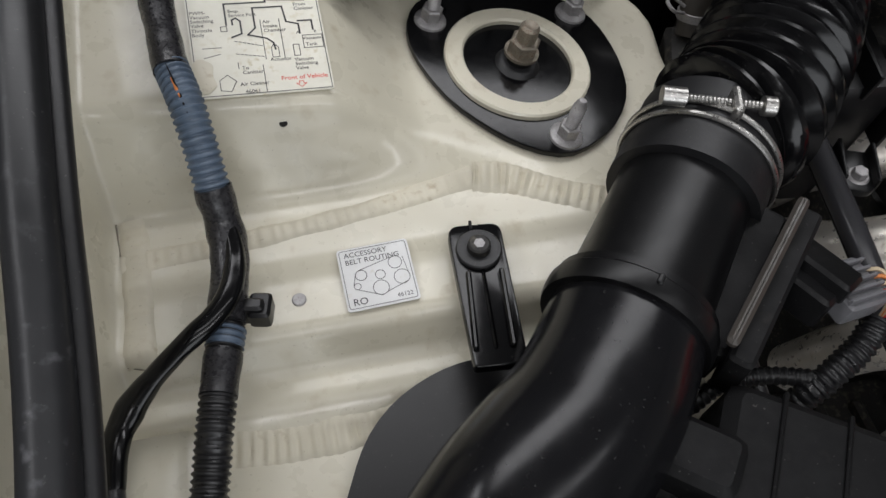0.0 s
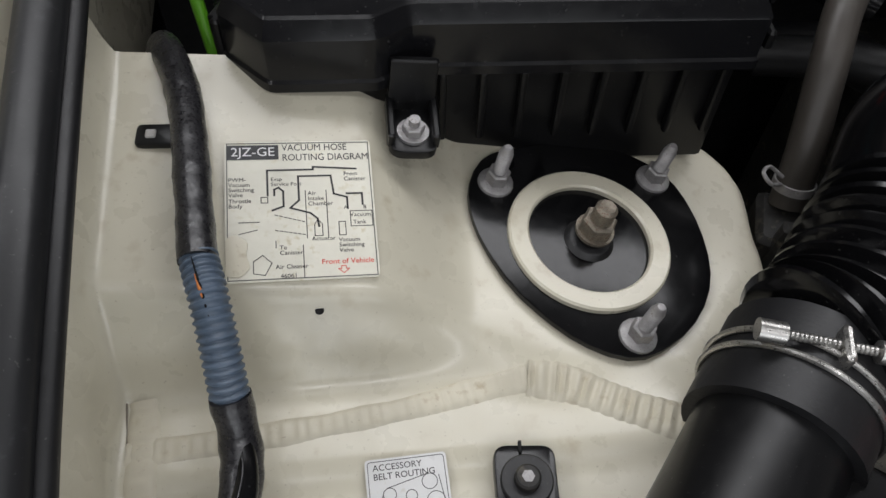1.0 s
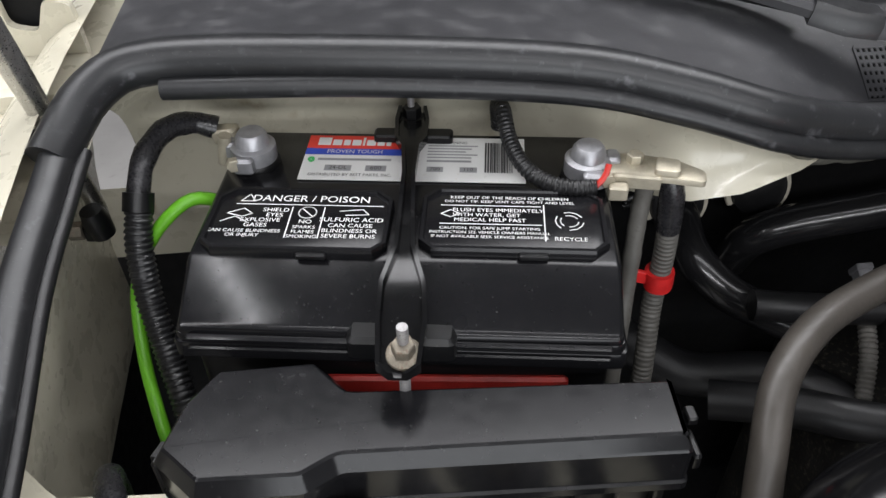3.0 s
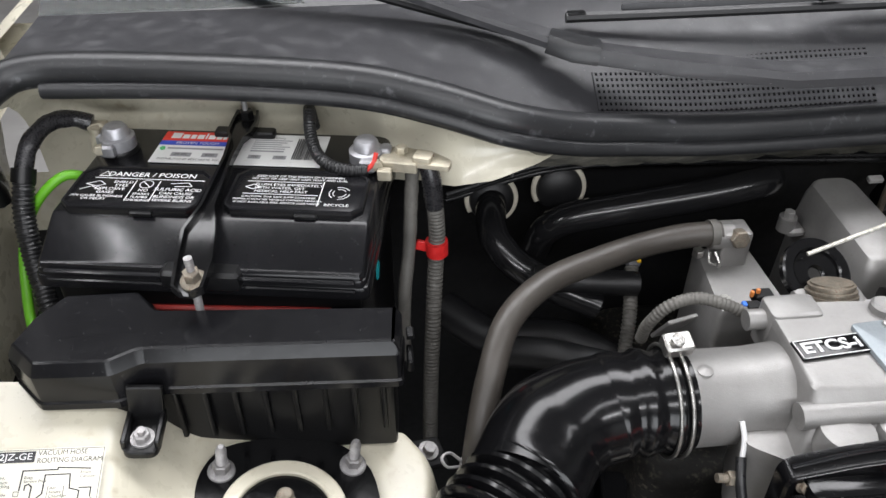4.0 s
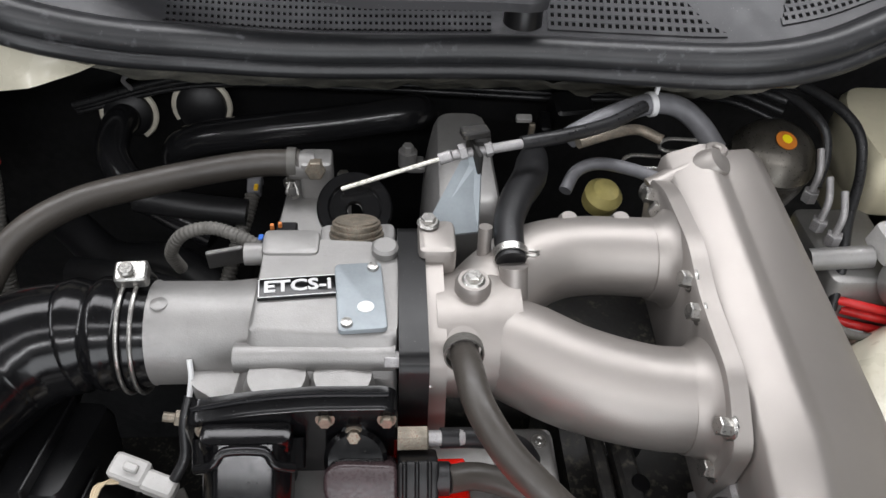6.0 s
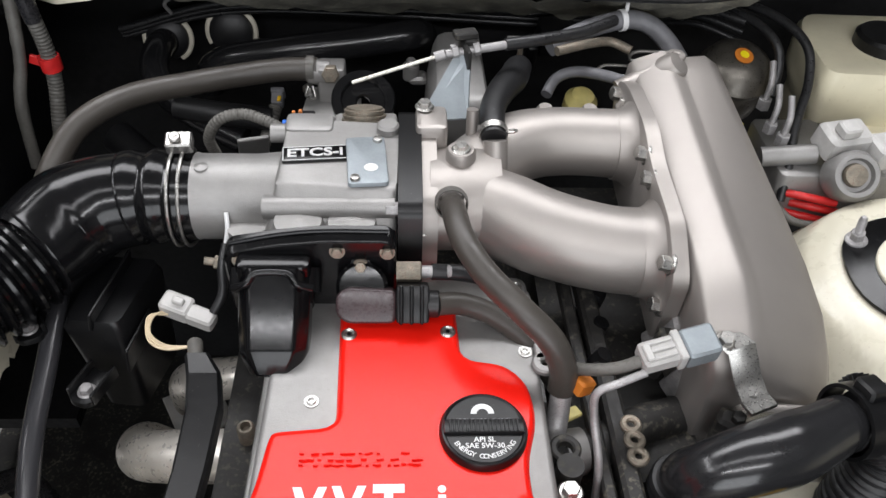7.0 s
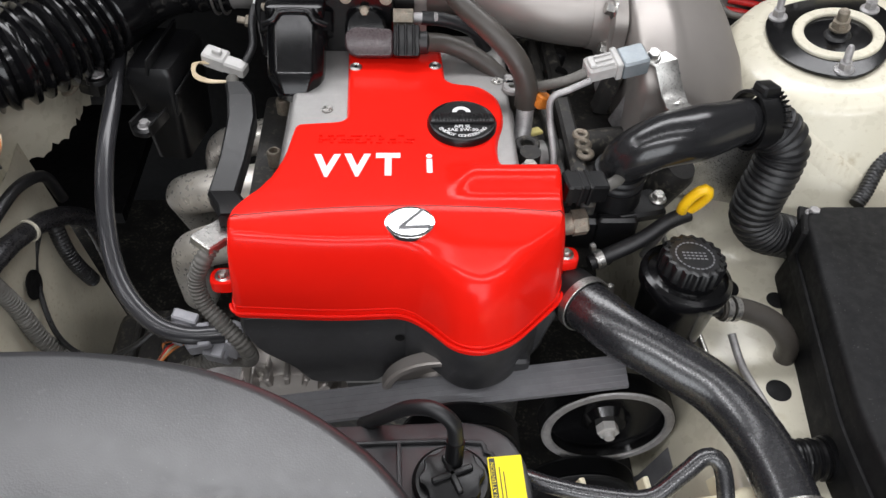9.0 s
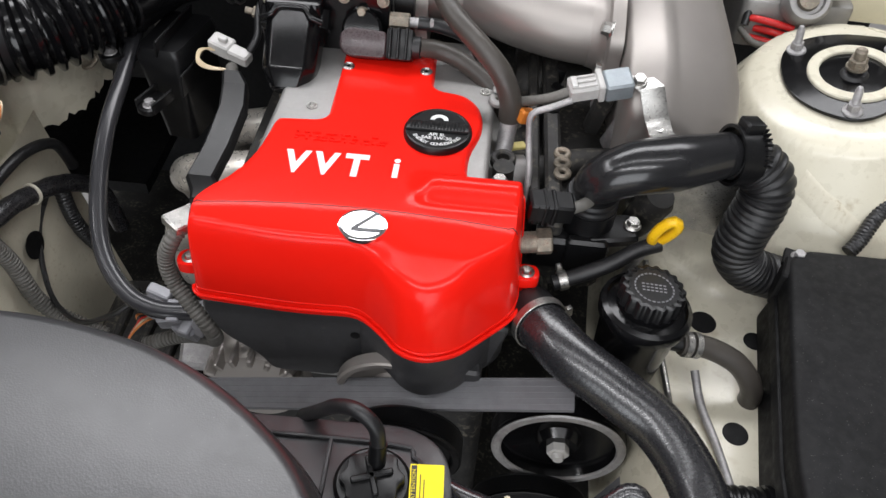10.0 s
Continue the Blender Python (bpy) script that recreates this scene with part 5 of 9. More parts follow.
part("conduit", tube([(-0.354, 0.622, 0.998), (-0.352, 0.624, 0.96), (-0.354, 0.622, 0.92), (-0.358, 0.605, 0.87), (-0.362, 0.59, 0.80), (-0.365, 0.58, 0.70)], 0.0078, 14, 0.004, pitch=0.0040, depth=0.10), CONDUIT_GREY, pos, "dusty grey conduit")
part("red_tape", tube([(-0.3525, 0.6235, 0.953), (-0.352, 0.6235, 0.938)], 0.0105, 16, 0.002, rough=0.05), REDTAPE, pos, "red tape band")
part("tape_tab", brick(0.012, 0.004, 0.010, 0.0008, pose(-0.366, 0.624, 0.948, 0, 20, 0)), REDTAPE, pos)
part("second_conduit", tube([(-0.372, 0.630, 1.030), (-0.374, 0.628, 1.00), (-0.378, 0.616, 0.95), (-0.384, 0.60, 0.91), (-0.387, 0.59, 0.84)], 0.0062, 12, 0.004, rough=0.10), CONDUIT_GREY, pos, "taped grey lead")

# ---------------------------------------------------------------- fuse box
FO = [(-0.674, 0.480), (-0.650, 0.455), (-0.595, 0.4525), (-0.576, 0.463), (-0.392, 0.4545), (-0.389, 0.500), (-0.570, 0.513), (-0.588, 0.536), (-0.646, 0.536), (-0.664, 0.512)]
fuse = thing("fuse_box", "black plastic fuse box with a chamfered lid before the battery", "fuse box", (-0.53, 0.49, 0.93))
fo = rounded(FO, 0.003, 2)
part("lid", loft([[(x, y, z) for x, y in inset(fo, d)] for d, z in ((0.0015, 0.950), (-0.0015, 0.950), (-0.0015, 0.9555), (0, 0.957), (0, 0.9815), (0.0012, 0.9838), (0.0050, 0.9905), (0.0066, 0.9918))]), LID, fuse, angle=16)
fl = rounded(inset(FO, 0.006), 0.004, 2)
part("base", slab(fl, 0.875, 0.954, 0.0), PLASTIC, fuse)
for k in range(8):
    part("rib", brick(0.004, 0.006, 0.05, 0.001, pose(-0.56 + 0.022 * k, 0.4635 - 0.0007 * k, 0.925)), PLASTIC, fuse)
part("latch", join(brick(0.006, 0.022, 0.030, 0.0015, pose(-0.6735, 0.497, 0.955, 0, 0, -25)), brick(0.010, 0.012, 0.006, 0.001, pose(-0.6745, 0.496, 0.967, 0, 0, -25))), PLASTIC, fuse)
part("end_clip", join(brick(0.005, 0.020, 0.012, 0.0015, pose(-0.385, 0.470, 0.962)), brick(0.006, 0.010, 0.006, 0.001, pose(-0.384, 0.482, 0.976))), PLASTIC, fuse)
FB = Matrix.Translation((-0.579, 0.433, 0.9345)) @ pose(0, 0, 0, 4, 6, 0)
part("bracket", moved(slab(rounded([(0.0125, -0.014), (0.0125, 0.022), (-0.0125, 0.022), (-0.0125, -0.014)], [0.008, 0.001, 0.001, 0.008], 5), -0.002, 0.003, 0.001), FB), PLASTIC, fuse)
part("bracket_back", moved(brick(0.025, 0.005, 0.036, 0.001, pose(0, 0.020, 0.014, -12, 0, 0)), FB), PLASTIC, fuse)
for bx in (-0.0115, 0.0115):
    part("bracket_cheek", moved(brick(0.004, 0.030, 0.010, 0.001, pose(bx, 0.006, 0.005)), FB), PLASTIC, fuse)
part("bolt", moved(join(lathe([(0.0001, 0.003), (0.0085, 0.003), (0.0085, 0.005), (0.0001, 0.005)], 20), hexa(0.0060, 0.006, pose(0, 0, 0.004)), lathe([(0.0001, 0.01), (0.003, 0.01), (0.003, 0.014), (0.0001, 0.014)], 12)), FB @ pose(0, -0.001, 0)), GREYSTEEL, fuse, "grey flanged bolt")
side = thing("tower_clip", "small dark bolt on a bracket beside the strut tower", "bolt", (-0.372, 0.50, 0.82))
part("bracket", brick(0.03, 0.03, 0.006, 0.002, pose(-0.372, 0.488, 0.822, 10, 15, 20)), DARK, side)
part("bolt", moved(join(hexa(0.006, 0.008), lathe([(0.0001, 0), (0.009, 0), (0.009, 0.002), (0.0001, 0.002)], 18)), pose(-0.372, 0.488, 0.826, 10, 15, 0)), GREYSTEEL, side)

# ---------------------------------------------------------------- engine
from mathutils.geometry import delaunay_2d_cdt


def dist_in(x, y, poly):
    best = 9.0
    for (ax, ay), (bx, by) in zip(poly, poly[1:] + poly[:1]):
        dx, dy = bx - ax, by - ay
        t = max(0.0, min(1.0, ((x - ax) * dx + (y - ay) * dy) / (dx * dx + dy * dy + 1e-12)))
        best = min(best, math.hypot(x - ax - t * dx, y - ay - t * dy))
    return best


def moulded(poly, fn, low, step=0.004, rings=(0.0015, 0.003, 0.005, 0.007, 0.0095, 0.0125)):
    """A pressed cover: an outline filled with points raised by fn(x, y, distance from the edge), with a skirt down to low(x, y)."""
    dense = []
    for a, b in zip(poly, poly[1:] + poly[:1]):
        n = max(1, int(math.hypot(b[0] - a[0], b[1] - a[1]) / step))
        dense += [(a[0] + (b[0] - a[0]) * k / n, a[1] + (b[1] - a[1]) * k / n) for k in range(n)]
    pts = [Vector(p) for p in dense]
    edges = [(i, (i + 1) % len(dense)) for i in range(len(dense))]
    for d in rings:
        pts += [Vector(p) for p in inset(dense, d) if dist_in(p[0], p[1], poly) > d * 0.9]
    x0, x1 = min(p[0] for p in poly), max(p[0] for p in poly)
    y0, y1 = min(p[1] for p in poly), max(p[1] for p in poly)
    y = y0
    while y < y1:
        x = x0
        while x < x1:
            if dist_in(x, y, poly) > rings[-1] + step * 0.6:
                pts.append(Vector((x, y)))
            x += step
        y += step
    vs, _, fs, *_ = delaunay_2d_cdt(pts, edges, [], 1, 1e-6)
    v = [(p.x, p.y, fn(p.x, p.y, dist_in(p.x, p.y, poly))) for p in vs]
    f = [tuple(q) for q in fs]
    n = len(v)
    m = len(dense)
    v += [(x, y, fn(x, y, 0.0)) for x, y in dense] + [(x, y, low(x, y)) for x, y in dense]
    f += [(n + i, n + (i + 1) % m, n + m + (i + 1) % m, n + m + i) for i in range(m)]
    return v, f


COVER = rounded([(-0.053, 0.360), (-0.050, 0.233), (-0.096, 0.229), (-0.104, 0.166), (-0.136, 0.132), (-0.147, 0.112), (-0.143, 0.078), (-0.051, 0.0725), (0.006, 0.075), (0.028, 0.058), (0.046, 0.0385), (0.068, 0.033), (0.096, 0.042), (0.147, 0.092), (0.148, 0.130), (0.143, 0.168),
                 (0.093, 0.170), (0.092, 0.2), (0.103, 0.235), (0.100, 0.268), (0.082, 0.288), (0.050, 0.293), (0.047, 0.361)],
                [0.006, 0.008, 0.010, 0.03, 0.02, 0.010, 0.010, 0.03, 0.025, 0.02, 0.012, 0.03, 0.045, 0.02, 0.004, 0.006, 0.008, 0.02, 0.02, 0.014, 0.012, 0.010, 0.006], 4)


def cover_z(x, y, e):
    back = ease(0.128, 0.172, y)
    fold = 0.114 - 0.55 * (x - 0.01) ** 2
    ahead = max(0.0, fold - y)
    top = 0.8935 - (0.26 * min(ahead, 0.031) + 0.50 * max(0.0, ahead - 0.031)) * (1 - back)
    rim = 0.803 + (0.881 - 0.803) * back
    w = 0.0115 + (0.006 - 0.0115) * back
    # the wall is steeper at the flat front than round the pulley bulge
    w += 0.010 * ease(0.03, 0.06, x) * ease(0.10, 0.07, y)
    u = max(0.0, min(1.0, (e - 0.0022) / w))
    k = (1 - (1 - u) ** 2.6) ** 0.85
    z = rim + (top - rim) * k
    # swollen tunnel beside the emblem
    v = abs(y - 0.147) / 0.021
    if v < 1:
        z += 0.0135 * math.cos(math.pi / 2 * v) ** 1.3 * ease(0.038, 0.066, x) * ease(0.0, 0.004, e)
    # dip between the flat front and the pulley bulge
    z -= 0.007 * math.exp(-((x - 0.022) / 0.016) ** 2) * ease(0.098, 0.068, y) * ease(0.0, 0.012, e)
    return z


cov = thing("engine_cover", "glossy red painted engine cover with white lettering and an oval emblem", "engine cover", (0, 0.18, 0.86))
part("cover", moulded(COVER, cover_z, lambda x, y: cover_z(x, y, 0.0) - 0.006 - 0.010 * ease(0.13, 0.17, y), 0.0035), RED, cov, angle=50)
seam = [(x, 0.116 - 0.55 * (x - 0.01) ** 2) for x in steps(-0.140, 0.143, 40)]
part("seam_line", tube([(x, y, cover_z(x, y, dist_in(x, y, COVER)) - 0.0001) for x, y in seam], 0.0006, 6, 0.006), REDSEAM, cov, "fine dark seam")
part("rim_line", tube([(x, y, cover_z(x, y, 0.0) + 0.0005) for x, y in inset(COVER, -0.0008)[30:72]], 0.0016, 8, 0.006), RED, cov)
part("rim_line", tube([(x, y, cover_z(x, y, 0.0024) + 0.0002) for x, y in inset(COVER, 0.0022)[30:72]], 0.0009, 8, 0.006), RED, cov)
for nm, x, y in (("ear", -0.1515, 0.1065), ("ear", 0.1515, 0.129)):
    ear = part("ear", moved(slab(rounded(rect(0.024, 0.020), 0.0095, 5), 0.808, 0.8195, 0.002), pose(x, y, 0)), RED, cov)
    part("ear_bolt", join(ring(0.0045, 0.0075, 0.8195, 0.8215, 20, pose(x, y, 0)), hexa(0.0042, 0.006, pose(x, y, 0.8185))), STEEL, ear, "steel bolt with washer")
for x, y in ((-0.041, 0.3125), (0.037, 0.315)):
    bt = part("cover_bolt", join(ring(0.0030, 0.0062, 0.8935, 0.8955, 22, pose(x, y, 0)), lathe([(0.0001, 0.8935), (0.0031, 0.8935), (0.0031, 0.8942), (0.0001, 0.8942)], 14, pose(x, y, 0))), STEEL, cov, "socket-head steel bolt")
    part("bolt_socket", slab(circle(0.0019, 6, x, y), 0.8942, 0.8944), DARK, bt)
TX = pose(0, 0, 0.8941)
for ch, size, lx, ly, sq in (("V", 0.0385, -0.0605, 0.164, 0.82), ("V", 0.0385, -0.0345, 0.1645, 0.82), ("T", 0.0385, -0.0080, 0.1655, 0.84), ("i", 0.036, 0.0275, 0.1675, 1.0)):
    part("letter", letters(ch, size, TX @ pose(lx, ly, 0), squeeze=sq, bold=0.0009 if ch == "i" else 0.0016), WHITEINK, cov, "white painted letter")
part("dash", bars([(0.010, 0.1655, 0.019, 0.1668)], TX @ pose(0, 0, -0.0001)), RED, cov)
rnd = random.Random(11)
em = []
for k in range(34):
    x = -0.068 + 0.0025 * k
    for y in (0.196, 0.200, 0.205):
        if rnd.random() < 0.55:
            em.append(brick(0.0020 + 0.002 * rnd.random(), 0.0014, 0.0030, 0.0003, pose(x, y + 0.001 * rnd.random(), 0.8940)))
emb = part("worn_embossing", join(*em), RED, cov, "worn raised lettering too faint to read")
tagged(emb, kind="stuff")
ell = [(0.0205 * math.cos(a), 0.0160 * math.sin(a)) for a in [2 * math.pi * k / 40 for k in range(40)]]
EM = Matrix.Translation((0.010, 0.0985, 0.8900)) @ pose(0, 0, 0, 9, 0, 2)
emo = part("emblem", moved(slab(ell, -0.002, 0.003, 0.0012), EM), CHROME, cov, "polished oval chrome emblem")
part("emblem_inset", moved(slab([(x * 0.86, y * 0.82) for x, y in ell], 0.0028, 0.0034), EM), CHROME, emo, "bright oval field")
part("emblem_stroke", moved(join(slab([(0.010, 0.0125), (-0.0095, -0.0045), (-0.0078, -0.0068), (0.012, 0.0110)][::-1], 0.0034, 0.0042), slab([(-0.0095, -0.0070), (0.0155, -0.0070), (0.0165, -0.0040), (-0.0060, -0.0040)], 0.0034, 0.0042)), EM), EMBLEM_DK, emo, "dark slanted stroke")

cap = thing("oil_filler_cap", "black ribbed oil filler cap with white lettering", "oil cap", (0.058, 0.222, 0.895))
CM = pose(0.0585, 0.2215, 0.8905, -1.5, 0.0, 0)
part("body", moved(join(lathe([(0.0001, 0), (0.0315, 0), (0.0315, 0.006), (0.0300, 0.0085), (0.0285, 0.009), (0.0275, 0.0082), (0.0001, 0.0082)], 48), slab([(-0.0285, -0.0052), (0.0285, -0.0052), (0.0285, 0.0062), (-0.0285, 0.0062)], 0.006, 0.0115, 0.0015)), CM), PLASTIC, cap)
part("ribs", moved(join(*[brick(0.0016, 0.0108, 0.0012, 0.0004, pose(-0.024 + 0.003 * k, 0.0005, 0.0117)) for k in range(17)]), CM), PLASTIC, cap)
part("symbol", moved(join(*[slab([(0.0085 * math.cos(a), 0.0125 + 0.0085 * math.sin(a)), (0.0085 * math.cos(b), 0.0125 + 0.0085 * math.sin(b)), (0.0042 * math.cos(b), 0.0125 + 0.0042 * math.sin(b)), (0.0042 * math.cos(a), 0.0125 + 0.0042 * math.sin(a))], 0.0082, 0.0086) for a, b in [(math.pi * k / 9, math.pi * (k + 1) / 9) for k in range(9)]]), CM), WHITEINK, cap, "white arch symbol")
cw = CM @ pose(0, 0, 0.0087)
arc = []
for i, ch in enumerate("ENERGY CONSERVING"):
    a = radians(-148 + 116 * i / 16)
    arc.append(letters(ch, 0.0052, cw @ pose(0.0232 * math.cos(a), 0.0232 * math.sin(a), 0, 0, 0, math.degrees(a) + 90), bold=0.0001))
part("lettering", join(letters("API SL", 0.0058, cw @ pose(0, -0.0095, 0), bold=0.0001), letters("SAE 5W-30", 0.0058, cw @ pose(0, -0.0145, 0), bold=0.0001), *arc), WHITEINK, cap)
part("faint_marks", bars([(-0.019 + 0.005 * k, 0.0068, -0.0155 + 0.005 * k, 0.0082) for k in range(8)], cw), CONN_DK, cap)

head = thing("cylinder_head", "grey cast aluminium cylinder head under the red cover", "cylinder head", (0, 0.22, 0.80))
part("cam_cover", slab(rounded([(-0.104, 0.130), (0.108, 0.130), (0.108, 0.385), (-0.098, 0.385)], 0.012, 4), 0.80, 0.886, 0.005, 3), CAST, head)
part("head_block", slab(rounded([(-0.118, 0.10), (0.122, 0.10), (0.122, 0.42), (-0.114, 0.42)], 0.008, 3), 0.66, 0.832, 0.003), CAST, head)
part("exhaust_flange", slab(rounded([(-0.150, 0.13), (-0.112, 0.12), (-0.112, 0.40), (-0.150, 0.40)], 0.008, 3), 0.70, 0.795, 0.003), DIRTY, head)
for x, y, z in ((-0.066, 0.254, 0.886), (-0.086, 0.372, 0.886), (0.098, 0.300, 0.886), (0.098, 0.372, 0.886)):
    part("head_bolt", join(lathe([(0.0001, 0), (0.0055, 0), (0.0055, 0.0012), (0.0001, 0.0012)], 18, pose(x, y, z)), ring(0.0018, 0.0038, 0.001, 0.003, 16, pose(x, y, z))), STEEL, head, "recessed steel bolt")
for x, y in ((-0.128, 0.282), (-0.128, 0.165), (-0.128, 0.37)):
    part("flange_stud", join(lathe([(0.0001, 0), (0.0075, 0), (0.0075, 0.016), (0.006, 0.018), (0.0045, 0.018), (0.004, 0.012), (0.0001, 0.012)], 16, pose(x, y, 0.795))), RUSTY, head, "tarnished socket stud")
solid("engine_block", slab(rounded([(-0.13, 0.10), (0.13, 0.10), (0.13, 0.62), (-0.13, 0.62)], 0.02, 3), 0.26, 0.67, 0.01), DIRTY, "grimy dark engine block low in the bay", "engine block")

tim = thing("timing_cover", "black plastic timing belt cover below the red cover", "timing cover", (0, 0.08, 0.72))
TC = [(-0.138, 0.795), (-0.140, 0.775), (-0.128, 0.742), (-0.098, 0.715), (-0.085, 0.690), (-0.020, 0.690), (0.0, 0.72), (0.10, 0.72), (0.128, 0.735), (0.142, 0.795)]
part("front_face", loft([[(x, 0.135, z) for x, z in rounded(TC, 0.01, 3)], [(x, 0.083, z) for x, z in rounded(TC, 0.01, 3)], [(x, 0.080, z) for x, z in inset(rounded(TC, 0.01, 3), 0.003)]]), COVERPLASTIC, tim)
part("nose", slab(rounded([(0.0, 0.082), (0.030, 0.066), (0.050, 0.045), (0.068, 0.040), (0.094, 0.048), (0.138, 0.094), (0.138, 0.13), (0.0, 0.13)], 0.012, 3), 0.735, 0.800, 0.002), COVERPLASTIC, tim)
part("side_step", brick(0.05, 0.02, 0.03, 0.003, pose(0.095, 0.070, 0.735)), COVERPLASTIC, tim)
part("hole", lathe([(0.0001, 0), (0.0045, 0), (0.0045, 0.0006), (0.0001, 0.0006)], 18, spin((0, -1, 0), (0.001, 0.0797, 0.763))), DARK, tim)


def pulley(name, c, r, label, mats, face=(0, -1, 0), deep=0.022, grooves=6):
    t = thing(name, label, "pulley", c)
    m = spin(face, c)
    prof = [(0.0001, -deep / 2), (r, -deep / 2)]
    for k in range(grooves):
        z = -deep / 2 + 0.002 + (deep - 0.004) * k / grooves
        prof += [(r, z), (r - 0.003, z + (deep - 0.004) / grooves / 2)]
    prof += [(r, deep / 2 - 0.001), (r - 0.002, deep / 2), (r * 0.86, deep / 2), (r * 0.82, deep / 2 - 0.009), (r * 0.36, deep / 2 - 0.012), (r * 0.28, deep / 2 - 0.004), (0.0001, deep / 2 - 0.004)]
    part("wheel", moved(lathe(prof, 56), m), mats[0], t)
    part("lip", moved(ring(r * 0.84, r * 0.985, deep / 2 - 0.0015, deep / 2 + 0.001, 56), m), mats[1], t, "worn bare metal rim")
    part("nut", moved(join(hexa(0.011, 0.009), lathe([(0.0001, 0.009), (0.006, 0.009), (0.005, 0.014), (0.0001, 0.014)], 14)), m @ pose(0, 0, deep / 2 - 0.004)), mats[2], t, "pale centre nut")
    return t


pulley("cam_pulley", (0.035, 0.064, 0.703), 0.052, "grey metal pulley behind the fan belt", (SATIN, SATIN, STEEL), deep=0.012, grooves=0)
pulley("pump_pulley", (0.2025, 0.050, 0.664), 0.066, "black steering pump pulley with a pale worn rim", (GLOSS, GREYSTEEL, CONNECTOR))
pulley("crank_pulley", (0.185, 0.022, 0.565), 0.060, "black grooved pulley low in front of the engine", (PLASTIC, DARK, GREYSTEEL))
pulley("fan_pulley", (0.055, 0.012, 0.690), 0.055, "black ribbed fan pulley behind the radiator cover", (PLASTIC, DARK, GREYSTEEL))
bm_ = [(-0.150, 0.688), (-0.07, 0.703), (0.056, 0.727), (0.205, 0.755)]
belt = thing("drive_belt", "flat grey rubber drive belt across the engine front", "drive belt", (0.03, 0.05, 0.72))
part("band", loft([[(x, 0.064, z), (x, 0.064, z - 0.004), (x, 0.034, z - 0.010), (x, 0.034, z - 0.006)] for x, z in bm_]), BELT, belt)
for k in range(5):
    q = 0.0615 - 0.0056 * k
    part("rib", loft([[(x, q, z - 0.2 * (0.064 - q) + 0.0003), (x, q + 0.0015, z - 0.2 * (0.0625 - q) - 0.001), (x, q - 0.0015, z - 0.2 * (0.0655 - q) - 0.001)] for x, z in bm_]), BELT, belt)
solid("lower_belt", loft([[(x, 0.034, z), (x, 0.034, z - 0.004), (x, 0.012, z - 0.004), (x, 0.012, z)] for x, z in ((0.19, 0.50), (0.25, 0.58), (0.275, 0.66))]), BELT, "grey rubber belt rising to the pump pulley", "drive belt")
alt = thing("alternator", "ribbed grey aluminium alternator housing behind the belt", "alternator", (-0.115, 0.11, 0.60))
part("housing", lathe([(0.0001, -0.05), (0.050, -0.05), (0.056, -0.03), (0.056, 0.02), (0.046, 0.035), (0.0001, 0.035)], 32, spin((0, -1, 0.1), (-0.108, 0.118, 0.645))), SATIN, alt)
for k in range(7):
    a = radians(30 + 20 * k)
    part("fin", brick(0.006, 0.030, 0.012, 0.0015, Matrix.Translation((-0.108 + 0.052 * math.cos(a), 0.092, 0.645 + 0.052 * math.sin(a))) @ pose(0, 0, 0, 0, 90 - math.degrees(a), 0)), SATIN, alt)

# ---------------------------------------------------------------- throttle body
tb = thing("throttle_housing", "grey cast aluminium throttle body with a lettered badge", "throttle body", (-0.06, 0.43, 0.90))
part("throat", lathe([(0.030, 0.0), (0.0382, 0.0), (0.0385, 0.004), (0.0375, 0.006), (0.0375, 0.055), (0.040, 0.082), (0.03, 0.084)], 44, spin((1, 0, 0), (-0.180, 0.446, 0.922))), CAST, tb)
part("body", loft([[(x, y, z) for x, y in rounded([(-0.104 - a, 0.380 - b), (-0.004, 0.372 - b), (-0.002, 0.492), (-0.100, 0.498)], 0.008, 3)] for a, b, z in ((0.02, 0.0, 0.86), (0.02, 0.004, 0.90), (0.012, 0.003, 0.925), (0.004, -0.010, 0.945), (0.0, -0.022, 0.960), (-0.001, -0.026, 0.9665), (-0.004, -0.030, 0.9685))]), CAST, tb)
part("side_web", loft([[(x, y, z) for x, y in rounded([(-0.148, 0.398), (-0.10, 0.366), (-0.10, 0.44), (-0.125, 0.45)], 0.01, 3)] for z in (0.85, 0.905, 0.925)]), CAST, tb)
for x in (-0.083, -0.040):
    part("bulge", lathe([(0.0001, 0), (0.023, 0), (0.023, 0.034), (0.019, 0.045), (0.0001, 0.047)], 26, pose(x, 0.384, 0.905)), CAST, tb)
part("ridge", tube([(-0.112, 0.400, 0.949), (-0.005, 0.396, 0.953)], 0.010, 14, 0.01), CAST, tb)
part("fitting_boss", join(block(-0.102, -0.060, 0.478, 0.505, 0.93, 0.971, 0.006, 0.003), lathe([(0.0001, -0.008), (0.0085, -0.008), (0.0085, 0.008), (0.0001, 0.008)], 18, spin((-1, 0, 0), (-0.108, 0.492, 0.957)))), CAST, tb)
part("corner_boss", lathe([(0.0001, 0.93), (0.010, 0.93), (0.010, 0.974), (0.008, 0.976), (0.0001, 0.976)], 20, pose(-0.012, 0.482, 0)), CAST, tb)
part("throat_boss", lathe([(0.0001, 0.93), (0.0075, 0.93), (0.0060, 0.960), (0.0001, 0.962)], 18, pose(-0.168, 0.440, -0.0005)), CAST, tb)
bdg = thing("badge", "black plastic badge with silver lettering on the throttle body", "badge", (-0.072, 0.442, 0.968))
BDM = plane_of((-0.099, 0.4325, 0.9692), (-0.045, 0.4375, 0.9692), (-0.0995, 0.4525, 0.9692))
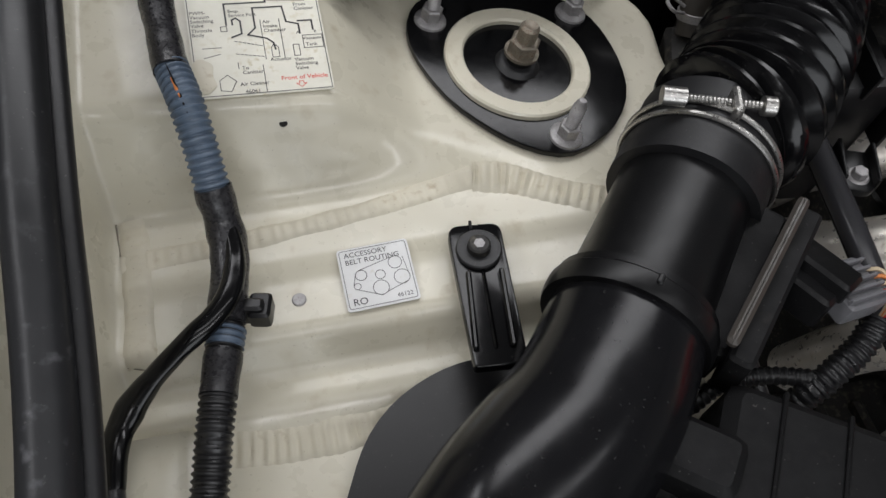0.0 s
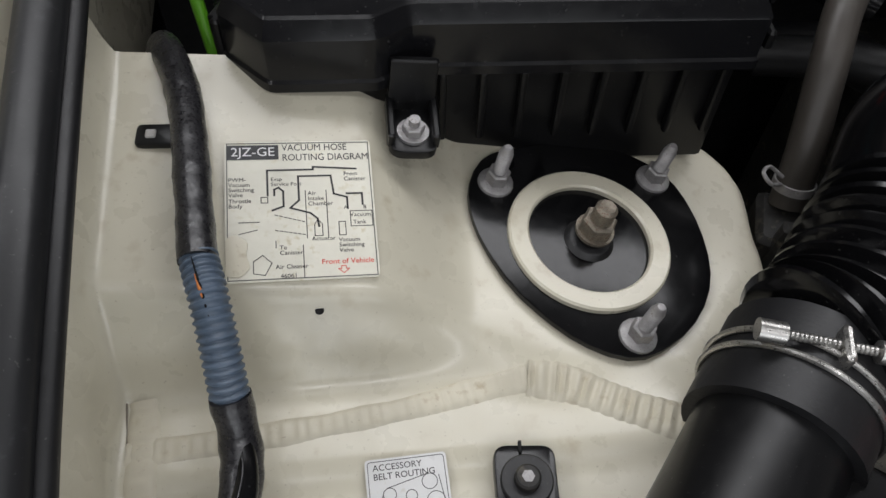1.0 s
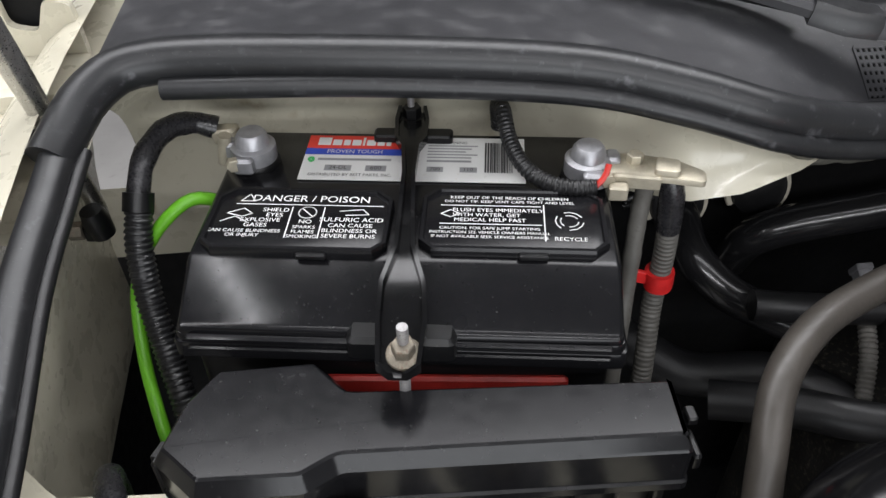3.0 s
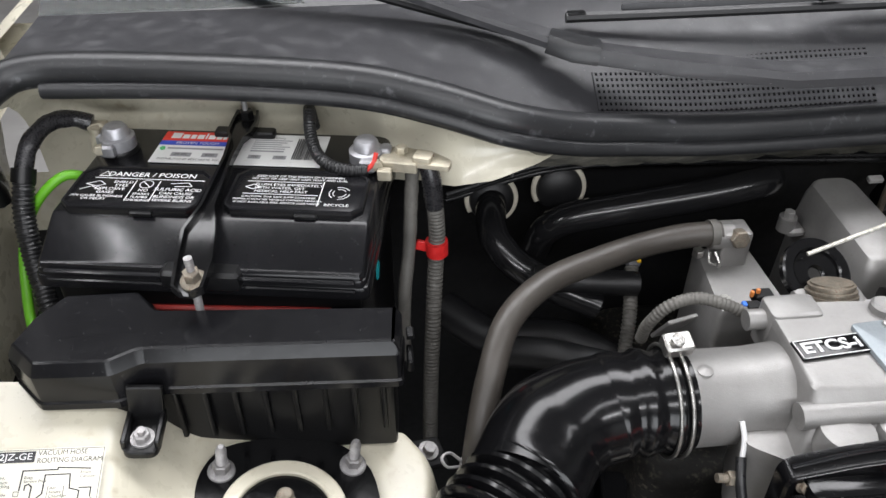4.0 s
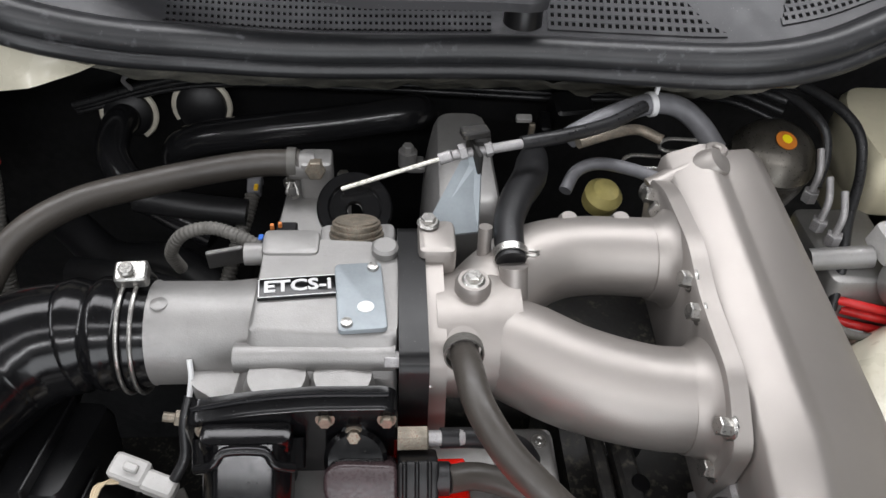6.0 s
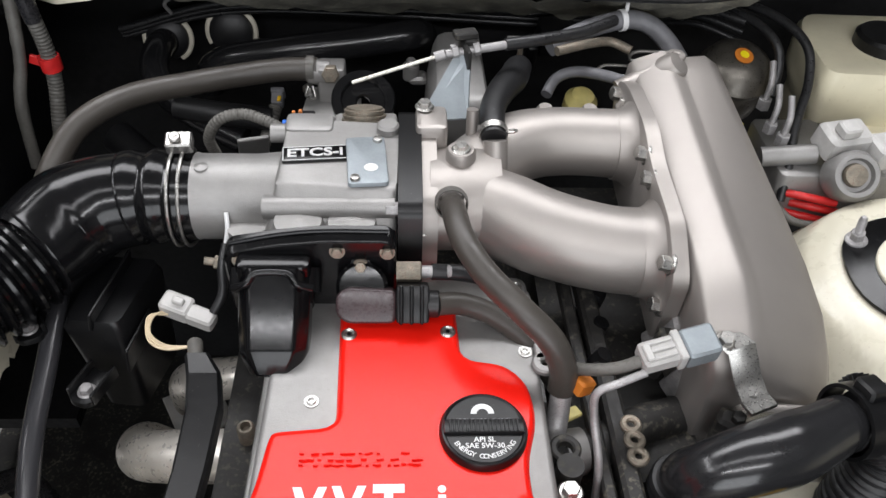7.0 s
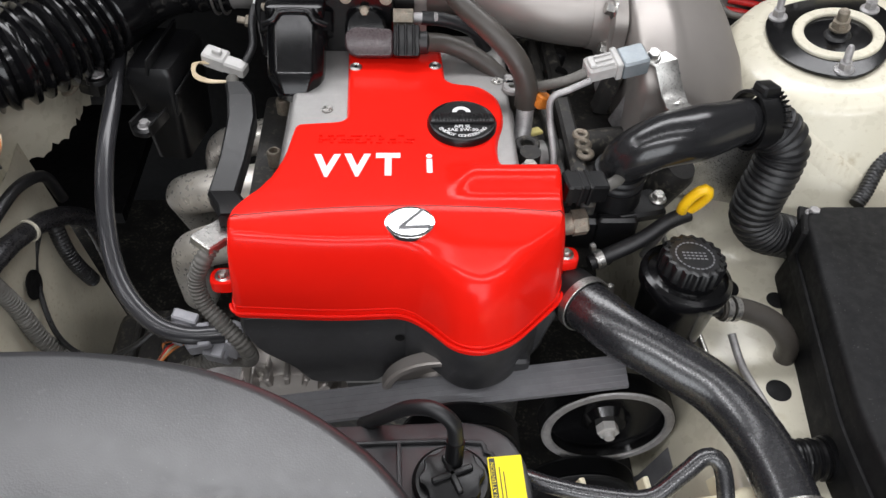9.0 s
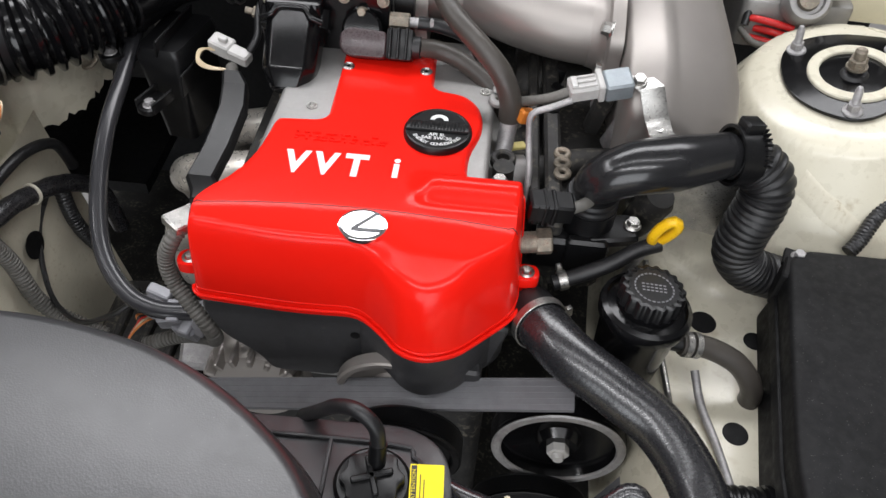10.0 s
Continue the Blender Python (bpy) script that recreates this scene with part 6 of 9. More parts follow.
part("plate", moved(slab(rounded(rect(0.055, 0.0195, 0.0275, 0.00975), 0.001), 0, 0.0022, 0.0005), BDM), GLOSS, bdg)
part("frame", moved(join(*[strokes([[(0.001, 0.001), (0.054, 0.001), (0.054, 0.0185), (0.001, 0.0185), (0.001, 0.001)]], 0.0009, pose(0, 0, 0.0024))]), BDM), SILVER, bdg)
part("lettering", letters("ETCS-i", 0.0150, BDM @ pose(0.0275, 0.0098, 0.0026), bold=0.0004, deep=0.0003, squeeze=1.12), SILVER, bdg, "silver letters")
pc = thing("sensor_plate", "blue-grey plated cover plate with a white paint dot", "cover plate", (-0.026, 0.43, 0.97))
PM = plane_of((-0.043, 0.402, 0.9690), (-0.012, 0.4045, 0.9690), (-0.044, 0.466, 0.9690))
part("plate", moved(slab(rounded(rect(0.033, 0.063, 0.0165, 0.0315), 0.004), 0, 0.004, 0.001), PM), BLUEPLATE, pc)
part("paint_dot", moved(slab([(0.0195 + 0.0058 * math.cos(a), 0.020 + 0.0052 * math.sin(a)) for a in [2 * math.pi * k / 20 for k in range(20)]], 0.0041, 0.0044), PM), WHITEINK, pc)
for u, v in ((0.006, 0.006), (0.027, 0.057)):
    part("screw", moved(join(lathe([(0.0001, 0), (0.0042, 0), (0.0038, 0.0025), (0.0001, 0.003)], 14)), PM @ pose(u, v, 0.004)), STEEL, pc)
gas = thing("throttle_gasket", "thick black plastic side plate bolted to the throttle body", "side plate", (-0.07, 0.36, 0.92))
PLATE = [(-0.138, 0.878), (-0.010, 0.880), (-0.004, 0.888), (-0.004, 0.952), (-0.012, 0.957), (-0.060, 0.957), (-0.095, 0.953), (-0.134, 0.945), (-0.139, 0.938)]
part("plate", loft([[(x, 0.352, z) for x, z in inset(rounded(PLATE, 0.004, 2), 0.002)], [(x, 0.354, z) for x, z in rounded(PLATE, 0.004, 2)], [(x, 0.368, z + 0.002) for x, z in rounded(PLATE, 0.004, 2)]]), GLOSS, gas)
part("lip", tube([(-0.134, 0.360, 0.947), (-0.095, 0.361, 0.9555), (-0.060, 0.361, 0.9595), (-0.010, 0.361, 0.9592)], 0.0016, 8, 0.008), LID, gas, "worn grey edge")
for x, z in ((-0.126, 0.936), (-0.050, 0.946), (-0.011, 0.945)):
    part("bolt", moved(join(hexa(0.0044, 0.006), lathe([(0.0001, 0), (0.0062, 0), (0.0062, 0.0018), (0.0001, 0.0018)], 16)), spin((0, -1, 0.25), (x, 0.353, z))), RUSTY, gas, "tarnished bolt head")

# throttle motor: faceted black housing, leaning forward and down from its plate
mot = thing("throttle_motor", "faceted glossy black throttle motor housing under the throttle body", "throttle motor", (-0.10, 0.32, 0.91))
AX, UP = Vector((0, -0.76, -0.65)), Vector((0, -0.65, 0.76))
MM = Matrix(((1, 0, 0, -0.0985), (0, UP.y, AX.y, 0.337), (0, UP.z, AX.z, 0.9145), (0, 0, 0, 1)))
OCT = [(-0.027, -0.012), (-0.017, -0.023), (0.017, -0.023), (0.027, -0.012), (0.027, 0.010), (0.0175, 0.023), (-0.0175, 0.023), (-0.027, 0.010)]
part("housing", moved(loft([[(x * k, y * k, z) for x, y in rounded(OCT, 0.003, 3)] for k, z in ((1.03, -0.018), (1.03, 0.0), (1.0, 0.043), (0.975, 0.046), (0.68, 0.061), (0.65, 0.0625))]), MM), GLOSS, mot, angle=28)
part("end_disc", moved(lathe([(0.0001, 0.0), (0.0145, 0.0), (0.0145, 0.0016), (0.0135, 0.0024), (0.0016, 0.0024), (0.0012, 0.0014), (0.0001, 0.0014)], 30), MM @ pose(0, 0, 0.0622)), LID, mot)
for sx in (-1, 1):
    part("shoulder", moved(loft([[(sx * x, y, z) for x, y in rounded([(0.018, -0.016), (0.034, -0.016), (0.036, 0.006), (0.022, 0.014)], 0.003, 2)] for z in (-0.020, -0.004, -0.001)]), MM), GLOSS, mot)
part("shoulder_ridge", moved(tube([(-0.030, 0.019, -0.003), (-0.019, 0.0245, -0.006), (-0.012, 0.0255, -0.014), (0.012, 0.0255, -0.014), (0.019, 0.0245, -0.006), (0.030, 0.019, -0.003)], 0.0032, 10, 0.004), MM), GLOSS, mot)
part("collar", block(-0.128, -0.070, 0.336, 0.356, 0.895, 0.944, 0.008, 0.004), GLOSS, mot)
tps = thing("throttle_position_sensor", "dark brown plastic throttle sensor with a black plug", "sensor", (-0.02, 0.33, 0.92))
TPM = Matrix(((1, 0, 0, -0.030), (0, 0.62, -0.785, 0.328), (0, 0.785, 0.62, 0.9145), (0, 0, 0, 1)))
part("body", moved(slab(rounded([(-0.021, -0.010), (-0.012, -0.0165), (0.026, -0.0165), (0.026, 0.010), (-0.012, 0.012), (-0.021, 0.006)], 0.006, 4), -0.014, 0.006, 0.0025, 3), TPM), MAROON, tps)
part("cap", moved(lathe([(0.0001, -0.022), (0.0205, -0.022), (0.0205, 0.001), (0.0175, 0.004), (0.009, 0.005), (0.0001, 0.005)], 34), TPM @ pose(-0.001, 0.011, -0.006)), GLOSS, tps, "round glossy black cap")
part("boss", moved(lathe([(0.0001, -0.02), (0.0085, -0.02), (0.0085, 0.001), (0.0001, 0.001)], 20), TPM @ pose(-0.002, 0.027, -0.006)), GLOSS, tps)
part("bolt", moved(join(hexa(0.0046, 0.006), ring(0.003, 0.0068, -0.001, 0.0015, 16)), TPM @ pose(-0.002, 0.027, -0.005)), RUSTY, tps)
plug_ = part("plug", moved(slab(rounded(rect(0.026, 0.030, 0.039, -0.001), 0.003, 2), -0.014, 0.008, 0.0015), TPM), PLASTIC, tps, "ribbed black connector")
for k in range(3):
    part("rib", moved(brick(0.003, 0.031, 0.004, 0.001), TPM @ pose(0.030 + 0.008 * k, -0.001, 0.009)), PLASTIC, plug_)
part("boot", moved(lathe([(0.0001, 0), (0.011, 0), (0.011, 0.008), (0.009, 0.010), (0.0001, 0.010)], 22), TPM @ spin((1, 0, 0), (0.051, -0.002, -0.003))), RUBBER, tps)
part("lead", tube([(0.028, 0.327, 0.913), (0.048, 0.332, 0.908), (0.075, 0.328, 0.898), (0.105, 0.312, 0.88), (0.13, 0.29, 0.85)], 0.0092, 14, 0.008), GREYHOSE, tps, "brown-grey lead sleeve")
br = thing("brass_fitting", "brass hose fitting behind the throttle sensor", "fitting", (0.02, 0.35, 0.925))
part("hex", hexa(0.0085, 0.020, spin((1, 0, 0), (-0.004, 0.350, 0.926))), RUSTY, br)
part("spigot", lathe([(0.0001, 0), (0.0052, 0), (0.0052, 0.02), (0.006, 0.021), (0.0052, 0.024), (0.0001, 0.026)], 16, spin((1, 0, 0), (0.016, 0.350, 0.926))), GREYSTEEL, br)
part("hose", tube([(0.024, 0.350, 0.926), (0.050, 0.352, 0.922), (0.080, 0.356, 0.905), (0.10, 0.36, 0.86)], 0.0068, 12, 0.008), RUBBER, br)

# throttle lever and rear parts
lev = thing("throttle_lever", "black throttle cable drum with a ribbed metal cap", "throttle lever", (-0.037, 0.53, 0.94))
part("drum", join(ring(0.020, 0.030, -0.004, 0.004, 36, spin((0.05, -0.55, 0.85), (-0.036, 0.541, 0.960))), ring(0.006, 0.024, -0.002, 0.002, 30, spin((0.05, -0.55, 0.85), (-0.036, 0.541, 0.958)))), GLOSS, lev)
part("cap", join(lathe([(0.0001, 0), (0.021, 0), (0.021, 0.003), (0.0185, 0.0035), (0.0185, 0.005), (0.020, 0.0055), (0.020, 0.007), (0.0175, 0.0075), (0.0175, 0.009), (0.0185, 0.0095), (0.0185, 0.0115), (0.0165, 0.012), (0.0165, 0.0135), (0.012, 0.0145), (0.0001, 0.0145)], 30, spin((0.0, 0.42, 0.9), (-0.034, 0.514, 0.955)))), RUSTY, lev, "pale brass-coloured ribbed cap")
part("base", block(-0.062, -0.004, 0.490, 0.530, 0.91, 0.956, 0.006, 0.004), CAST, lev)
cab = thing("throttle_cable", "bare steel throttle cable stretched to its bracket", "cable", (0.0, 0.55, 0.98))
part("wire", tube([(-0.046, 0.545, 0.977), (0.034, 0.556, 1.000)], 0.0019, 8, 0.01), CABLE, cab)
part("end_stop", lathe([(0.0001, 0), (0.0048, 0), (0.0048, 0.010), (0.0001, 0.010)], 14, spin((0.95, 0.15, 0.28), (0.030, 0.5555, 0.9985))), GREYSTEEL, cab)
part("adjuster", join(hexa(0.007, 0.006, spin((0.95, 0.2, 0.2), (0.046, 0.559, 1.002))), hexa(0.007, 0.006, spin((0.95, 0.2, 0.2), (0.066, 0.5625, 1.004))), tube([(0.04, 0.5575, 1.001), (0.098, 0.568, 1.006)], 0.0040, 10, 0.01)), GREYSTEEL, cab, "threaded adjuster")
part("outer_sleeve", tube([(0.096, 0.568, 1.006), (0.13, 0.578, 1.006), (0.175, 0.605, 1.000), (0.215, 0.640, 0.995)], 0.0058, 12, 0.008), CONDUIT, cab)
cbk = thing("cable_bracket", "blue-grey plated steel throttle cable bracket", "bracket", (0.045, 0.54, 0.97))
part("plate", loft([[(0.014, 0.500, 0.9665), (0.060, 0.512, 0.9620), (0.063, 0.556, 1.002), (0.052, 0.562, 1.004)], [(0.015, 0.501, 0.9640), (0.061, 0.513, 0.9595), (0.064, 0.557, 0.9995), (0.053, 0.563, 1.0015)]]), BLUEPLATE, cbk)
part("upright", join(brick(0.004, 0.030, 0.040, 0.001, pose(0.058, 0.560, 0.990, 0, 0, 15)), brick(0.022, 0.012, 0.006, 0.001, pose(0.058, 0.568, 1.016, 0, 0, 15)), brick(0.014, 0.016, 0.010, 0.002, pose(0.064, 0.570, 1.008))), DIRTY, cbk)
iac = thing("coolant_outlet", "grey cast aluminium coolant housing behind the throttle body", "coolant housing", (-0.075, 0.60, 0.88))
part("body", loft([[(x, y, z) for x, y in rounded([(-0.108 + d, 0.545 + d), (-0.040 - d, 0.550 + d), (-0.044 - d, 0.645 - d), (-0.100 + d, 0.640 - d)], 0.006, 3)] for d, z in ((0, 0.80), (0, 0.905), (0.003, 0.913))]), CAST, iac)
part("spigot_boss", join(lathe([(0.0001, 0), (0.013, 0), (0.013, 0.02), (0.0001, 0.02)], 20, spin((-1, 0, 0.1), (-0.075, 0.622, 0.940))), block(-0.086, -0.058, 0.610, 0.636, 0.91, 0.950, 0.004, 0.003)), CAST, iac)
part("brass_hex", hexa(0.009, 0.012, spin((0, -1, 0.3), (-0.072, 0.616, 0.944))), RUSTY, iac, "tarnished hex fitting")
for x, y in ((-0.098, 0.63), (-0.05, 0.64), (-0.098, 0.56)):
    part("bolt", hexa(0.006, 0.007, pose(x, y, 0.912)), STEEL, iac)
rbx = thing("rear_air_box", "light grey cast metal box at the back of the engine", "metal box", (0.058, 0.62, 0.88))
part("body", loft([[(x, y, z) for x, y in rounded([(0.030 - d, 0.560 - e), (0.088 + d, 0.560 - e), (0.086 + d, 0.70), (0.034 - d, 0.70)], 0.010, 3)] for d, e, z in ((0.010, 0.01, 0.80), (0.006, 0.006, 0.90), (0.0, 0.0, 0.935), (-0.004, -0.006, 0.944), (-0.008, -0.012, 0.946))]), CAST, rbx)
part("lug", join(lathe([(0.0001, 0), (0.009, 0), (0.009, 0.016), (0.0001, 0.016)], 18, pose(0.010, 0.672, 0.905)), brick(0.02, 0.02, 0.01, 0.003, pose(0.018, 0.672, 0.905)), hexa(0.0055, 0.007, pose(0.010, 0.672, 0.921))), CAST, rbx)

# ---------------------------------------------------------------- intake manifold
man = thing("intake_manifold", "satin silver intake manifold with two runners and a long plenum", "intake manifold", (0.2, 0.43, 0.88))
part("gasket", loft([[(x, y, z) for y, z in rounded([(0.362, 0.862), (0.500, 0.862), (0.506, 0.976), (0.38, 0.966)], 0.01, 3)] for x in (-0.003, 0.017)]), PLASTIC, man, "thick black gasket plate")
part("flange", loft([[(x, y, z) for y, z in rounded([(0.372, 0.868), (0.498, 0.868), (0.506, 0.976), (0.395, 0.956)], 0.012, 3)] for x in (0.017, 0.027, 0.030)]), SATIN, man)
part("neck", loft([[(x, cy + w * math.cos(a), cz + h * math.sin(a)) for a in [2 * math.pi * k / 28 for k in range(28)]] for x, cy, cz, w, h in ((0.024, 0.440, 0.925, 0.050, 0.040), (0.045, 0.442, 0.926, 0.052, 0.041), (0.065, 0.446, 0.927, 0.055, 0.040), (0.085, 0.450, 0.928, 0.056, 0.036))]), SATIN, man)
part("rear_runner", tube([(0.055, 0.455, 0.928), (0.078, 0.480, 0.934), (0.108, 0.500, 0.939), (0.150, 0.508, 0.940), (0.222, 0.505, 0.939)], [0.035, 0.034, 0.032, 0.0315, 0.033], 32, 0.008), SATIN, man)
part("front_runner", tube([(0.050, 0.440, 0.926), (0.085, 0.423, 0.924), (0.125, 0.402, 0.920), (0.175, 0.388, 0.916), (0.222, 0.385, 0.9145)], [0.036, 0.038, 0.0375, 0.037, 0.038], 32, 0.008), SATIN, man)
part("boss_block", join(lathe([(0.0001, 0.93), (0.013, 0.93), (0.013, 0.973), (0.011, 0.976), (0.0001, 0.976)], 22, pose(0.050, 0.446, 0)), block(0.012, 0.040, 0.470, 0.506, 0.93, 0.980, 0.006, 0.004), lathe([(0.0001, 0), (0.011, 0), (0.011, 0.018), (0.0001, 0.018)], 20, spin((0, -0.35, 0.94), (0.040, 0.404, 0.950)))), SATIN, man)
for x, y, z in ((0.050, 0.446, 0.976), (0.018, 0.396, 0.93), (0.020, 0.50, 0.982)):
    part("bolt", join(hexa(0.0058, 0.0055, pose(x, y, z)), ring(0.004, 0.0085, -0.0005, 0.0015, 18, pose(x, y, z))), STEEL, man)
for y, z in ((0.380, 0.885), (0.500, 0.955), (0.392, 0.955), (0.495, 0.880)):
    part("flange_bolt", hexa(0.0062, 0.010, spin((-1, 0, 0), (-0.003, y, z))), GREYSTEEL, man)
part("vacuum_port", join(tube([(0.062, 0.486, 0.955), (0.062, 0.492, 0.985)], 0.0052, 12, 0.006), tube([(0.082, 0.452, 0.950), (0.081, 0.464, 0.972)], 0.0105, 18, 0.004)), SATIN, man, "silver hose port")


def plenum_ring(y):
    t = (0.605 - y) / 0.345
    roll = 0.034 * max(0.0, (0.335 - y) / 0.075) ** 2
    xl, xr = 0.2265 + 0.004 * t, 0.3225 + 0.042 * t - 0.017 * max(0.0, (0.40 - y) / 0.13) ** 2
    zt, zl = 0.985 - 0.046 * t - roll, 0.975 - 0.036 * t - roll
    zr = 0.972 - 0.084 * t - roll
    low = 0.865 - 0.06 * t
    return [(xl, y, low), (xl - 0.002, y, zl - 0.03), (xl, y, zl - 0.005), (xl + 0.005, y, zl), (xl + 0.030, y, zt), (xl + 0.036, y, zt), (xl + 0.046, y, zt - 0.006 - 0.002 * t), (xl + 0.051, y, zt - 0.007 - 0.003 * t),
            (xr - 0.022, y, zr + 0.009), (xr - 0.008, y, zr), (xr - 0.002, y, zr - 0.010), (xr, y, zr - 0.030), (xr, y, low - 0.01)]


ys = [0.600, 0.592, 0.57, 0.52, 0.47, 0.42, 0.37, 0.33, 0.30, 0.286, 0.276]


def shrink(r, k):
    cx, cz = sum(p[0] for p in r) / len(r), sum(p[2] for p in r) / len(r)
    return [(cx + (x - cx) * k, y, cz + (z - cz) * k) for x, y, z in r]


part("plenum", loft([shrink(plenum_ring(0.605), 0.80)] + [plenum_ring(y) for y in ys] + [shrink(plenum_ring(0.268), 0.95), shrink(plenum_ring(0.262), 0.86)]), SATIN, man, angle=42)
part("plenum_flange", loft([[(x, y, z) for y, z in inset(rounded([(0.333, 0.855), (0.560, 0.885), (0.583, 0.962), (0.548, 0.977), (0.480, 0.980), (0.440, 0.967), (0.370, 0.963), (0.328, 0.935)], 0.014, 4), d)] for x, d in ((0.2115, 0.003), (0.2135, 0.0), (0.2265, 0.0))]), SATIN, man)
for y, z, r in ((0.505, 0.939, 0.032), (0.385, 0.9145, 0.037)):
    part("runner_collar", lathe([(r - 0.004, -0.016), (r + 0.0006, -0.015), (r + 0.002, -0.008), (r + 0.005, -0.003), (r + 0.009, 0.0005), (r - 0.004, 0.001)], 40, spin((1, 0, 0), (0.2115, y, z))), SATIN, man)
for y, z in ((0.561, 0.966), (0.457, 0.972), (0.430, 0.966), (0.345, 0.948), (0.340, 0.905)):
    part("plenum_bolt", join(hexa(0.0065, 0.009, spin((-1, 0, 0.25), (0.213, y, z - 0.008))), ring(0.004, 0.0095, -0.001, 0.0015, 18, spin((-1, 0, 0.25), (0.213, y, z - 0.008)))), STEEL, man, "bright flange bolt")
part("rear_port", join(lathe([(0.0001, 0), (0.018, 0), (0.016, 0.024), (0.012, 0.034), (0.0001, 0.036)], 22, spin((0.5, -0.25, 0.8), (0.252, 0.588, 0.955))), tube([(0.215, 0.575, 0.952), (0.245, 0.582, 0.965), (0.275, 0.59, 0.972)], 0.012, 14, 0.008), ring(0.003, 0.010, 0, 0.003, 18, pose(0.270, 0.594, 0.982))), SATIN, man)
part("end_plate", loft([[(x, y, z) for x, z in rounded([(0.250, 0.79), (0.372, 0.76), (0.383, 0.815), (0.371, 0.842), (0.315, 0.868), (0.262, 0.872)], 0.014, 3)] for y in (0.272, 0.256, 0.253)]), STEEL, man, "plated end plate")
part("end_lip", tube([(0.268, 0.256, 0.872), (0.32, 0.2555, 0.867), (0.364, 0.2555, 0.846), (0.381, 0.256, 0.820), (0.374, 0.258, 0.78)], 0.0042, 10, 0.006), SATIN, man, "rolled silver lip")
part("bolt_eye", join(ring(0.0055, 0.0135, 0, 0.006, 24, pose(0.262, 0.338, 0.926, -12, 8, 0)), brick(0.022, 0.02, 0.01, 0.003, pose(0.262, 0.350, 0.922))), SATIN, man)
for x in (0.133, 0.175):
    part("runner_lug", lathe([(0.0001, 0.93), (0.0095, 0.93), (0.0085, 0.972), (0.006, 0.976), (0.0001, 0.976)], 18, pose(x, 0.524, -0.008)), SATIN, man)

# ---------------------------------------------------------------- front and sides of the engine
def spring_clip(at, axis, r, mat=None, parent=None, w=0.008):
    m = spin(axis, at)
    p = part("clip", moved(join(ring(r, r + 0.0016, -w / 2, w / 2, 28, None, 0.0004), brick(0.006, 0.010, w * 0.7, 0.001, pose(r + 0.004, 0.004, 0)), brick(0.006, 0.010, w * 0.7, 0.001, pose(r + 0.003, -0.007, 0))), m), mat or STEEL, parent, "spring hose clip")
    return p


rad = thing("radiator_hose", "thick glossy black reinforced radiator hose with clips", "radiator hose", (0.24, 0.03, 0.75))
RH = [(0.158, 0.112, 0.786), (0.172, 0.088, 0.792), (0.196, 0.060, 0.792), (0.235, 0.036, 0.783), (0.272, 0.012, 0.772), (0.297, -0.022, 0.762), (0.308, -0.058, 0.757), (0.313, -0.110, 0.752)]
part("hose", tube(RH, [0.0232, 0.0238, 0.0232, 0.0230, 0.0230, 0.0230, 0.0235, 0.0235], 36, 0.004, pitch=0.0046, depth=0.0012), HOSE, rad)
part("cuff", tube([(0.157, 0.114, 0.785), (0.166, 0.098, 0.790)], 0.0248, 32, 0.004), RUBBER, rad)
spring_clip((0.168, 0.095, 0.790), (0.45, -0.85, 0.2), 0.0252, STEEL, rad)
spring_clip((0.3125, -0.092, 0.753), (0.05, -1, -0.03), 0.0245, STEEL, rad, 0.012)
wat = thing("water_outlet", "grimy cast metal water outlet beside the engine cover", "water outlet", (0.165, 0.13, 0.77))
part("neck", tube([(0.150, 0.145, 0.76), (0.152, 0.128, 0.778), (0.160, 0.108, 0.787)], [0.026, 0.023, 0.0215], 24, 0.006), DIRTY, wat)
part("base", brick(0.055, 0.050, 0.05, 0.006, pose(0.150, 0.150, 0.745)), DIRTY, wat)

res = thing("steering_reservoir", "black power steering reservoir with a large ribbed screw cap", "fluid reservoir", (0.262, 0.10, 0.72))
RM = Matrix.Translation((0.253, 0.102, 0.722)) @ pose(0, 0, 0, -4, 4, 0) @ Matrix.Scale(0.94, 4)
part("body", moved(lathe([(0.0001, 0), (0.030, 0), (0.033, 0.01), (0.036, 0.05), (0.0385, 0.078), (0.0435, 0.086), (0.0445, 0.094), (0.0435, 0.099), (0.0390, 0.1015), (0.0375, 0.098), (0.030, 0.100), (0.0300, 0.106), (0.0001, 0.106)], 44), RM), GLOSS, res)
rib = [(0.0295 + 0.0014 * math.cos(18 * a)) for a in [2 * math.pi * k / 144 for k in range(144)]]
capg = loft([[(r * s * math.cos(2 * math.pi * k / 144), r * s * math.sin(2 * math.pi * k / 144), z) for k, r in enumerate(rib)] for s, z in ((1, 0.106), (1, 0.121), (0.96, 0.1235), (0.84, 0.1240), (0.82, 0.1228))])
part("cap", moved(capg, RM), PLASTIC, res, "ribbed black screw cap")
part("cap_marks", moved(join(*[brick(0.0030, 0.0016, 0.0008, 0.0003, pose(0.018 * math.cos(a), 0.018 * math.sin(a), 0.1231, 0, 0, math.degrees(a) + 90)) for a in [2 * math.pi * k / 26 for k in range(26)]], *[brick(0.0028, 0.0016, 0.0008, 0.0003, pose(-0.010 + 0.004 * k, 0.004 * j, 0.1231)) for k in range(6) for j in (-1, 0, 1)]), RM), CONN_DK, res, "raised moulded marks too small to read")["kind"] = "stuff"
part("spigot", tube([(0.280, 0.099, 0.776), (0.312, 0.100, 0.773)], 0.0070, 14, 0.006), PLASTIC, res)
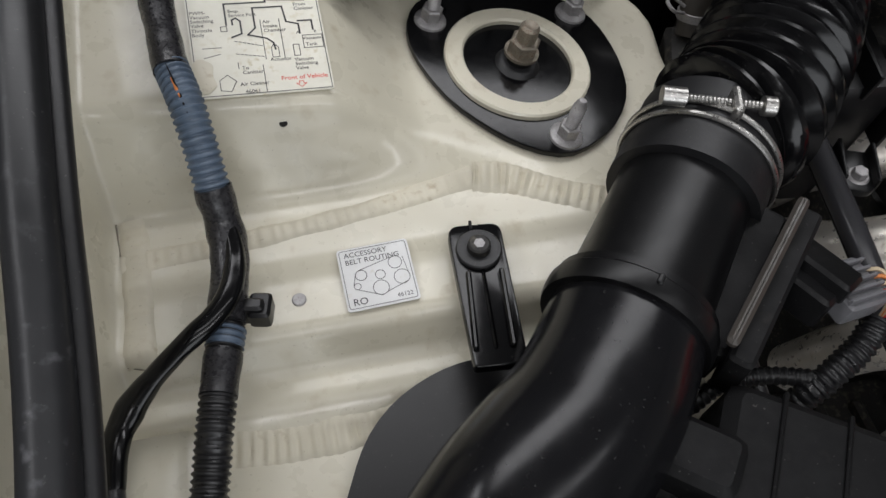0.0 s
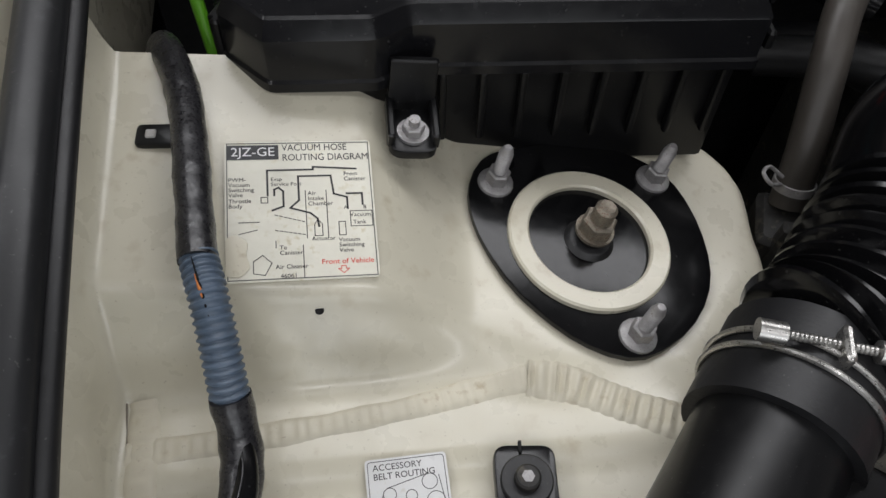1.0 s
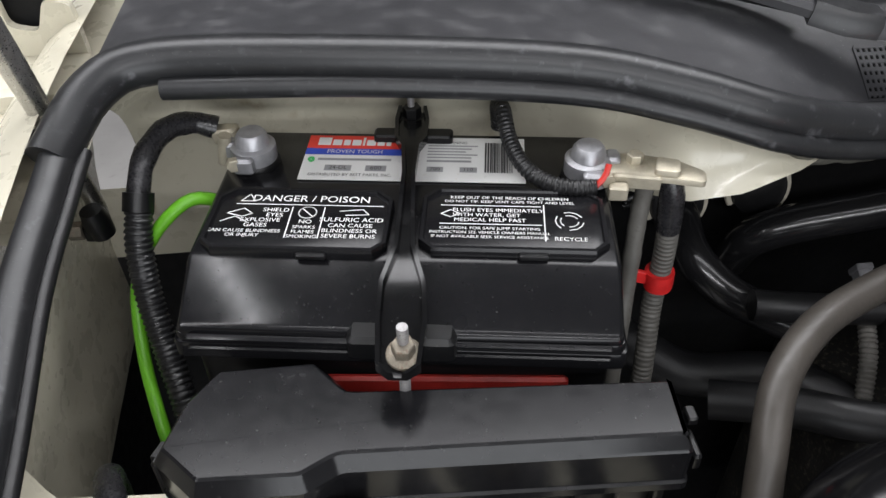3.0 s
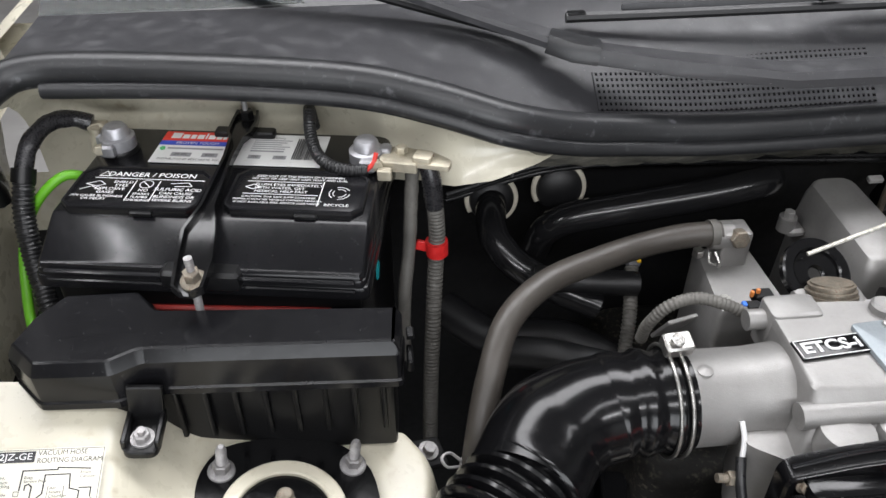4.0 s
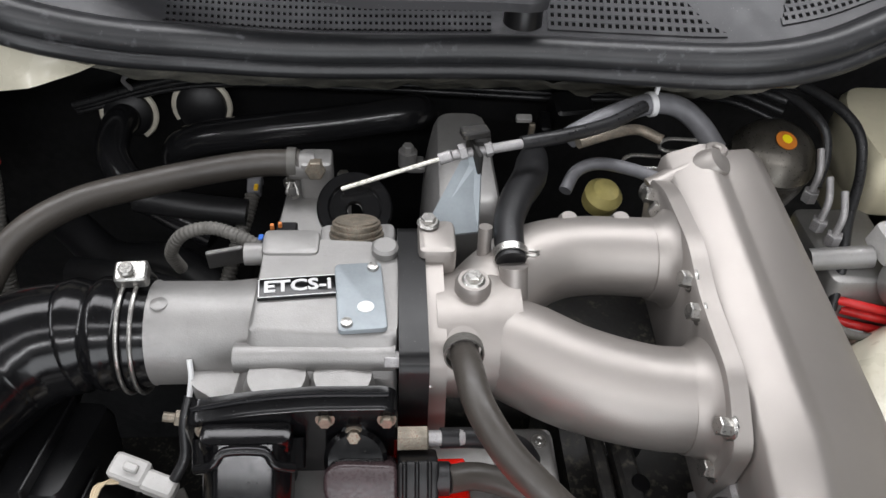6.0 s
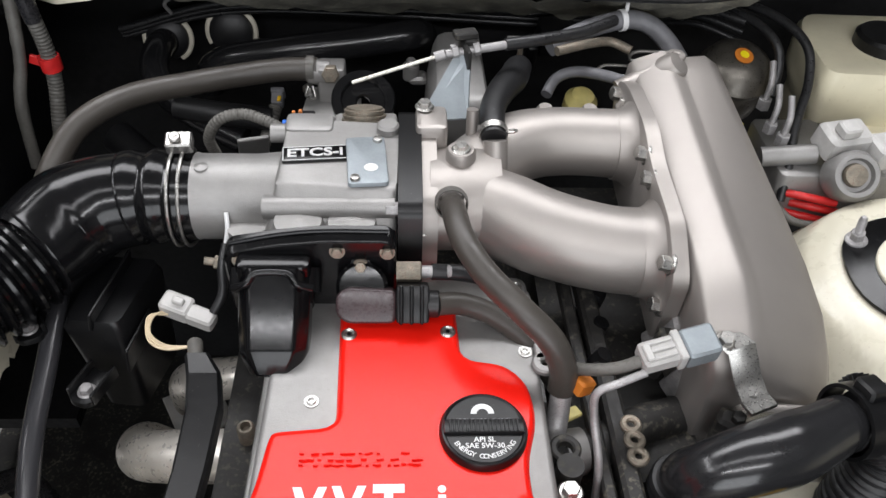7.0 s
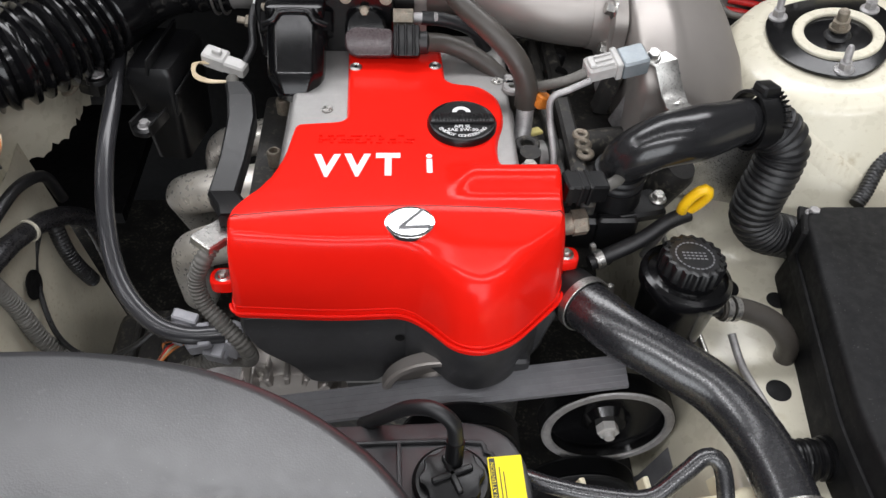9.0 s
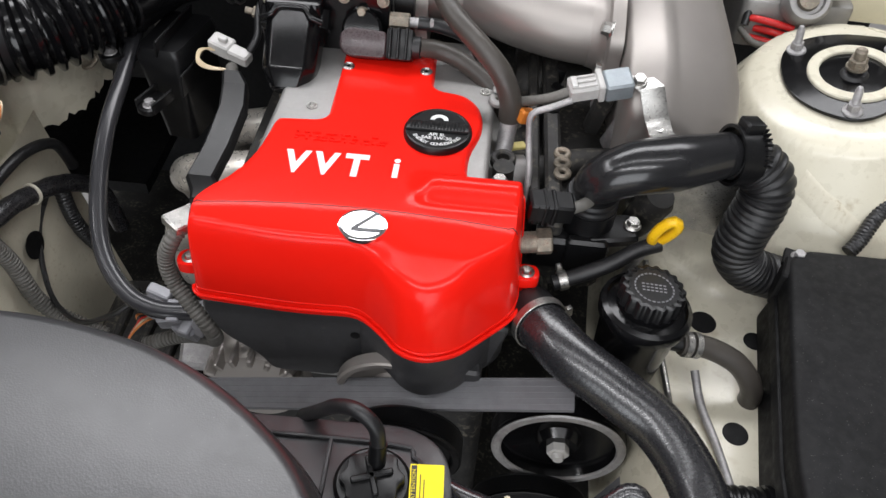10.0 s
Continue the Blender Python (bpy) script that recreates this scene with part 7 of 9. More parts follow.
psh = thing("steering_hose", "grey-black rubber return hose curving down from the reservoir", "hose", (0.36, 0.09, 0.72))
part("hose", tube([(0.298, 0.100, 0.775), (0.325, 0.103, 0.769), (0.355, 0.097, 0.757), (0.374, 0.088, 0.733), (0.377, 0.088, 0.70), (0.366, 0.082, 0.665), (0.352, 0.07, 0.63)], 0.0105, 18, 0.006), GREYHOSE, psh)
for d in (0.304, 0.312):
    part("band", ring(0.0106, 0.0122, -0.003, 0.003, 24, spin((1, 0.1, -0.2), (d, 0.1005, 0.774)), 0.0004), STEEL, psh, "steel hose band")
dip = thing("dipstick", "yellow plastic dipstick handle loop", "dipstick", (0.272, 0.17, 0.84))
part("loop", tube([(0.266, 0.170, 0.830), (0.2625, 0.166, 0.842), (0.267, 0.164, 0.858), (0.2755, 0.1625, 0.868), (0.281, 0.164, 0.860), (0.277, 0.168, 0.844), (0.268, 0.171, 0.830)], 0.0050, 12, 0.004), YELLOW, dip)
part("tube", tube([(0.267, 0.1705, 0.832), (0.264, 0.180, 0.81), (0.255, 0.2, 0.74)], 0.0042, 10, 0.01), GREYSTEEL, dip, "steel guide tube")
vh = thing("bypass_hose", "braided grey-black hose with a steel clip beside the reservoir", "hose", (0.23, 0.15, 0.81))
part("hose", tube([(0.178, 0.138, 0.797), (0.200, 0.145, 0.803), (0.228, 0.152, 0.815), (0.252, 0.163, 0.826), (0.272, 0.170, 0.830)], 0.0075, 14, 0.006), RUBBER, vh)
part("steel_end", tube([(0.248, 0.161, 0.826), (0.272, 0.170, 0.832)], 0.0042, 12, 0.005), STEEL, vh)
spring_clip((0.187, 0.1405, 0.7995), (1, 0.3, 0.2), 0.0078, STEEL, vh)
vct = thing("oil_control_valve", "brass-coloured hex valve end beside the engine cover", "valve", (0.162, 0.153, 0.83))
part("hex", join(hexa(0.0125, 0.014, spin((1, 0.1, 0.1), (0.158, 0.153, 0.835))), lathe([(0.0001, 0), (0.010, 0), (0.010, 0.02), (0.0001, 0.02)], 20, spin((1, 0.1, 0.1), (0.140, 0.151, 0.833)))), RUSTY, vct)
plug = thing("valve_connector", "black ribbed electrical connector at the end of the engine cover", "connector", (0.165, 0.165, 0.87))
part("body", join(brick(0.040, 0.024, 0.020, 0.002, pose(0.166, 0.166, 0.868, 0, 6, 8)), *[brick(0.004, 0.026, 0.022, 0.001, pose(0.152 + 0.008 * k, 0.165, 0.868, 0, 6, 8)) for k in range(3)]), PLASTIC, plug)
part("lead", tube([(0.185, 0.168, 0.866), (0.195, 0.172, 0.868), (0.202, 0.182, 0.865), (0.200, 0.20, 0.85)], 0.0055, 12, 0.005), CONDUIT_GREY, plug)

ths = thing("thermostat_housing", "black plastic thermostat housing with a taped outlet tube", "housing", (0.21, 0.19, 0.83))
part("body", join(lathe([(0.0001, 0), (0.027, 0), (0.0275, 0.03), (0.025, 0.045), (0.0245, 0.07), (0.0001, 0.07)], 30, pose(0.207, 0.199, 0.775)), brick(0.06, 0.03, 0.04, 0.004, pose(0.185, 0.185, 0.80)), brick(0.05, 0.035, 0.012, 0.003, pose(0.228, 0.190, 0.820, 0, 0, 12))), PLASTIC, ths)
part("bolt", moved(join(hexa(0.0060, 0.006), ring(0.004, 0.0085, -0.001, 0.001, 18)), pose(0.249, 0.194, 0.828)), STEEL, ths)
part("flange", brick(0.040, 0.012, 0.05, 0.003, pose(0.207, 0.172, 0.80)), PLASTIC, ths)
idl = thing("breather_tube", "crinkled shiny black taped tube bridging to a corrugated hose", "tube", (0.27, 0.21, 0.88))
part("taped_tube", tube([(0.207, 0.200, 0.835), (0.207, 0.198, 0.866), (0.214, 0.191, 0.886), (0.236, 0.192, 0.899), (0.264, 0.199, 0.901), (0.294, 0.211, 0.900), (0.324, 0.226, 0.897)], [0.0225, 0.0205, 0.0225, 0.0250, 0.0255, 0.0225, 0.0205], 30, 0.004, rough=0.012), SHRINK, idl)
part("neck_ribs", tube([(0.207, 0.200, 0.832), (0.207, 0.199, 0.862)], 0.0250, 28, 0.003, pitch=0.008, depth=0.05), RUBBER, idl)
CORR = [(0.331, 0.229, 0.895), (0.350, 0.227, 0.889), (0.366, 0.222, 0.872), (0.366, 0.217, 0.845), (0.361, 0.214, 0.815), (0.363, 0.214, 0.785), (0.382, 0.216, 0.760), (0.412, 0.218, 0.748), (0.44, 0.214, 0.742)]
cor = thing("corrugated_air_hose", "black corrugated rubber air hose bending down beside the tower", "air hose", (0.38, 0.23, 0.8))
part("hose", tube(CORR, [0.0235, 0.0245, 0.0245, 0.0245, 0.0245, 0.0245, 0.0240, 0.0235, 0.0235], 30, 0.0016, pitch=0.0072, depth=0.085), RUBBER, cor)
tm = spin((1, 0.25, -0.1), (0.335, 0.229, 0.895))
part("strap", moved(ring(0.0255, 0.0285, -0.012, 0.010, 40, None, 0.001), tm), PLASTIC, cor, "wide black plastic strap")
for k in range(22):
    a = radians(-30 + 9 * k)
    part("strap_tooth", moved(brick(0.0055, 0.0014, 0.006, 0.0004, pose(0.0305 * math.cos(a), 0.0305 * math.sin(a), 0.009, 0, 0, math.degrees(a))), tm), PLASTIC, cor)
part("strap_lock", moved(brick(0.012, 0.020, 0.018, 0.002, pose(0.030, 0.0, 0.0)), tm @ pose(0, 0, 0, 0, 0, 80)), PLASTIC, cor)

# black box on the fender
rbx2 = thing("air_box", "large black plastic box on the fender with a flat lid", "air box", (0.5, 0.0, 0.68))
LB = rounded([(0.405, 0.198), (0.372, -0.02), (0.372, -0.40), (0.66, -0.40), (0.66, 0.212), (0.425, 0.214)], [0.01, 0.02, 0.02, 0.02, 0.01, 0.012], 4)[::1]
part("lid", slab(LB, 0.765, 0.799, 0.006, 3), DULL, rbx2)
part("lid_edge", slab(inset(LB, -0.003), 0.752, 0.768, 0.002), DULL, rbx2)
part("case", loft([[(x, y, 0.755) for x, y in inset(LB, 0.004)], [(x - 0.02 * (x < 0.45), y, 0.60) for x, y in inset(LB, 0.004)]]), DULL, rbx2)
part("corner_bracket", join(brick(0.026, 0.022, 0.006, 0.001, pose(0.418, 0.205, 0.790, 0, 0, -20)), brick(0.008, 0.03, 0.045, 0.002, pose(0.405, 0.190, 0.775, 0, 0, -20))), DULL, rbx2)
part("corner_bolt", moved(join(hexa(0.0055, 0.006), ring(0.004, 0.0078, -0.001, 0.001, 18)), pose(0.419, 0.206, 0.7945)), GREYSTEEL, rbx2)
wl = thing("fender_wiring", "black corrugated wiring lead lying on the inner fender", "wiring lead", (0.50, 0.24, 0.78))
part("conduit", tube([(0.474, 0.225, 0.788), (0.485, 0.236, 0.796), (0.505, 0.262, 0.815), (0.54, 0.300, 0.835)], 0.008, 12, 0.004, pitch=0.004, depth=0.12), CONDUIT, wl)
rp = thing("brake_pipe", "pale metal pipes along the inner fender rail", "pipe", (0.30, 0.1, 0.72))
part("pipe", tube([(0.285, 0.235, 0.735), (0.292, 0.17, 0.722), (0.300, 0.08, 0.716), (0.305, -0.02, 0.712), (0.30, -0.10, 0.70)], 0.0032, 10, 0.01), STEEL, rp)
part("second_pipe", tube([(0.322, 0.10, 0.735), (0.328, 0.07, 0.722), (0.340, 0.03, 0.716), (0.352, -0.03, 0.712)], 0.0040, 10, 0.01), GREYSTEEL, rp)
fit_ = thing("pipe_fitting", "ribbed black plastic fitting by the radiator end", "fitting", (0.39, -0.026, 0.71))
part("barrel", tube([(0.335, -0.028, 0.722), (0.372, -0.027, 0.722)], 0.019, 26, 0.003, pitch=0.0075, depth=0.10), PLASTIC, fit_)
part("sleeve", join(tube([(0.370, -0.027, 0.722), (0.432, -0.025, 0.722)], 0.0205, 28, 0.01), brick(0.006, 0.012, 0.004, 0.001, pose(0.395, -0.030, 0.7425)), brick(0.006, 0.012, 0.004, 0.001, pose(0.415, -0.030, 0.7425))), PLASTIC, fit_)

# radiator
radr = thing("radiator_cover", "black plastic radiator top cover with raised ribs", "radiator cover", (0.02, -0.06, 0.75))
RC = rounded([(-0.20, -0.012), (0.062, -0.006), (0.092, -0.020), (0.105, -0.05), (0.108, -0.32), (-0.20, -0.32)], [0.004, 0.02, 0.02, 0.02, 0.004, 0.004], 4)[::-1]
part("panel", slab(RC, 0.70, 0.762, 0.004, 2), COVERPLASTIC, radr)
part("ridge", join(tube([(-0.16, -0.030, 0.7635), (0.045, -0.026, 0.7635), (0.070, -0.036, 0.7635), (0.080, -0.060, 0.7635), (0.082, -0.20, 0.7635)], 0.0022, 8, 0.01), tube([(0.0, -0.026, 0.7635), (0.002, -0.14, 0.7635)], 0.0018, 8, 0.02)), COVERPLASTIC, radr)
rc_ = part("filler_cap", lathe([(0.0001, 0.758), (0.031, 0.758), (0.031, 0.772), (0.028, 0.775), (0.0001, 0.775)], 36, pose(0.041, -0.066, 0)), PLASTIC, radr, "black plastic star-shaped filler cap")
star = [((0.0255 if k % 4 < 2 else 0.0225) * math.cos(2 * math.pi * k / 32), (0.0255 if k % 4 < 2 else 0.0225) * math.sin(2 * math.pi * k / 32)) for k in range(32)]
part("grip", moved(slab(star, 0.772, 0.783, 0.002), pose(0.041, -0.066, 0)), PLASTIC, rc_)
for a in (20, 110):
    part("rib", moved(brick(0.034, 0.005, 0.005, 0.001), pose(0.041, -0.066, 0.7845, 0, 0, a)), PLASTIC, rc_)
oh = thing("overflow_hose", "thin black rubber overflow hose arching from the radiator cap", "hose", (0.02, -0.03, 0.8))
part("hose", tube([(-0.030, -0.004, 0.755), (-0.010, -0.014, 0.784), (0.008, -0.026, 0.815), (0.026, -0.036, 0.829), (0.040, -0.043, 0.822), (0.0435, -0.047, 0.806), (0.043, -0.052, 0.787)], 0.0062, 14, 0.004), RUBBER, oh)
part("cuff", tube([(0.0437, -0.0475, 0.802), (0.0428, -0.0545, 0.782)], 0.0072, 14, 0.004), PLASTIC, oh)
yt = thing("caution_tag", "yellow caution sticker with small black print on the radiator cover", "sticker", (0.085, -0.07, 0.77))
YM = plane_of((0.073, -0.100, 0.7665), (0.100, -0.098, 0.7665), (0.0725, -0.050, 0.7785))
part("sheet", moved(slab(rounded(rect(0.027, 0.052, 0.0135, 0.026), 0.001), -0.001, 0.0), YM), TAG, yt)
part("header", bars([(0.001, 0.001, 0.0055, 0.051)], YM @ pose(0, 0, 0.0003)), INK, yt, "black header strip")
part("header_text", letters("CAUTION ATTENTION", 0.0042, YM @ pose(0.0032, 0.026, 0.0006, 0, 0, 90)), TAG, yt)
part("print", bars([(0.008 + 0.003 * k, 0.006, 0.0088 + 0.003 * k, 0.044 - 0.004 * (k % 3)) for k in range(2)], YM @ pose(0, 0, 0.0003)), INK, yt)
tk = thing("radiator_tank", "cream translucent plastic tank edge in front of the pulleys", "tank", (0.22, -0.09, 0.72))
part("tank", slab(rounded([(0.115, -0.064), (0.118, -0.20), (0.335, -0.20), (0.333, -0.062), (0.285, -0.056), (0.275, -0.062), (0.2, -0.070)], 0.006, 3), 0.66, 0.738, 0.006, 3), TANK, tk)
for x in (0.152, 0.205, 0.265):
    part("rib", brick(0.005, 0.030, 0.020, 0.001, pose(x, -0.062, 0.730, 15, 0, 10)), TANK, tk)
th = thing("coolant_hose", "thin glossy black hose lying along the radiator", "hose", (0.19, -0.07, 0.76))
part("hose", tube([(0.095, -0.050, 0.752), (0.120, -0.063, 0.757), (0.155, -0.073, 0.759), (0.195, -0.078, 0.762), (0.222, -0.066, 0.776), (0.240, -0.056, 0.785), (0.252, -0.060, 0.782), (0.256, -0.078, 0.766), (0.256, -0.10, 0.74)], 0.0070, 16, 0.005), HOSE, th)
part("clip", brick(0.012, 0.020, 0.018, 0.002, pose(0.190, -0.082, 0.752)), TANK, th, "cream plastic hose clip")

# broad grained intake cover in front
sn = thing("intake_snorkel", "broad grained dark grey plastic air intake cover before the engine", "intake cover", (-0.28, -0.16, 0.75))
NP = [(-0.47, 0.0), (-0.34, 0.018), (-0.25, 0.019), (-0.20, 0.014), (-0.14, 0.001), (-0.092, -0.018), (-0.044, -0.047), (-0.005, -0.080), (0.020, -0.114), (0.045, -0.17), (0.05, -0.34), (-0.47, -0.34)]
npr = rounded(NP, 0.05, 5)[::-1]
def dome(x, y, e):
    k = max(0.0, min(1.0, e / 0.014))
    return 0.800 + 0.050 * math.sin(math.pi / 2 * k) ** 0.85 + 0.014 * (1 - (1 - min(1.0, e / 0.20)) ** 2) - 0.06 * max(0.0, -0.30 - x)
part("shell", moulded(npr, dome, lambda x, y: 0.775, 0.008, (0.002, 0.005, 0.009, 0.014, 0.020, 0.028)), GRAINED, sn, angle=70)
part("edge", tube([(x, y, 0.797) for x, y in npr[2:40]], 0.003, 8, 0.01), PLASTIC, sn)

# left of the engine
lh = thing("vacuum_hose", "long satin black rubber hose looping down beside the engine", "hose", (-0.28, 0.25, 0.8))
part("hose", tube([(-0.296, 0.412, 0.872), (-0.298, 0.392, 0.858), (-0.294, 0.33, 0.840), (-0.290, 0.262, 0.822), (-0.281, 0.200, 0.796), (-0.262, 0.145, 0.770), (-0.232, 0.112, 0.752), (-0.200, 0.100, 0.744), (-0.165, 0.102, 0.742), (-0.12, 0.11, 0.74)], 0.0088, 18, 0.006), DRAINTUBE, lh)
part("end_clip", join(ring(0.009, 0.0115, -0.004, 0.004, 24, spin((0, -1, 0.4), (-0.297, 0.400, 0.863))), brick(0.012, 0.006, 0.006, 0.001, pose(-0.311, 0.398, 0.864)), brick(0.012, 0.006, 0.006, 0.001, pose(-0.318, 0.386, 0.859))), PLASTIC, lh)
hb = thing("intake_resonator", "black plastic resonator box hanging under the intake hose with bolted lugs", "resonator", (-0.26, 0.38, 0.82))
part("box", loft([[(x, y, z) for x, y in rounded([(-0.285 + d, 0.350 + d), (-0.232 - d, 0.345 + d), (-0.215 - d, 0.425), (-0.275 + d, 0.43)], 0.008, 3)] for d, z in ((0.008, 0.74), (0.004, 0.80), (0.0, 0.855), (0.004, 0.864))]), PLASTIC, hb)
part("rib", join(brick(0.003, 0.080, 0.022, 0.001, pose(-0.250, 0.385, 0.868, 0, 12, -10)), brick(0.003, 0.05, 0.03, 0.001, pose(-0.228, 0.36, 0.83, 0, 8, -10))), PLASTIC, hb)
for x, y, z, a in ((-0.262, 0.3135, 0.818, -20), (-0.310, 0.350, 0.855, 25)):
    lug = part("lug", moved(join(slab(rounded([(-0.012, -0.014), (0.012, -0.014), (0.012, 0.022), (-0.012, 0.022)], [0.011, 0.011, 0.001, 0.001], 5), -0.003, 0.003, 0.001), brick(0.003, 0.034, 0.014, 0.001, pose(-0.011, 0.008, 0.004)), brick(0.003, 0.034, 0.014, 0.001, pose(0.011, 0.008, 0.004))), pose(x, y, z, 0, 0, a)), PLASTIC, hb)
    part("lug_bolt", moved(join(hexa(0.0052, 0.006), ring(0.004, 0.0082, -0.001, 0.0012, 18)), pose(x, y - 0.001, z + 0.003)), GREYSTEEL, lug)
bk = thing("harness_bracket", "flat black harness guide beside the cylinder head", "bracket", (-0.15, 0.22, 0.84))
KB = [(-0.160, 0.304, 0.868), (-0.152, 0.286, 0.866), (-0.149, 0.262, 0.858), (-0.152, 0.215, 0.848), (-0.156, 0.172, 0.845), (-0.144, 0.152, 0.848), (-0.142, 0.140, 0.848)]
part("guide", loft([[(x - w, y - 0.2 * w, z), (x - w, y - 0.2 * w, z + 0.012), (x - w + 0.002, y, z + 0.014), (x + w - 0.002, y, z + 0.014), (x + w, y + 0.2 * w, z + 0.012), (x + w, y + 0.2 * w, z)] for (x, y, z), w in zip(KB, (0.009, 0.0125, 0.013, 0.0125, 0.0125, 0.013, 0.012))]), PLASTIC, bk, angle=12)
part("foot", moved(brick(0.024, 0.034, 0.010, 0.0015), pose(-0.159, 0.130, 0.843, -10, 6, -38)), STEEL, bk, "bright steel foot")
gc = thing("engine_harness", "dusty grey corrugated conduit with connectors below the engine cover", "wiring harness", (-0.17, 0.1, 0.76))
part("conduit", tube([(-0.160, 0.120, 0.842), (-0.168, 0.112, 0.832), (-0.177, 0.110, 0.810), (-0.174, 0.104, 0.786), (-0.158, 0.093, 0.768), (-0.142, 0.084, 0.748), (-0.140, 0.088, 0.722), (-0.158, 0.10, 0.705), (-0.185, 0.105, 0.695), (-0.225, 0.10, 0.68)], 0.0080, 16, 0.004, pitch=0.0042, depth=0.14), CONDUIT_GREY, gc)
for x, y, z, a, mt in ((-0.206, 0.118, 0.732, 80, CONN_MID), (-0.170, 0.098, 0.722, -15, CONN_MID), (-0.186, 0.102, 0.732, 10, CONN_MID), (-0.150, 0.100, 0.735, 75, CONN_MID)):
    part("connector", moved(join(brick(0.026, 0.020, 0.020, 0.002), brick(0.012, 0.024, 0.010, 0.0015, pose(0.004, 0, 0.010)), brick(0.006, 0.010, 0.022, 0.001, pose(-0.012, 0, 0.0))), pose(x, y, z, 15, 0, a)), mt, gc)
for k, mt in enumerate((WIRE_O, WIRE_W, WIRE_R, INK, WIRE_O)):
    part("wire", tube([(-0.205 - 0.003 * k, 0.112, 0.715), (-0.213 - 0.002 * k, 0.100, 0.722 + 0.002 * k), (-0.226, 0.092 + 0.003 * k, 0.712), (-0.235, 0.088 + 0.003 * k, 0.698)], 0.0012, 6, 0.004), mt, gc)
part("thin_lead", tube([(-0.213, 0.136, 0.730), (-0.232, 0.128, 0.722), (-0.262, 0.118, 0.700), (-0.31, 0.125, 0.672), (-0.36, 0.165, 0.665), (-0.385, 0.22, 0.700), (-0.38, 0.262, 0.735)], 0.0030, 8, 0.008), CONDUIT, gc)
cn = thing("sensor_connector", "light grey connector with beige wires beside the throttle motor", "connector", (-0.18, 0.36, 0.86))
part("body", moved(join(brick(0.026, 0.018, 0.018, 0.002, pose(-0.010, 0, 0)), brick(0.024, 0.015, 0.014, 0.002, pose(0.013, -0.002, 0)), brick(0.010, 0.006, 0.006, 0.001, pose(-0.008, 0.0, 0.011))), pose(-0.180, 0.362, 0.866, 10, 10, -18)), CONNECTOR, cn)
for k in range(3):
    part("wire", tube([(-0.196, 0.364 - 0.003 * k, 0.866), (-0.206 - 0.002 * k, 0.352, 0.870), (-0.204, 0.332 - 0.003 * k, 0.872), (-0.188, 0.318 - 0.002 * k, 0.874), (-0.168, 0.318, 0.872)], 0.0011, 6, 0.004), WIRE_W, cn)
part("taped_tail", tube([(-0.166, 0.322, 0.872), (-0.162, 0.306, 0.874), (-0.158, 0.292, 0.874)], 0.0062, 12, 0.004, rough=0.1), CONDUIT_GREY, cn)
part("lead", tube([(-0.158, 0.358, 0.868), (-0.150, 0.368, 0.882), (-0.150, 0.382, 0.900), (-0.147, 0.396, 0.912)], 0.0040, 10, 0.004), CONDUIT, cn)
part("white_lead", tube([(-0.147, 0.394, 0.912), (-0.145, 0.402, 0.925), (-0.146, 0.41, 0.935)], 0.0020, 8, 0.004), WHITEINK, cn)
solid("sensor_nut", join(hexa(0.0060, 0.008, spin((-1, 0, 0.2), (-0.150, 0.388, 0.897))), lathe([(0.0001, 0), (0.0035, 0), (0.0035, 0.016), (0.0001, 0.016)], 12, spin((-1, 0, 0.2), (-0.150, 0.388, 0.897)))), RUSTY, "small brass nut on a stud beside the throttle motor", "nut")


def header_pipe(pts, r, label):
    t = thing("exhaust_pipe", label, "exhaust pipe", pts[0], group="exhaust header pipes")
    part("pipe", tube(pts, r, 28, 0.006), HEADER, t)
    part("flange_ring", ring(r * 0.9, r + 0.007, -0.004, 0.004, 30, spin((-1, 0, -0.1), pts[0])), STEEL, t)
    return t


header_pipe([(-0.116, 0.284, 0.770), (-0.160, 0.288, 0.758), (-0.205, 0.297, 0.744), (-0.236, 0.313, 0.722), (-0.248, 0.342, 0.69), (-0.250, 0.38, 0.62)], 0.0235, "bright steel exhaust header pipe, brown with heat at its bend")
header_pipe([(-0.118, 0.372, 0.765), (-0.155, 0.374, 0.757), (-0.190, 0.382, 0.742), (-0.212, 0.398, 0.715), (-0.224, 0.42, 0.66)], 0.0205, "rear steel exhaust header pipe in shadow")
header_pipe([(-0.118, 0.212, 0.760), (-0.160, 0.216, 0.750), (-0.205, 0.226, 0.728), (-0.228, 0.245, 0.69), (-0.238, 0.27, 0.60)], 0.0215, "front steel exhaust header pipe, stained")
# pale panel added in place of the bright floor seen through the wheel arch
wp = thing("lit_floor_patch", "pale panel standing in for lit floor seen low through the bay", "shield", (-0.26, 0.52, 0.5))
part("panel", moved(brick(0.07, 0.07, 0.004, 0.001), pose(-0.262, 0.515, 0.50, 15, 0, 30)), CONNECTOR, wp)
mnt = thing("engine_mount", "grimy dark ribbed engine mount casting low beside the engine", "engine mount", (-0.23, 0.14, 0.56))
part("casting", loft([[(x, y, z) for x, y in rounded([(-0.335 + d, 0.04 + d), (-0.14 - d, 0.04 + d), (-0.14 - d, 0.26 - d), (-0.335 + d, 0.26 - d)], 0.02, 3)] for d, z in ((0, 0.45), (0.004, 0.585), (0.012, 0.595))]), DIRTY, mnt)
for k in range(5):
    part("rib", brick(0.008, 0.16, 0.014, 0.002, pose(-0.30 + 0.034 * k, 0.15, 0.600)), DIRTY, mnt)
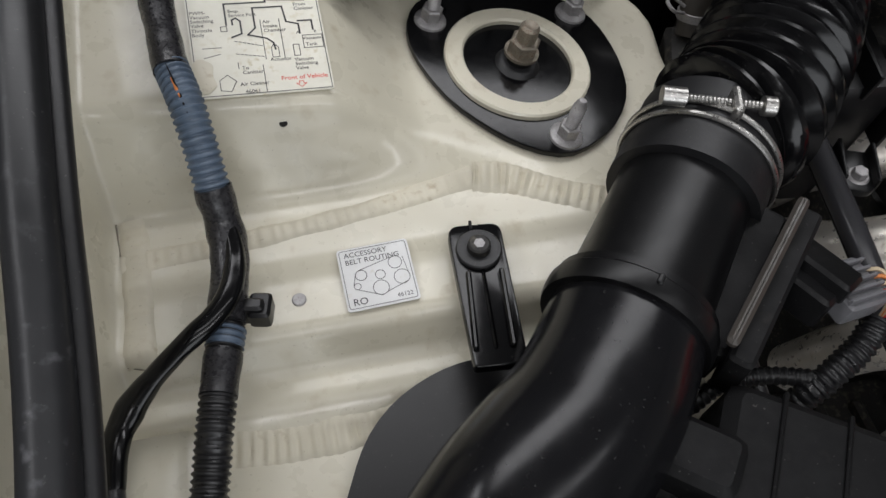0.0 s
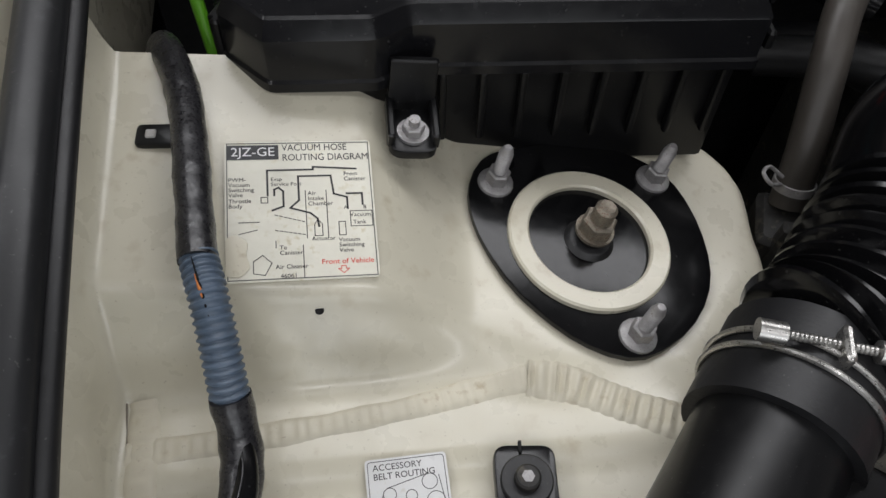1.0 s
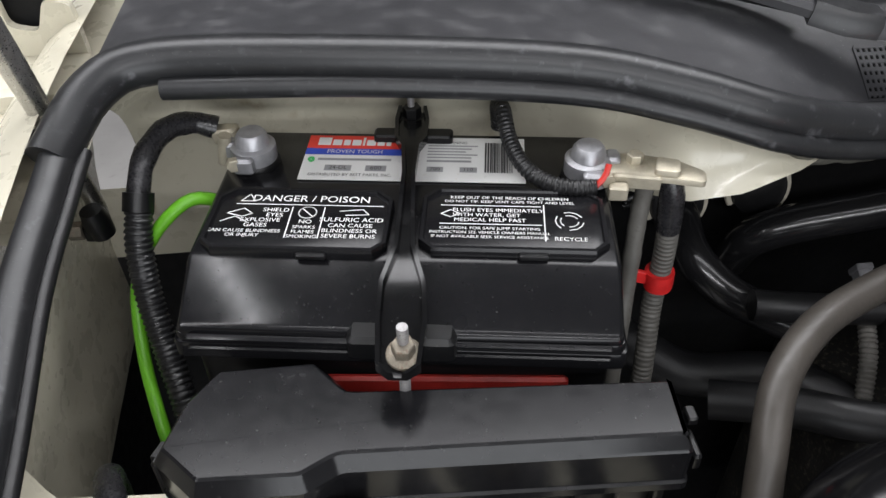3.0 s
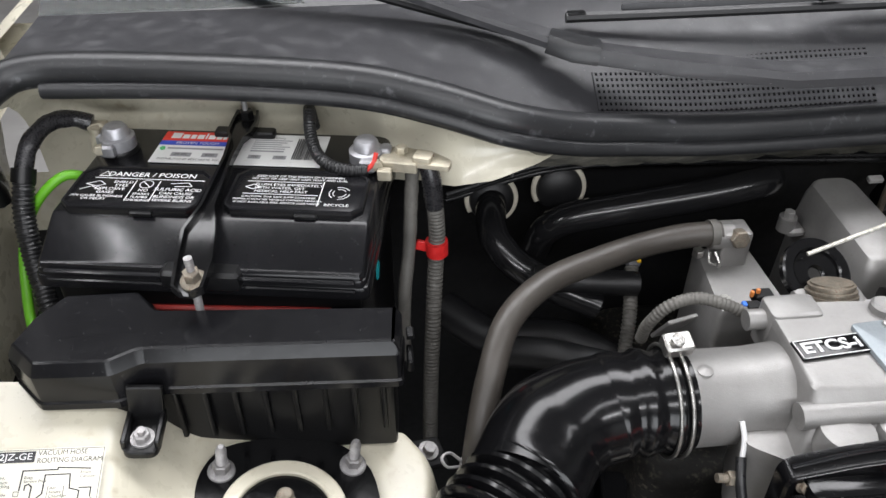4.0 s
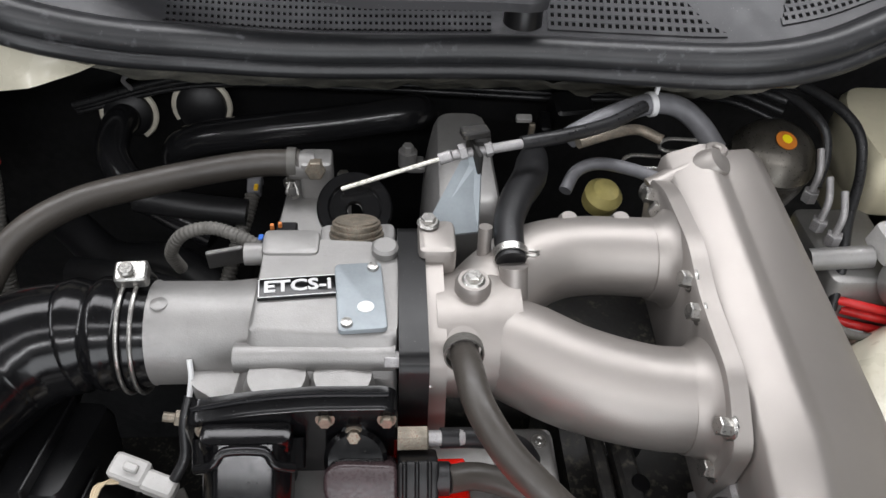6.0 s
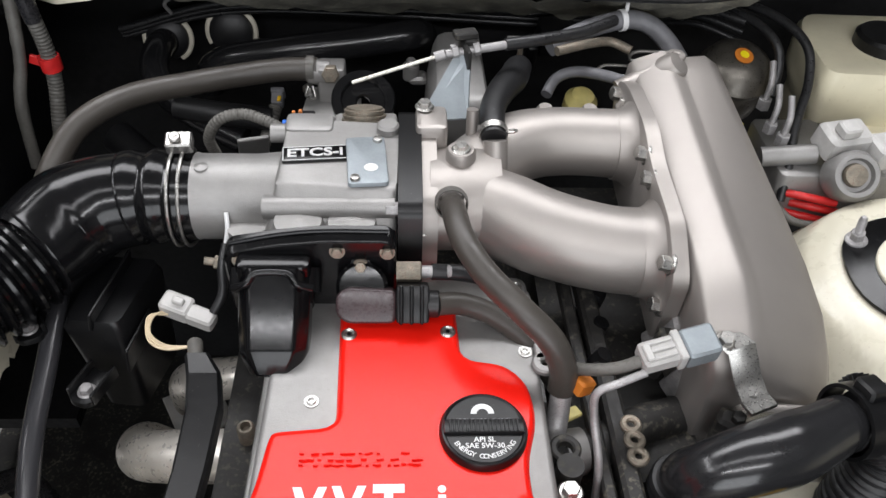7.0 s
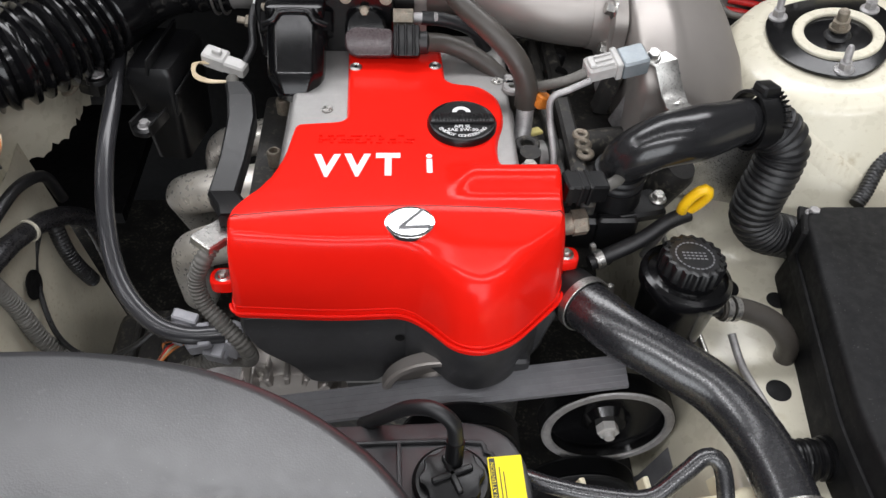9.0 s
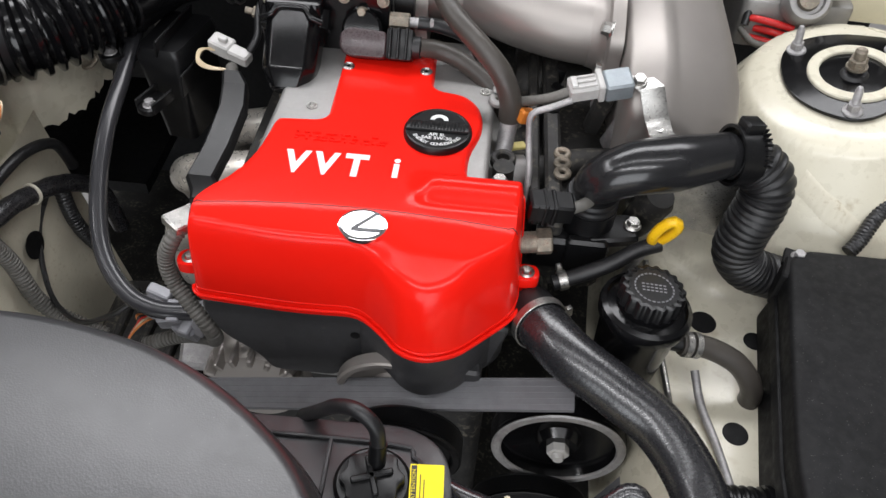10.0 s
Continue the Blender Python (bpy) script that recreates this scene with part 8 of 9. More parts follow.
part("bracket", brick(0.05, 0.09, 0.012, 0.003, pose(-0.185, 0.15, 0.635, 0, 18, 12)), GREYSTEEL, mnt)
# wiring on the dusty side wall
sw = thing("side_harness", "black taped harness and grey conduits on the dusty inner fender side", "wiring harness", (-0.37, 0.25, 0.7))
part("taped_loom", tube([(-0.385, 0.150, 0.775), (-0.378, 0.195, 0.768), (-0.368, 0.250, 0.745), (-0.362, 0.290, 0.712), (-0.358, 0.315, 0.675), (-0.36, 0.33, 0.60)], 0.0105, 14, 0.005, rough=0.08), TAPE, sw)
part("conduit", tube([(-0.385, 0.150, 0.762), (-0.380, 0.158, 0.715), (-0.368, 0.152, 0.668), (-0.345, 0.150, 0.640), (-0.30, 0.145, 0.62)], 0.0095, 14, 0.004, pitch=0.0045, depth=0.14), CONDUIT_GREY, sw)
part("hanging_conduit", tube([(-0.372, 0.268, 0.738), (-0.370, 0.262, 0.70), (-0.366, 0.262, 0.665), (-0.362, 0.275, 0.62)], 0.0090, 14, 0.004, pitch=0.0045, depth=0.12), CONDUIT, sw)
part("cable_tie", ring(0.0106, 0.0122, -0.002, 0.002, 20, spin((0.2, 1, -0.3), (-0.3735, 0.222, 0.758)), 0.0004), FOAM, sw, "pale cable tie")
part("upper_lead", tube([(-0.392, 0.130, 0.800), (-0.385, 0.180, 0.800), (-0.378, 0.240, 0.798), (-0.372, 0.285, 0.775), (-0.37, 0.30, 0.73)], 0.0062, 12, 0.005), RUBBER, sw)
for y, z, r in ((0.20, 0.70, 0.016), (0.155, 0.60, 0.02)):
    part("access_hole", lathe([(0.0001, 0), (r, 0), (r, 0.001), (0.0001, 0.001)], 24, spin((1, 0, 0.1), (-0.381 + 0.0 * r, y, z))), DARK, sw)

# beside the plenum: sensor, fuel rail, hoses
ws = thing("pressure_sensor", "pale grey two-piece connector and sensor in front of the plenum", "sensor", (0.205, 0.27, 0.93))
WM = pose(0.192, 0.2655, 0.928, 12, -8, 12)
wplug = part("plug", moved(brick(0.030, 0.020, 0.016, 0.002, pose(-0.004, 0, 0)), WM), CONNECTOR, ws)
part("collar", moved(brick(0.006, 0.024, 0.020, 0.001, pose(0.010, 0, 0)), WM), CONNECTOR, wplug)
part("latch", moved(brick(0.006, 0.014, 0.022, 0.001, pose(-0.014, 0, 0)), WM), CONNECTOR, wplug)
for k in range(3):
    part("rib", moved(brick(0.020, 0.002, 0.002, 0.0004, pose(-0.004, -0.006 + 0.006 * k, 0.0088)), WM), CONNECTOR, wplug)
part("sensor_body", moved(brick(0.026, 0.024, 0.020, 0.002), pose(0.218, 0.271, 0.930, 12, -8, 12)), BLUEPLATE, ws, "blue-grey sensor block")
part("bracket", join(brick(0.030, 0.014, 0.004, 0.001, pose(0.238, 0.276, 0.930, 10, 10, 0)), loft([[(x - 0.011, y - 0.004, z), (x + 0.011, y + 0.004, z + 0.001), (x + 0.011, y + 0.003, z - 0.0015), (x - 0.011, y - 0.005, z - 0.0025)] for x, y, z in ((0.240, 0.276, 0.934), (0.250, 0.268, 0.931), (0.258, 0.256, 0.908), (0.264, 0.248, 0.896), (0.270, 0.240, 0.893))])), STEEL, ws, "plated steel bracket")
for x, y, z in ((0.237, 0.272, 0.934), (0.262, 0.254, 0.893)):
    part("bolt", moved(join(hexa(0.0058, 0.007), ring(0.004, 0.008, -0.001, 0.001, 16)), pose(x, y, z, 15, 0, 0)), STEEL, ws)
part("lead", tube([(0.176, 0.262, 0.924), (0.160, 0.262, 0.915), (0.142, 0.268, 0.905), (0.128, 0.280, 0.893)], 0.0048, 12, 0.005), CONDUIT_GREY, ws)
part("metal_pipe", tube([(0.178, 0.254, 0.920), (0.158, 0.250, 0.912), (0.143, 0.247, 0.905), (0.143, 0.240, 0.885), (0.146, 0.215, 0.862), (0.146, 0.20, 0.83)], 0.0032, 10, 0.005), GREYSTEEL, ws, "thin grey metal pipe")
fr = thing("fuel_rail", "grimy metal fuel rail below the intake runners", "fuel rail", (0.17, 0.28, 0.85))
part("rail", brick(0.016, 0.26, 0.018, 0.003, pose(0.168, 0.290, 0.852, 4, 0, 2)), DIRTY, fr)
part("inner_rail", brick(0.010, 0.24, 0.014, 0.002, pose(0.150, 0.290, 0.852, 4, 0, 2)), DIRTY, fr)
for y in (0.222, 0.236, 0.250):
    part("gold_lug", join(ring(0.003, 0.0085, 0, 0.004, 20, pose(0.178, y, 0.858))), RUSTY, fr, "tarnished ringed lug")
part("crossover", tube([(0.118, 0.238, 0.838), (0.150, 0.243, 0.836), (0.20, 0.270, 0.83), (0.26, 0.29, 0.82)], 0.0165, 22, 0.008), DIRTY, fr, "dark grey coolant pipe")
part("collar", tube([(0.125, 0.238, 0.838), (0.142, 0.241, 0.837)], 0.0185, 22, 0.005), CAST, fr)
part("orange_clip", brick(0.016, 0.012, 0.014, 0.002, pose(0.1385, 0.266, 0.888, 0, 20, 30)), ORANGE, fr, "faded orange clip")
part("green_clip", brick(0.020, 0.010, 0.004, 0.001, pose(0.134, 0.266, 0.850, 0, 10, 30)), OLDYELLOW, fr)
for k in range(3):
    part("injector", join(lathe([(0.0001, 0), (0.008, 0), (0.009, 0.02), (0.007, 0.032), (0.0001, 0.032)], 18, pose(0.158 + 0.004 * k, 0.315 + 0.035 * k, 0.835, 0, 20, 0))), PLASTIC, fr)
inj = thing("lower_intake", "dark intake casting and brackets below the plenum", "intake casting", (0.22, 0.30, 0.80))
part("casting", loft([[(x, y, z) for x, y in rounded([(0.13, 0.22), (0.24, 0.22), (0.25, 0.58), (0.13, 0.58)], 0.02, 3)] for z in (0.70, 0.80, 0.825)]), DIRTY, inj)
for k, (x, y, z) in enumerate(((0.214, 0.315, 0.865), (0.235, 0.30, 0.85), (0.252, 0.245, 0.855), (0.225, 0.335, 0.868))):
    part("stay", moved(join(brick(0.016, 0.02, 0.05, 0.003), hexa(0.0055, 0.006, pose(0, -0.004, 0.025))), pose(x, y, z, 20 * (k % 2), 12 - 10 * k, 30 * k)), GREYSTEEL if k % 2 else DIRTY, inj)
part("canister", lathe([(0.0001, 0), (0.016, 0), (0.018, 0.05), (0.014, 0.06), (0.0001, 0.06)], 22, spin((0.2, -0.3, 1), (0.262, 0.235, 0.79))), DIRTY, inj)
bh = thing("breather_hose", "brown-grey rubber breather hose from the manifold to the head", "hose", (0.08, 0.3, 0.93))
part("hose", tube([(0.040, 0.400, 0.958), (0.041, 0.376, 0.968), (0.046, 0.345, 0.968), (0.062, 0.315, 0.960), (0.086, 0.292, 0.948), (0.110, 0.278, 0.928), (0.122, 0.272, 0.902), (0.124, 0.270, 0.880)], [0.0098, 0.0100, 0.0100, 0.0102, 0.0102, 0.0104, 0.0108, 0.0112], 20, 0.006), GREYHOSE, bh)
part("clip", ring(0.0122, 0.0136, -0.004, 0.004, 24, spin((0, -1, 0.3), (0.040, 0.392, 0.962)), 0.0004), CONDUIT_GREY, bh)
part("lower_pipe", tube([(0.124, 0.270, 0.884), (0.122, 0.258, 0.862), (0.118, 0.240, 0.845)], 0.0085, 16, 0.005), GREYSTEEL, bh)
lugp = thing("lifting_eye", "small grey lifting eye and stay beside the oil cap", "lifting eye", (0.12, 0.275, 0.885))
part("eye", join(ring(0.003, 0.0105, 0, 0.005, 22, pose(0.112, 0.287, 0.886)), brick(0.014, 0.016, 0.005, 0.001, pose(0.112, 0.298, 0.8885))), CAST, lugp)
part("knuckle", join(ring(0.006, 0.012, 0, 0.008, 20, pose(0.121, 0.222, 0.865)), lathe([(0.0001, 0), (0.010, 0), (0.010, 0.05), (0.0001, 0.05)], 18, pose(0.122, 0.206, 0.825))), DIRTY, lugp)
part("bolt", moved(join(hexa(0.0065, 0.007), ring(0.004, 0.0095, -0.001, 0.0015, 18)), pose(0.119, 0.186, 0.872)), STEEL, lugp)

# ---------------------------------------------------------------- cowl grilles and wipers
def grille(name, edge, pitch, bar, label, lift=0.0016):
    """A mesh of square holes in the cowl. edge(x) gives its two limits across the panel, over the range of x in edge.span."""
    x0, x1, lim = edge
    g = thing(name, label, "grille", cowl_place((x0 + x1) / 2, 0.2))
    # no real hollow: a black sheet on the panel paints the shade in the holes
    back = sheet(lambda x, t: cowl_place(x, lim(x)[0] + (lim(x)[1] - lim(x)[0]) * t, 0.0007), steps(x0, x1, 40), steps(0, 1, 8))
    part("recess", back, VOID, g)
    gs = []
    x = x0
    while x < x1:
        a, b = lim(x)
        if b - a > 0.01:
            gs.append(loft([[cowl_place(x - bar / 2, a + (b - a) * t, lift), cowl_place(x + bar / 2, a + (b - a) * t, lift), cowl_place(x + bar / 2, a + (b - a) * t, 0.0), cowl_place(x - bar / 2, a + (b - a) * t, 0.0)] for t in steps(0, 1, 5)]))
        x += pitch
    depth = 0.135
    v = 0.0
    while v < 1.0:
        run = []
        for x in steps(x0, x1, 60):
            a, b = lim(x)
            inside = a <= v <= b
            if inside:
                run.append(x)
        if len(run) > 1:
            h = bar / 2 / depth
            gs.append(loft([[cowl_place(q, v - h, lift), cowl_place(q, v + h, lift), cowl_place(q, v + h, 0.0), cowl_place(q, v - h, 0.0)] for q in run]))
        v += pitch / depth
    part("mesh", join(*gs), COWL, g)
    return g


grille("cowl_grille", (-0.197, 0.083, lambda x: (0.02, 0.26 + 0.10 * ease(-0.20, 0.0, x))), 0.0050, 0.0024, "long fine black plastic mesh grille in the cowl")
grille("cowl_grille", (0.135, 0.282, lambda x: (0.04, 0.62 - 0.56 * ease(0.20, 0.285, x))), 0.0062, 0.0028, "black plastic mesh grille with square holes in the cowl")
grille("cowl_grille", (0.330, 0.46, lambda x: (0.08, 0.10 + 0.40 * ease(0.325, 0.36, x))), 0.0062, 0.0028, "second square-hole mesh grille toward the cowl end")


def flat_bar(pts, ws, h, shift=(0, 0, 0)):
    c = [Vector(p) for p in pts]
    rings = []
    for i, p in enumerate(c):
        t = (c[min(i + 1, len(c) - 1)] - c[max(i - 1, 0)]).normalized()
        s = Vector((0, 0, 1)).cross(t).normalized()
        u = t.cross(s)
        w = ws[i]
        rings.append([tuple(p + s * a * w / 2 + u * b * h) for a, b in ((-1, 0), (-1, 0.6), (-0.7, 1), (0.7, 1), (1, 0.6), (1, 0))])
    return loft(rings)


wi = thing("wiper", "dull black wiper arm with its pivot nut resting on the cowl", "wiper", (0.1, 0.69, 1.05), group="wipers")
part("arm", flat_bar([(0.126, 0.688, 1.064), (0.120, 0.688, 1.065), (0.107, 0.688, 1.066), (0.085, 0.687, 1.067), (-0.03, 0.681, 1.069), (-0.13, 0.694, 1.078), (-0.205, 0.706, 1.086)], [0.012, 0.028, 0.038, 0.036, 0.034, 0.030, 0.024], 0.013), COWL, wi)
part("knuckle", flat_bar([(-0.200, 0.705, 1.085), (-0.222, 0.709, 1.089), (-0.245, 0.716, 1.094)], [0.026, 0.032, 0.024], 0.016), SEAL, wi)
part("link", flat_bar([(-0.238, 0.716, 1.097), (-0.315, 0.752, 1.112), (-0.42, 0.800, 1.135), (-0.52, 0.84, 1.155)], [0.026, 0.022, 0.016, 0.010], 0.009), COWL, wi)
part("blade", tube([(-0.235, 0.730, 1.092), (-0.32, 0.768, 1.104), (-0.45, 0.815, 1.128), (-0.55, 0.85, 1.15)], 0.0045, 8, 0.02), RUBBER, wi)
part("pivot_base", lathe([(0.0001, 0), (0.017, 0), (0.016, 0.022), (0.0135, 0.026), (0.0001, 0.026)], 26, pose(0.107, 0.688, 1.048)), PLASTIC, wi)
part("pivot_nut", join(lathe([(0.0001, 0), (0.0135, 0), (0.0135, 0.003), (0.0001, 0.003)], 24, pose(0.107, 0.688, 1.0775)), hexa(0.0098, 0.008, pose(0.107, 0.688, 1.0795)), lathe([(0.0001, 0.098), (0.0045, 0.098), (0.003, 0.102), (0.0001, 0.102)], 16, pose(0.107, 0.688, 0.989))), SEAL, wi)
wi2 = thing("wiper", "dull black wiper blade and arm lying along the windscreen foot", "wiper", (0.2, 0.77, 1.09), group="wipers")
part("blade", tube([(-0.215, 0.772, 1.098), (-0.10, 0.770, 1.099), (0.06, 0.766, 1.102), (0.20, 0.764, 1.104), (0.36, 0.762, 1.106)], 0.0050, 8, 0.02), RUBBER, wi2)
part("spine", flat_bar([(-0.16, 0.777, 1.102), (0.03, 0.771, 1.107), (0.18, 0.769, 1.109)], [0.004, 0.007, 0.006], 0.006), COWL, wi2)
part("hook", flat_bar([(0.030, 0.768, 1.108), (0.050, 0.774, 1.118), (0.085, 0.786, 1.121), (0.115, 0.789, 1.117)], [0.012, 0.017, 0.014, 0.010], 0.009), SEAL, wi2)
part("arm", flat_bar([(0.095, 0.787, 1.116), (0.18, 0.785, 1.114), (0.235, 0.776, 1.108), (0.36, 0.768, 1.105), (0.50, 0.760, 1.103)], [0.012, 0.016, 0.020, 0.022, 0.024], 0.007), COWL, wi2)
part("tip", brick(0.018, 0.009, 0.007, 0.001, pose(-0.205, 0.773, 1.100, 0, 0, 1)), PLASTIC, wi2)

# hinge corner and prop
hi = thing("hinge_bracket", "cream painted hood hinge bracket in the rear corner", "hinge", (-0.79, 0.8, 1.08))
part("bracket", loft([[(x, y, z) for x, z in rounded([(-0.835, 1.06), (-0.755, 1.055), (-0.757, 1.10), (-0.775, 1.105), (-0.785, 1.08), (-0.805, 1.085), (-0.81, 1.15), (-0.835, 1.15)], 0.006, 3)] for y in (0.795, 0.803)]), CREAM, hi)
part("foot", block(-0.84, -0.752, 0.735, 0.80, 1.045, 1.062, 0.008, 0.004), CREAM, hi)
part("rough_sealer", sheet(lambda x, y: (x, y, 1.047 + 0.006 * noise.noise(Vector((x * 120, y * 120, 0)))), steps(-0.815, -0.742, 24), steps(0.69, 0.737, 16)), CREAM_FLAT, hi, "lumpy cream sealer")
part("arm", tube([(-0.766, 0.80, 1.075), (-0.770, 0.80, 1.105), (-0.777, 0.80, 1.118)], 0.0042, 10, 0.005), CREAM, hi)
part("bolt", moved(join(hexa(0.0075, 0.008), ring(0.005, 0.0115, -0.001, 0.002, 20)), pose(-0.787, 0.655, 1.051)), CREAM, hi, "cream painted bolt")
solid("corner_plate", sheet(lambda x, y: (x, y, 1.040 + 0.08 * (y - 0.62)), steps(-0.88, -0.735, 8), steps(0.60, 0.90, 8)), CREAM, "cream painted rear corner of the fender", "body panel", kind="structure")
# solid dark block; its colour stands in for the shade of a hole
solid("corner_recess", brick(0.05, 0.012, 0.07, 0.006, pose(-0.79, 0.815, 1.10)), DARK, "dark block standing in for a shaded hole in the hinge corner", "recess", kind="structure")
rod = thing("hood_prop", "dark grey steel hood support rod with a ball end", "support rod", (-0.738, 0.67, 1.0))
part("rod", tube([(-0.7445, 0.690, 0.990), (-0.749, 0.697, 1.003), (-0.7505, 0.664, 1.12), (-0.753, 0.616, 1.289), (-0.756, 0.55, 1.52)], [0.006, 0.0082, 0.0082, 0.0082, 0.0082], 16, 0.02), STEEL, rod)
part("socket", join(lathe([(0.0001, 0), (0.0085, 0), (0.0095, 0.012), (0.0075, 0.022), (0.0001, 0.022)], 18, spin((-0.1, -0.1, 1), (-0.737, 0.667, 0.990))), brick(0.016, 0.014, 0.014, 0.002, pose(-0.740, 0.667, 0.994))), PLASTIC, rod)
part("ball_stud", join(hexa(0.0065, 0.010, spin((-1, 0, 0), (-0.748, 0.664, 0.996)))), RUSTY, rod, "brassy hex stud")
part("fixing_clip", slab(rounded(rect(0.05, 0.022, -0.772, 0.690), 0.008, 4), 1.050, 1.056, 0.002), PLASTIC, rod)

# ---------------------------------------------------------------- rear of the engine bay
hl = thing("heater_hose", "long brown-grey rubber heater hose with a steel clip", "hose", (-0.2, 0.57, 0.9))
part("hose", tube([(-0.338, 0.440, 0.845), (-0.332, 0.458, 0.880), (-0.320, 0.490, 0.912), (-0.300, 0.530, 0.936), (-0.262, 0.566, 0.944), (-0.210, 0.596, 0.941), (-0.160, 0.616, 0.940), (-0.120, 0.622, 0.943), (-0.086, 0.622, 0.944)], 0.0118, 20, 0.006), GREYHOSE, hl)
part("clip_ring", ring(0.0120, 0.0134, -0.004, 0.004, 24, spin((1, 0, 0), (-0.093, 0.622, 0.944)), 0.0004), CONDUIT_GREY, hl)
part("clip_ears", join(tube([(-0.096, 0.612, 0.930), (-0.098, 0.604, 0.924), (-0.094, 0.598, 0.926)], 0.0014, 6, 0.003), tube([(-0.091, 0.612, 0.930), (-0.088, 0.604, 0.922), (-0.092, 0.597, 0.924)], 0.0014, 6, 0.003)), STEEL, hl)
part("lower_clip", join(ring(0.0120, 0.0134, -0.003, 0.003, 24, spin((0.1, 0.3, 1), (-0.336, 0.446, 0.858)), 0.0004), tube([(-0.350, 0.440, 0.866), (-0.360, 0.436, 0.872), (-0.364, 0.442, 0.876), (-0.357, 0.448, 0.874), (-0.348, 0.444, 0.868)], 0.0013, 6, 0.003)), GREYSTEEL, hl)
hv = thing("heater_valve", "grimy heater valve body below the hose end", "valve", (-0.335, 0.43, 0.80))
part("body", join(brick(0.03, 0.045, 0.06, 0.004, pose(-0.345, 0.430, 0.815, 0, 0, -20)), brick(0.014, 0.010, 0.07, 0.002, pose(-0.352, 0.412, 0.825, 0, 6, -20))), DIRTY, hv)
part("bolt", moved(join(hexa(0.008, 0.008), ring(0.005, 0.011, -0.001, 0.002, 18)), pose(-0.360, 0.385, 0.815, 10, -20, 0)), RUSTY, hv)
bp = thing("heater_pipe", "fat glossy black heater hose along the firewall", "hose", (-0.1, 0.73, 0.9))
part("hose", tube([(-0.230, 0.745, 0.845), (-0.222, 0.738, 0.872), (-0.196, 0.732, 0.890), (-0.130, 0.727, 0.904), (-0.060, 0.727, 0.914), (0.000, 0.732, 0.922), (0.020, 0.745, 0.918), (0.026, 0.765, 0.90)], 0.0178, 22, 0.006), SOFTHOSE, bp)
bp2 = thing("heater_pipe", "glossy black heater hose bending down from the firewall grommet", "hose", (-0.27, 0.72, 0.88))
part("hose", tube([(-0.279, 0.772, 0.890), (-0.284, 0.745, 0.892), (-0.283, 0.715, 0.880), (-0.262, 0.690, 0.862), (-0.225, 0.672, 0.845), (-0.18, 0.655, 0.83)], 0.0165, 22, 0.006), SOFTHOSE, bp2)
for x, y, z, r in ((-0.279, 0.780, 0.889, 0.027), (-0.203, 0.782, 0.898, 0.028)):
    gm = thing("firewall_grommet", "black rubber grommet with a pale plastic half ring in the firewall", "grommet", (x, y, z), group="firewall grommets")
    m = spin((0, -1, 0.25), (x, y, z))
    part("boot", moved(lathe([(0.0001, 0), (r, 0), (r * 0.9, 0.010), (r * 0.6, 0.016), (0.0001, 0.016)], 28), m), RUBBER, gm)
    for a0, a1 in ((-60, 60), (130, 210)):
        part("half_ring", moved(tube([(r * math.cos(radians(a)), r * math.sin(radians(a)), 0.004) for a in steps(a0, a1, 10)], 0.0035, 8, 0.01, flat=0.8), m), FOAM, gm, "off-white plastic half ring")
bt = thing("bulkhead_casting", "dark castings and ducts deep behind the engine", "casting", (-0.2, 0.62, 0.8))
for pts, r, mt in (([(-0.34, 0.70, 0.80), (-0.29, 0.66, 0.79), (-0.22, 0.64, 0.80), (-0.16, 0.60, 0.79)], 0.020, RUBBER), ([(-0.30, 0.60, 0.83), (-0.25, 0.58, 0.84), (-0.20, 0.56, 0.84), (-0.14, 0.55, 0.83)], 0.016, RUBBER), ([(-0.25, 0.66, 0.87), (-0.20, 0.652, 0.868), (-0.145, 0.65, 0.862)], 0.013, RUBBER)):
    part("duct", tube(pts, r, 18, 0.01), mt, bt)
part("gearbox_top", slab(rounded([(-0.16, 0.50), (0.16, 0.50), (0.16, 0.76), (-0.16, 0.76)], 0.04, 4), 0.40, 0.74, 0.02, 3), DIRTY, bt)
br_ = thing("throttle_conduit", "dusty grey corrugated conduit arching to the throttle body", "conduit", (-0.14, 0.52, 0.94))
part("conduit", tube([(-0.180, 0.535, 0.900), (-0.181, 0.524, 0.928), (-0.168, 0.521, 0.950), (-0.146, 0.521, 0.957), (-0.124, 0.515, 0.954), (-0.106, 0.508, 0.948)], 0.0054, 14, 0.003, pitch=0.0036, depth=0.12), CONDUIT_GREY, br_)
part("plug", join(brick(0.012, 0.010, 0.010, 0.001, pose(-0.100, 0.512, 0.950)), brick(0.016, 0.012, 0.010, 0.001, pose(-0.088, 0.523, 0.952))), PLASTIC, br_)
part("blue_bits", brick(0.004, 0.006, 0.006, 0.0008, pose(-0.107, 0.514, 0.952)), WIRE_B, br_)
part("orange_bits", join(brick(0.003, 0.003, 0.006, 0.0005, pose(-0.093, 0.523, 0.958)), brick(0.003, 0.003, 0.006, 0.0005, pose(-0.099, 0.521, 0.958))), WIRE_O, br_)
fp = thing("knock_lead", "grey conduit lead with a small connector beside the coolant housing", "lead", (-0.14, 0.67, 0.85))
part("conduit", tube([(-0.143, 0.676, 0.862), (-0.148, 0.655, 0.850), (-0.156, 0.625, 0.835), (-0.165, 0.60, 0.81)], 0.0075, 14, 0.004, pitch=0.0042, depth=0.14), CONDUIT_GREY, fp)
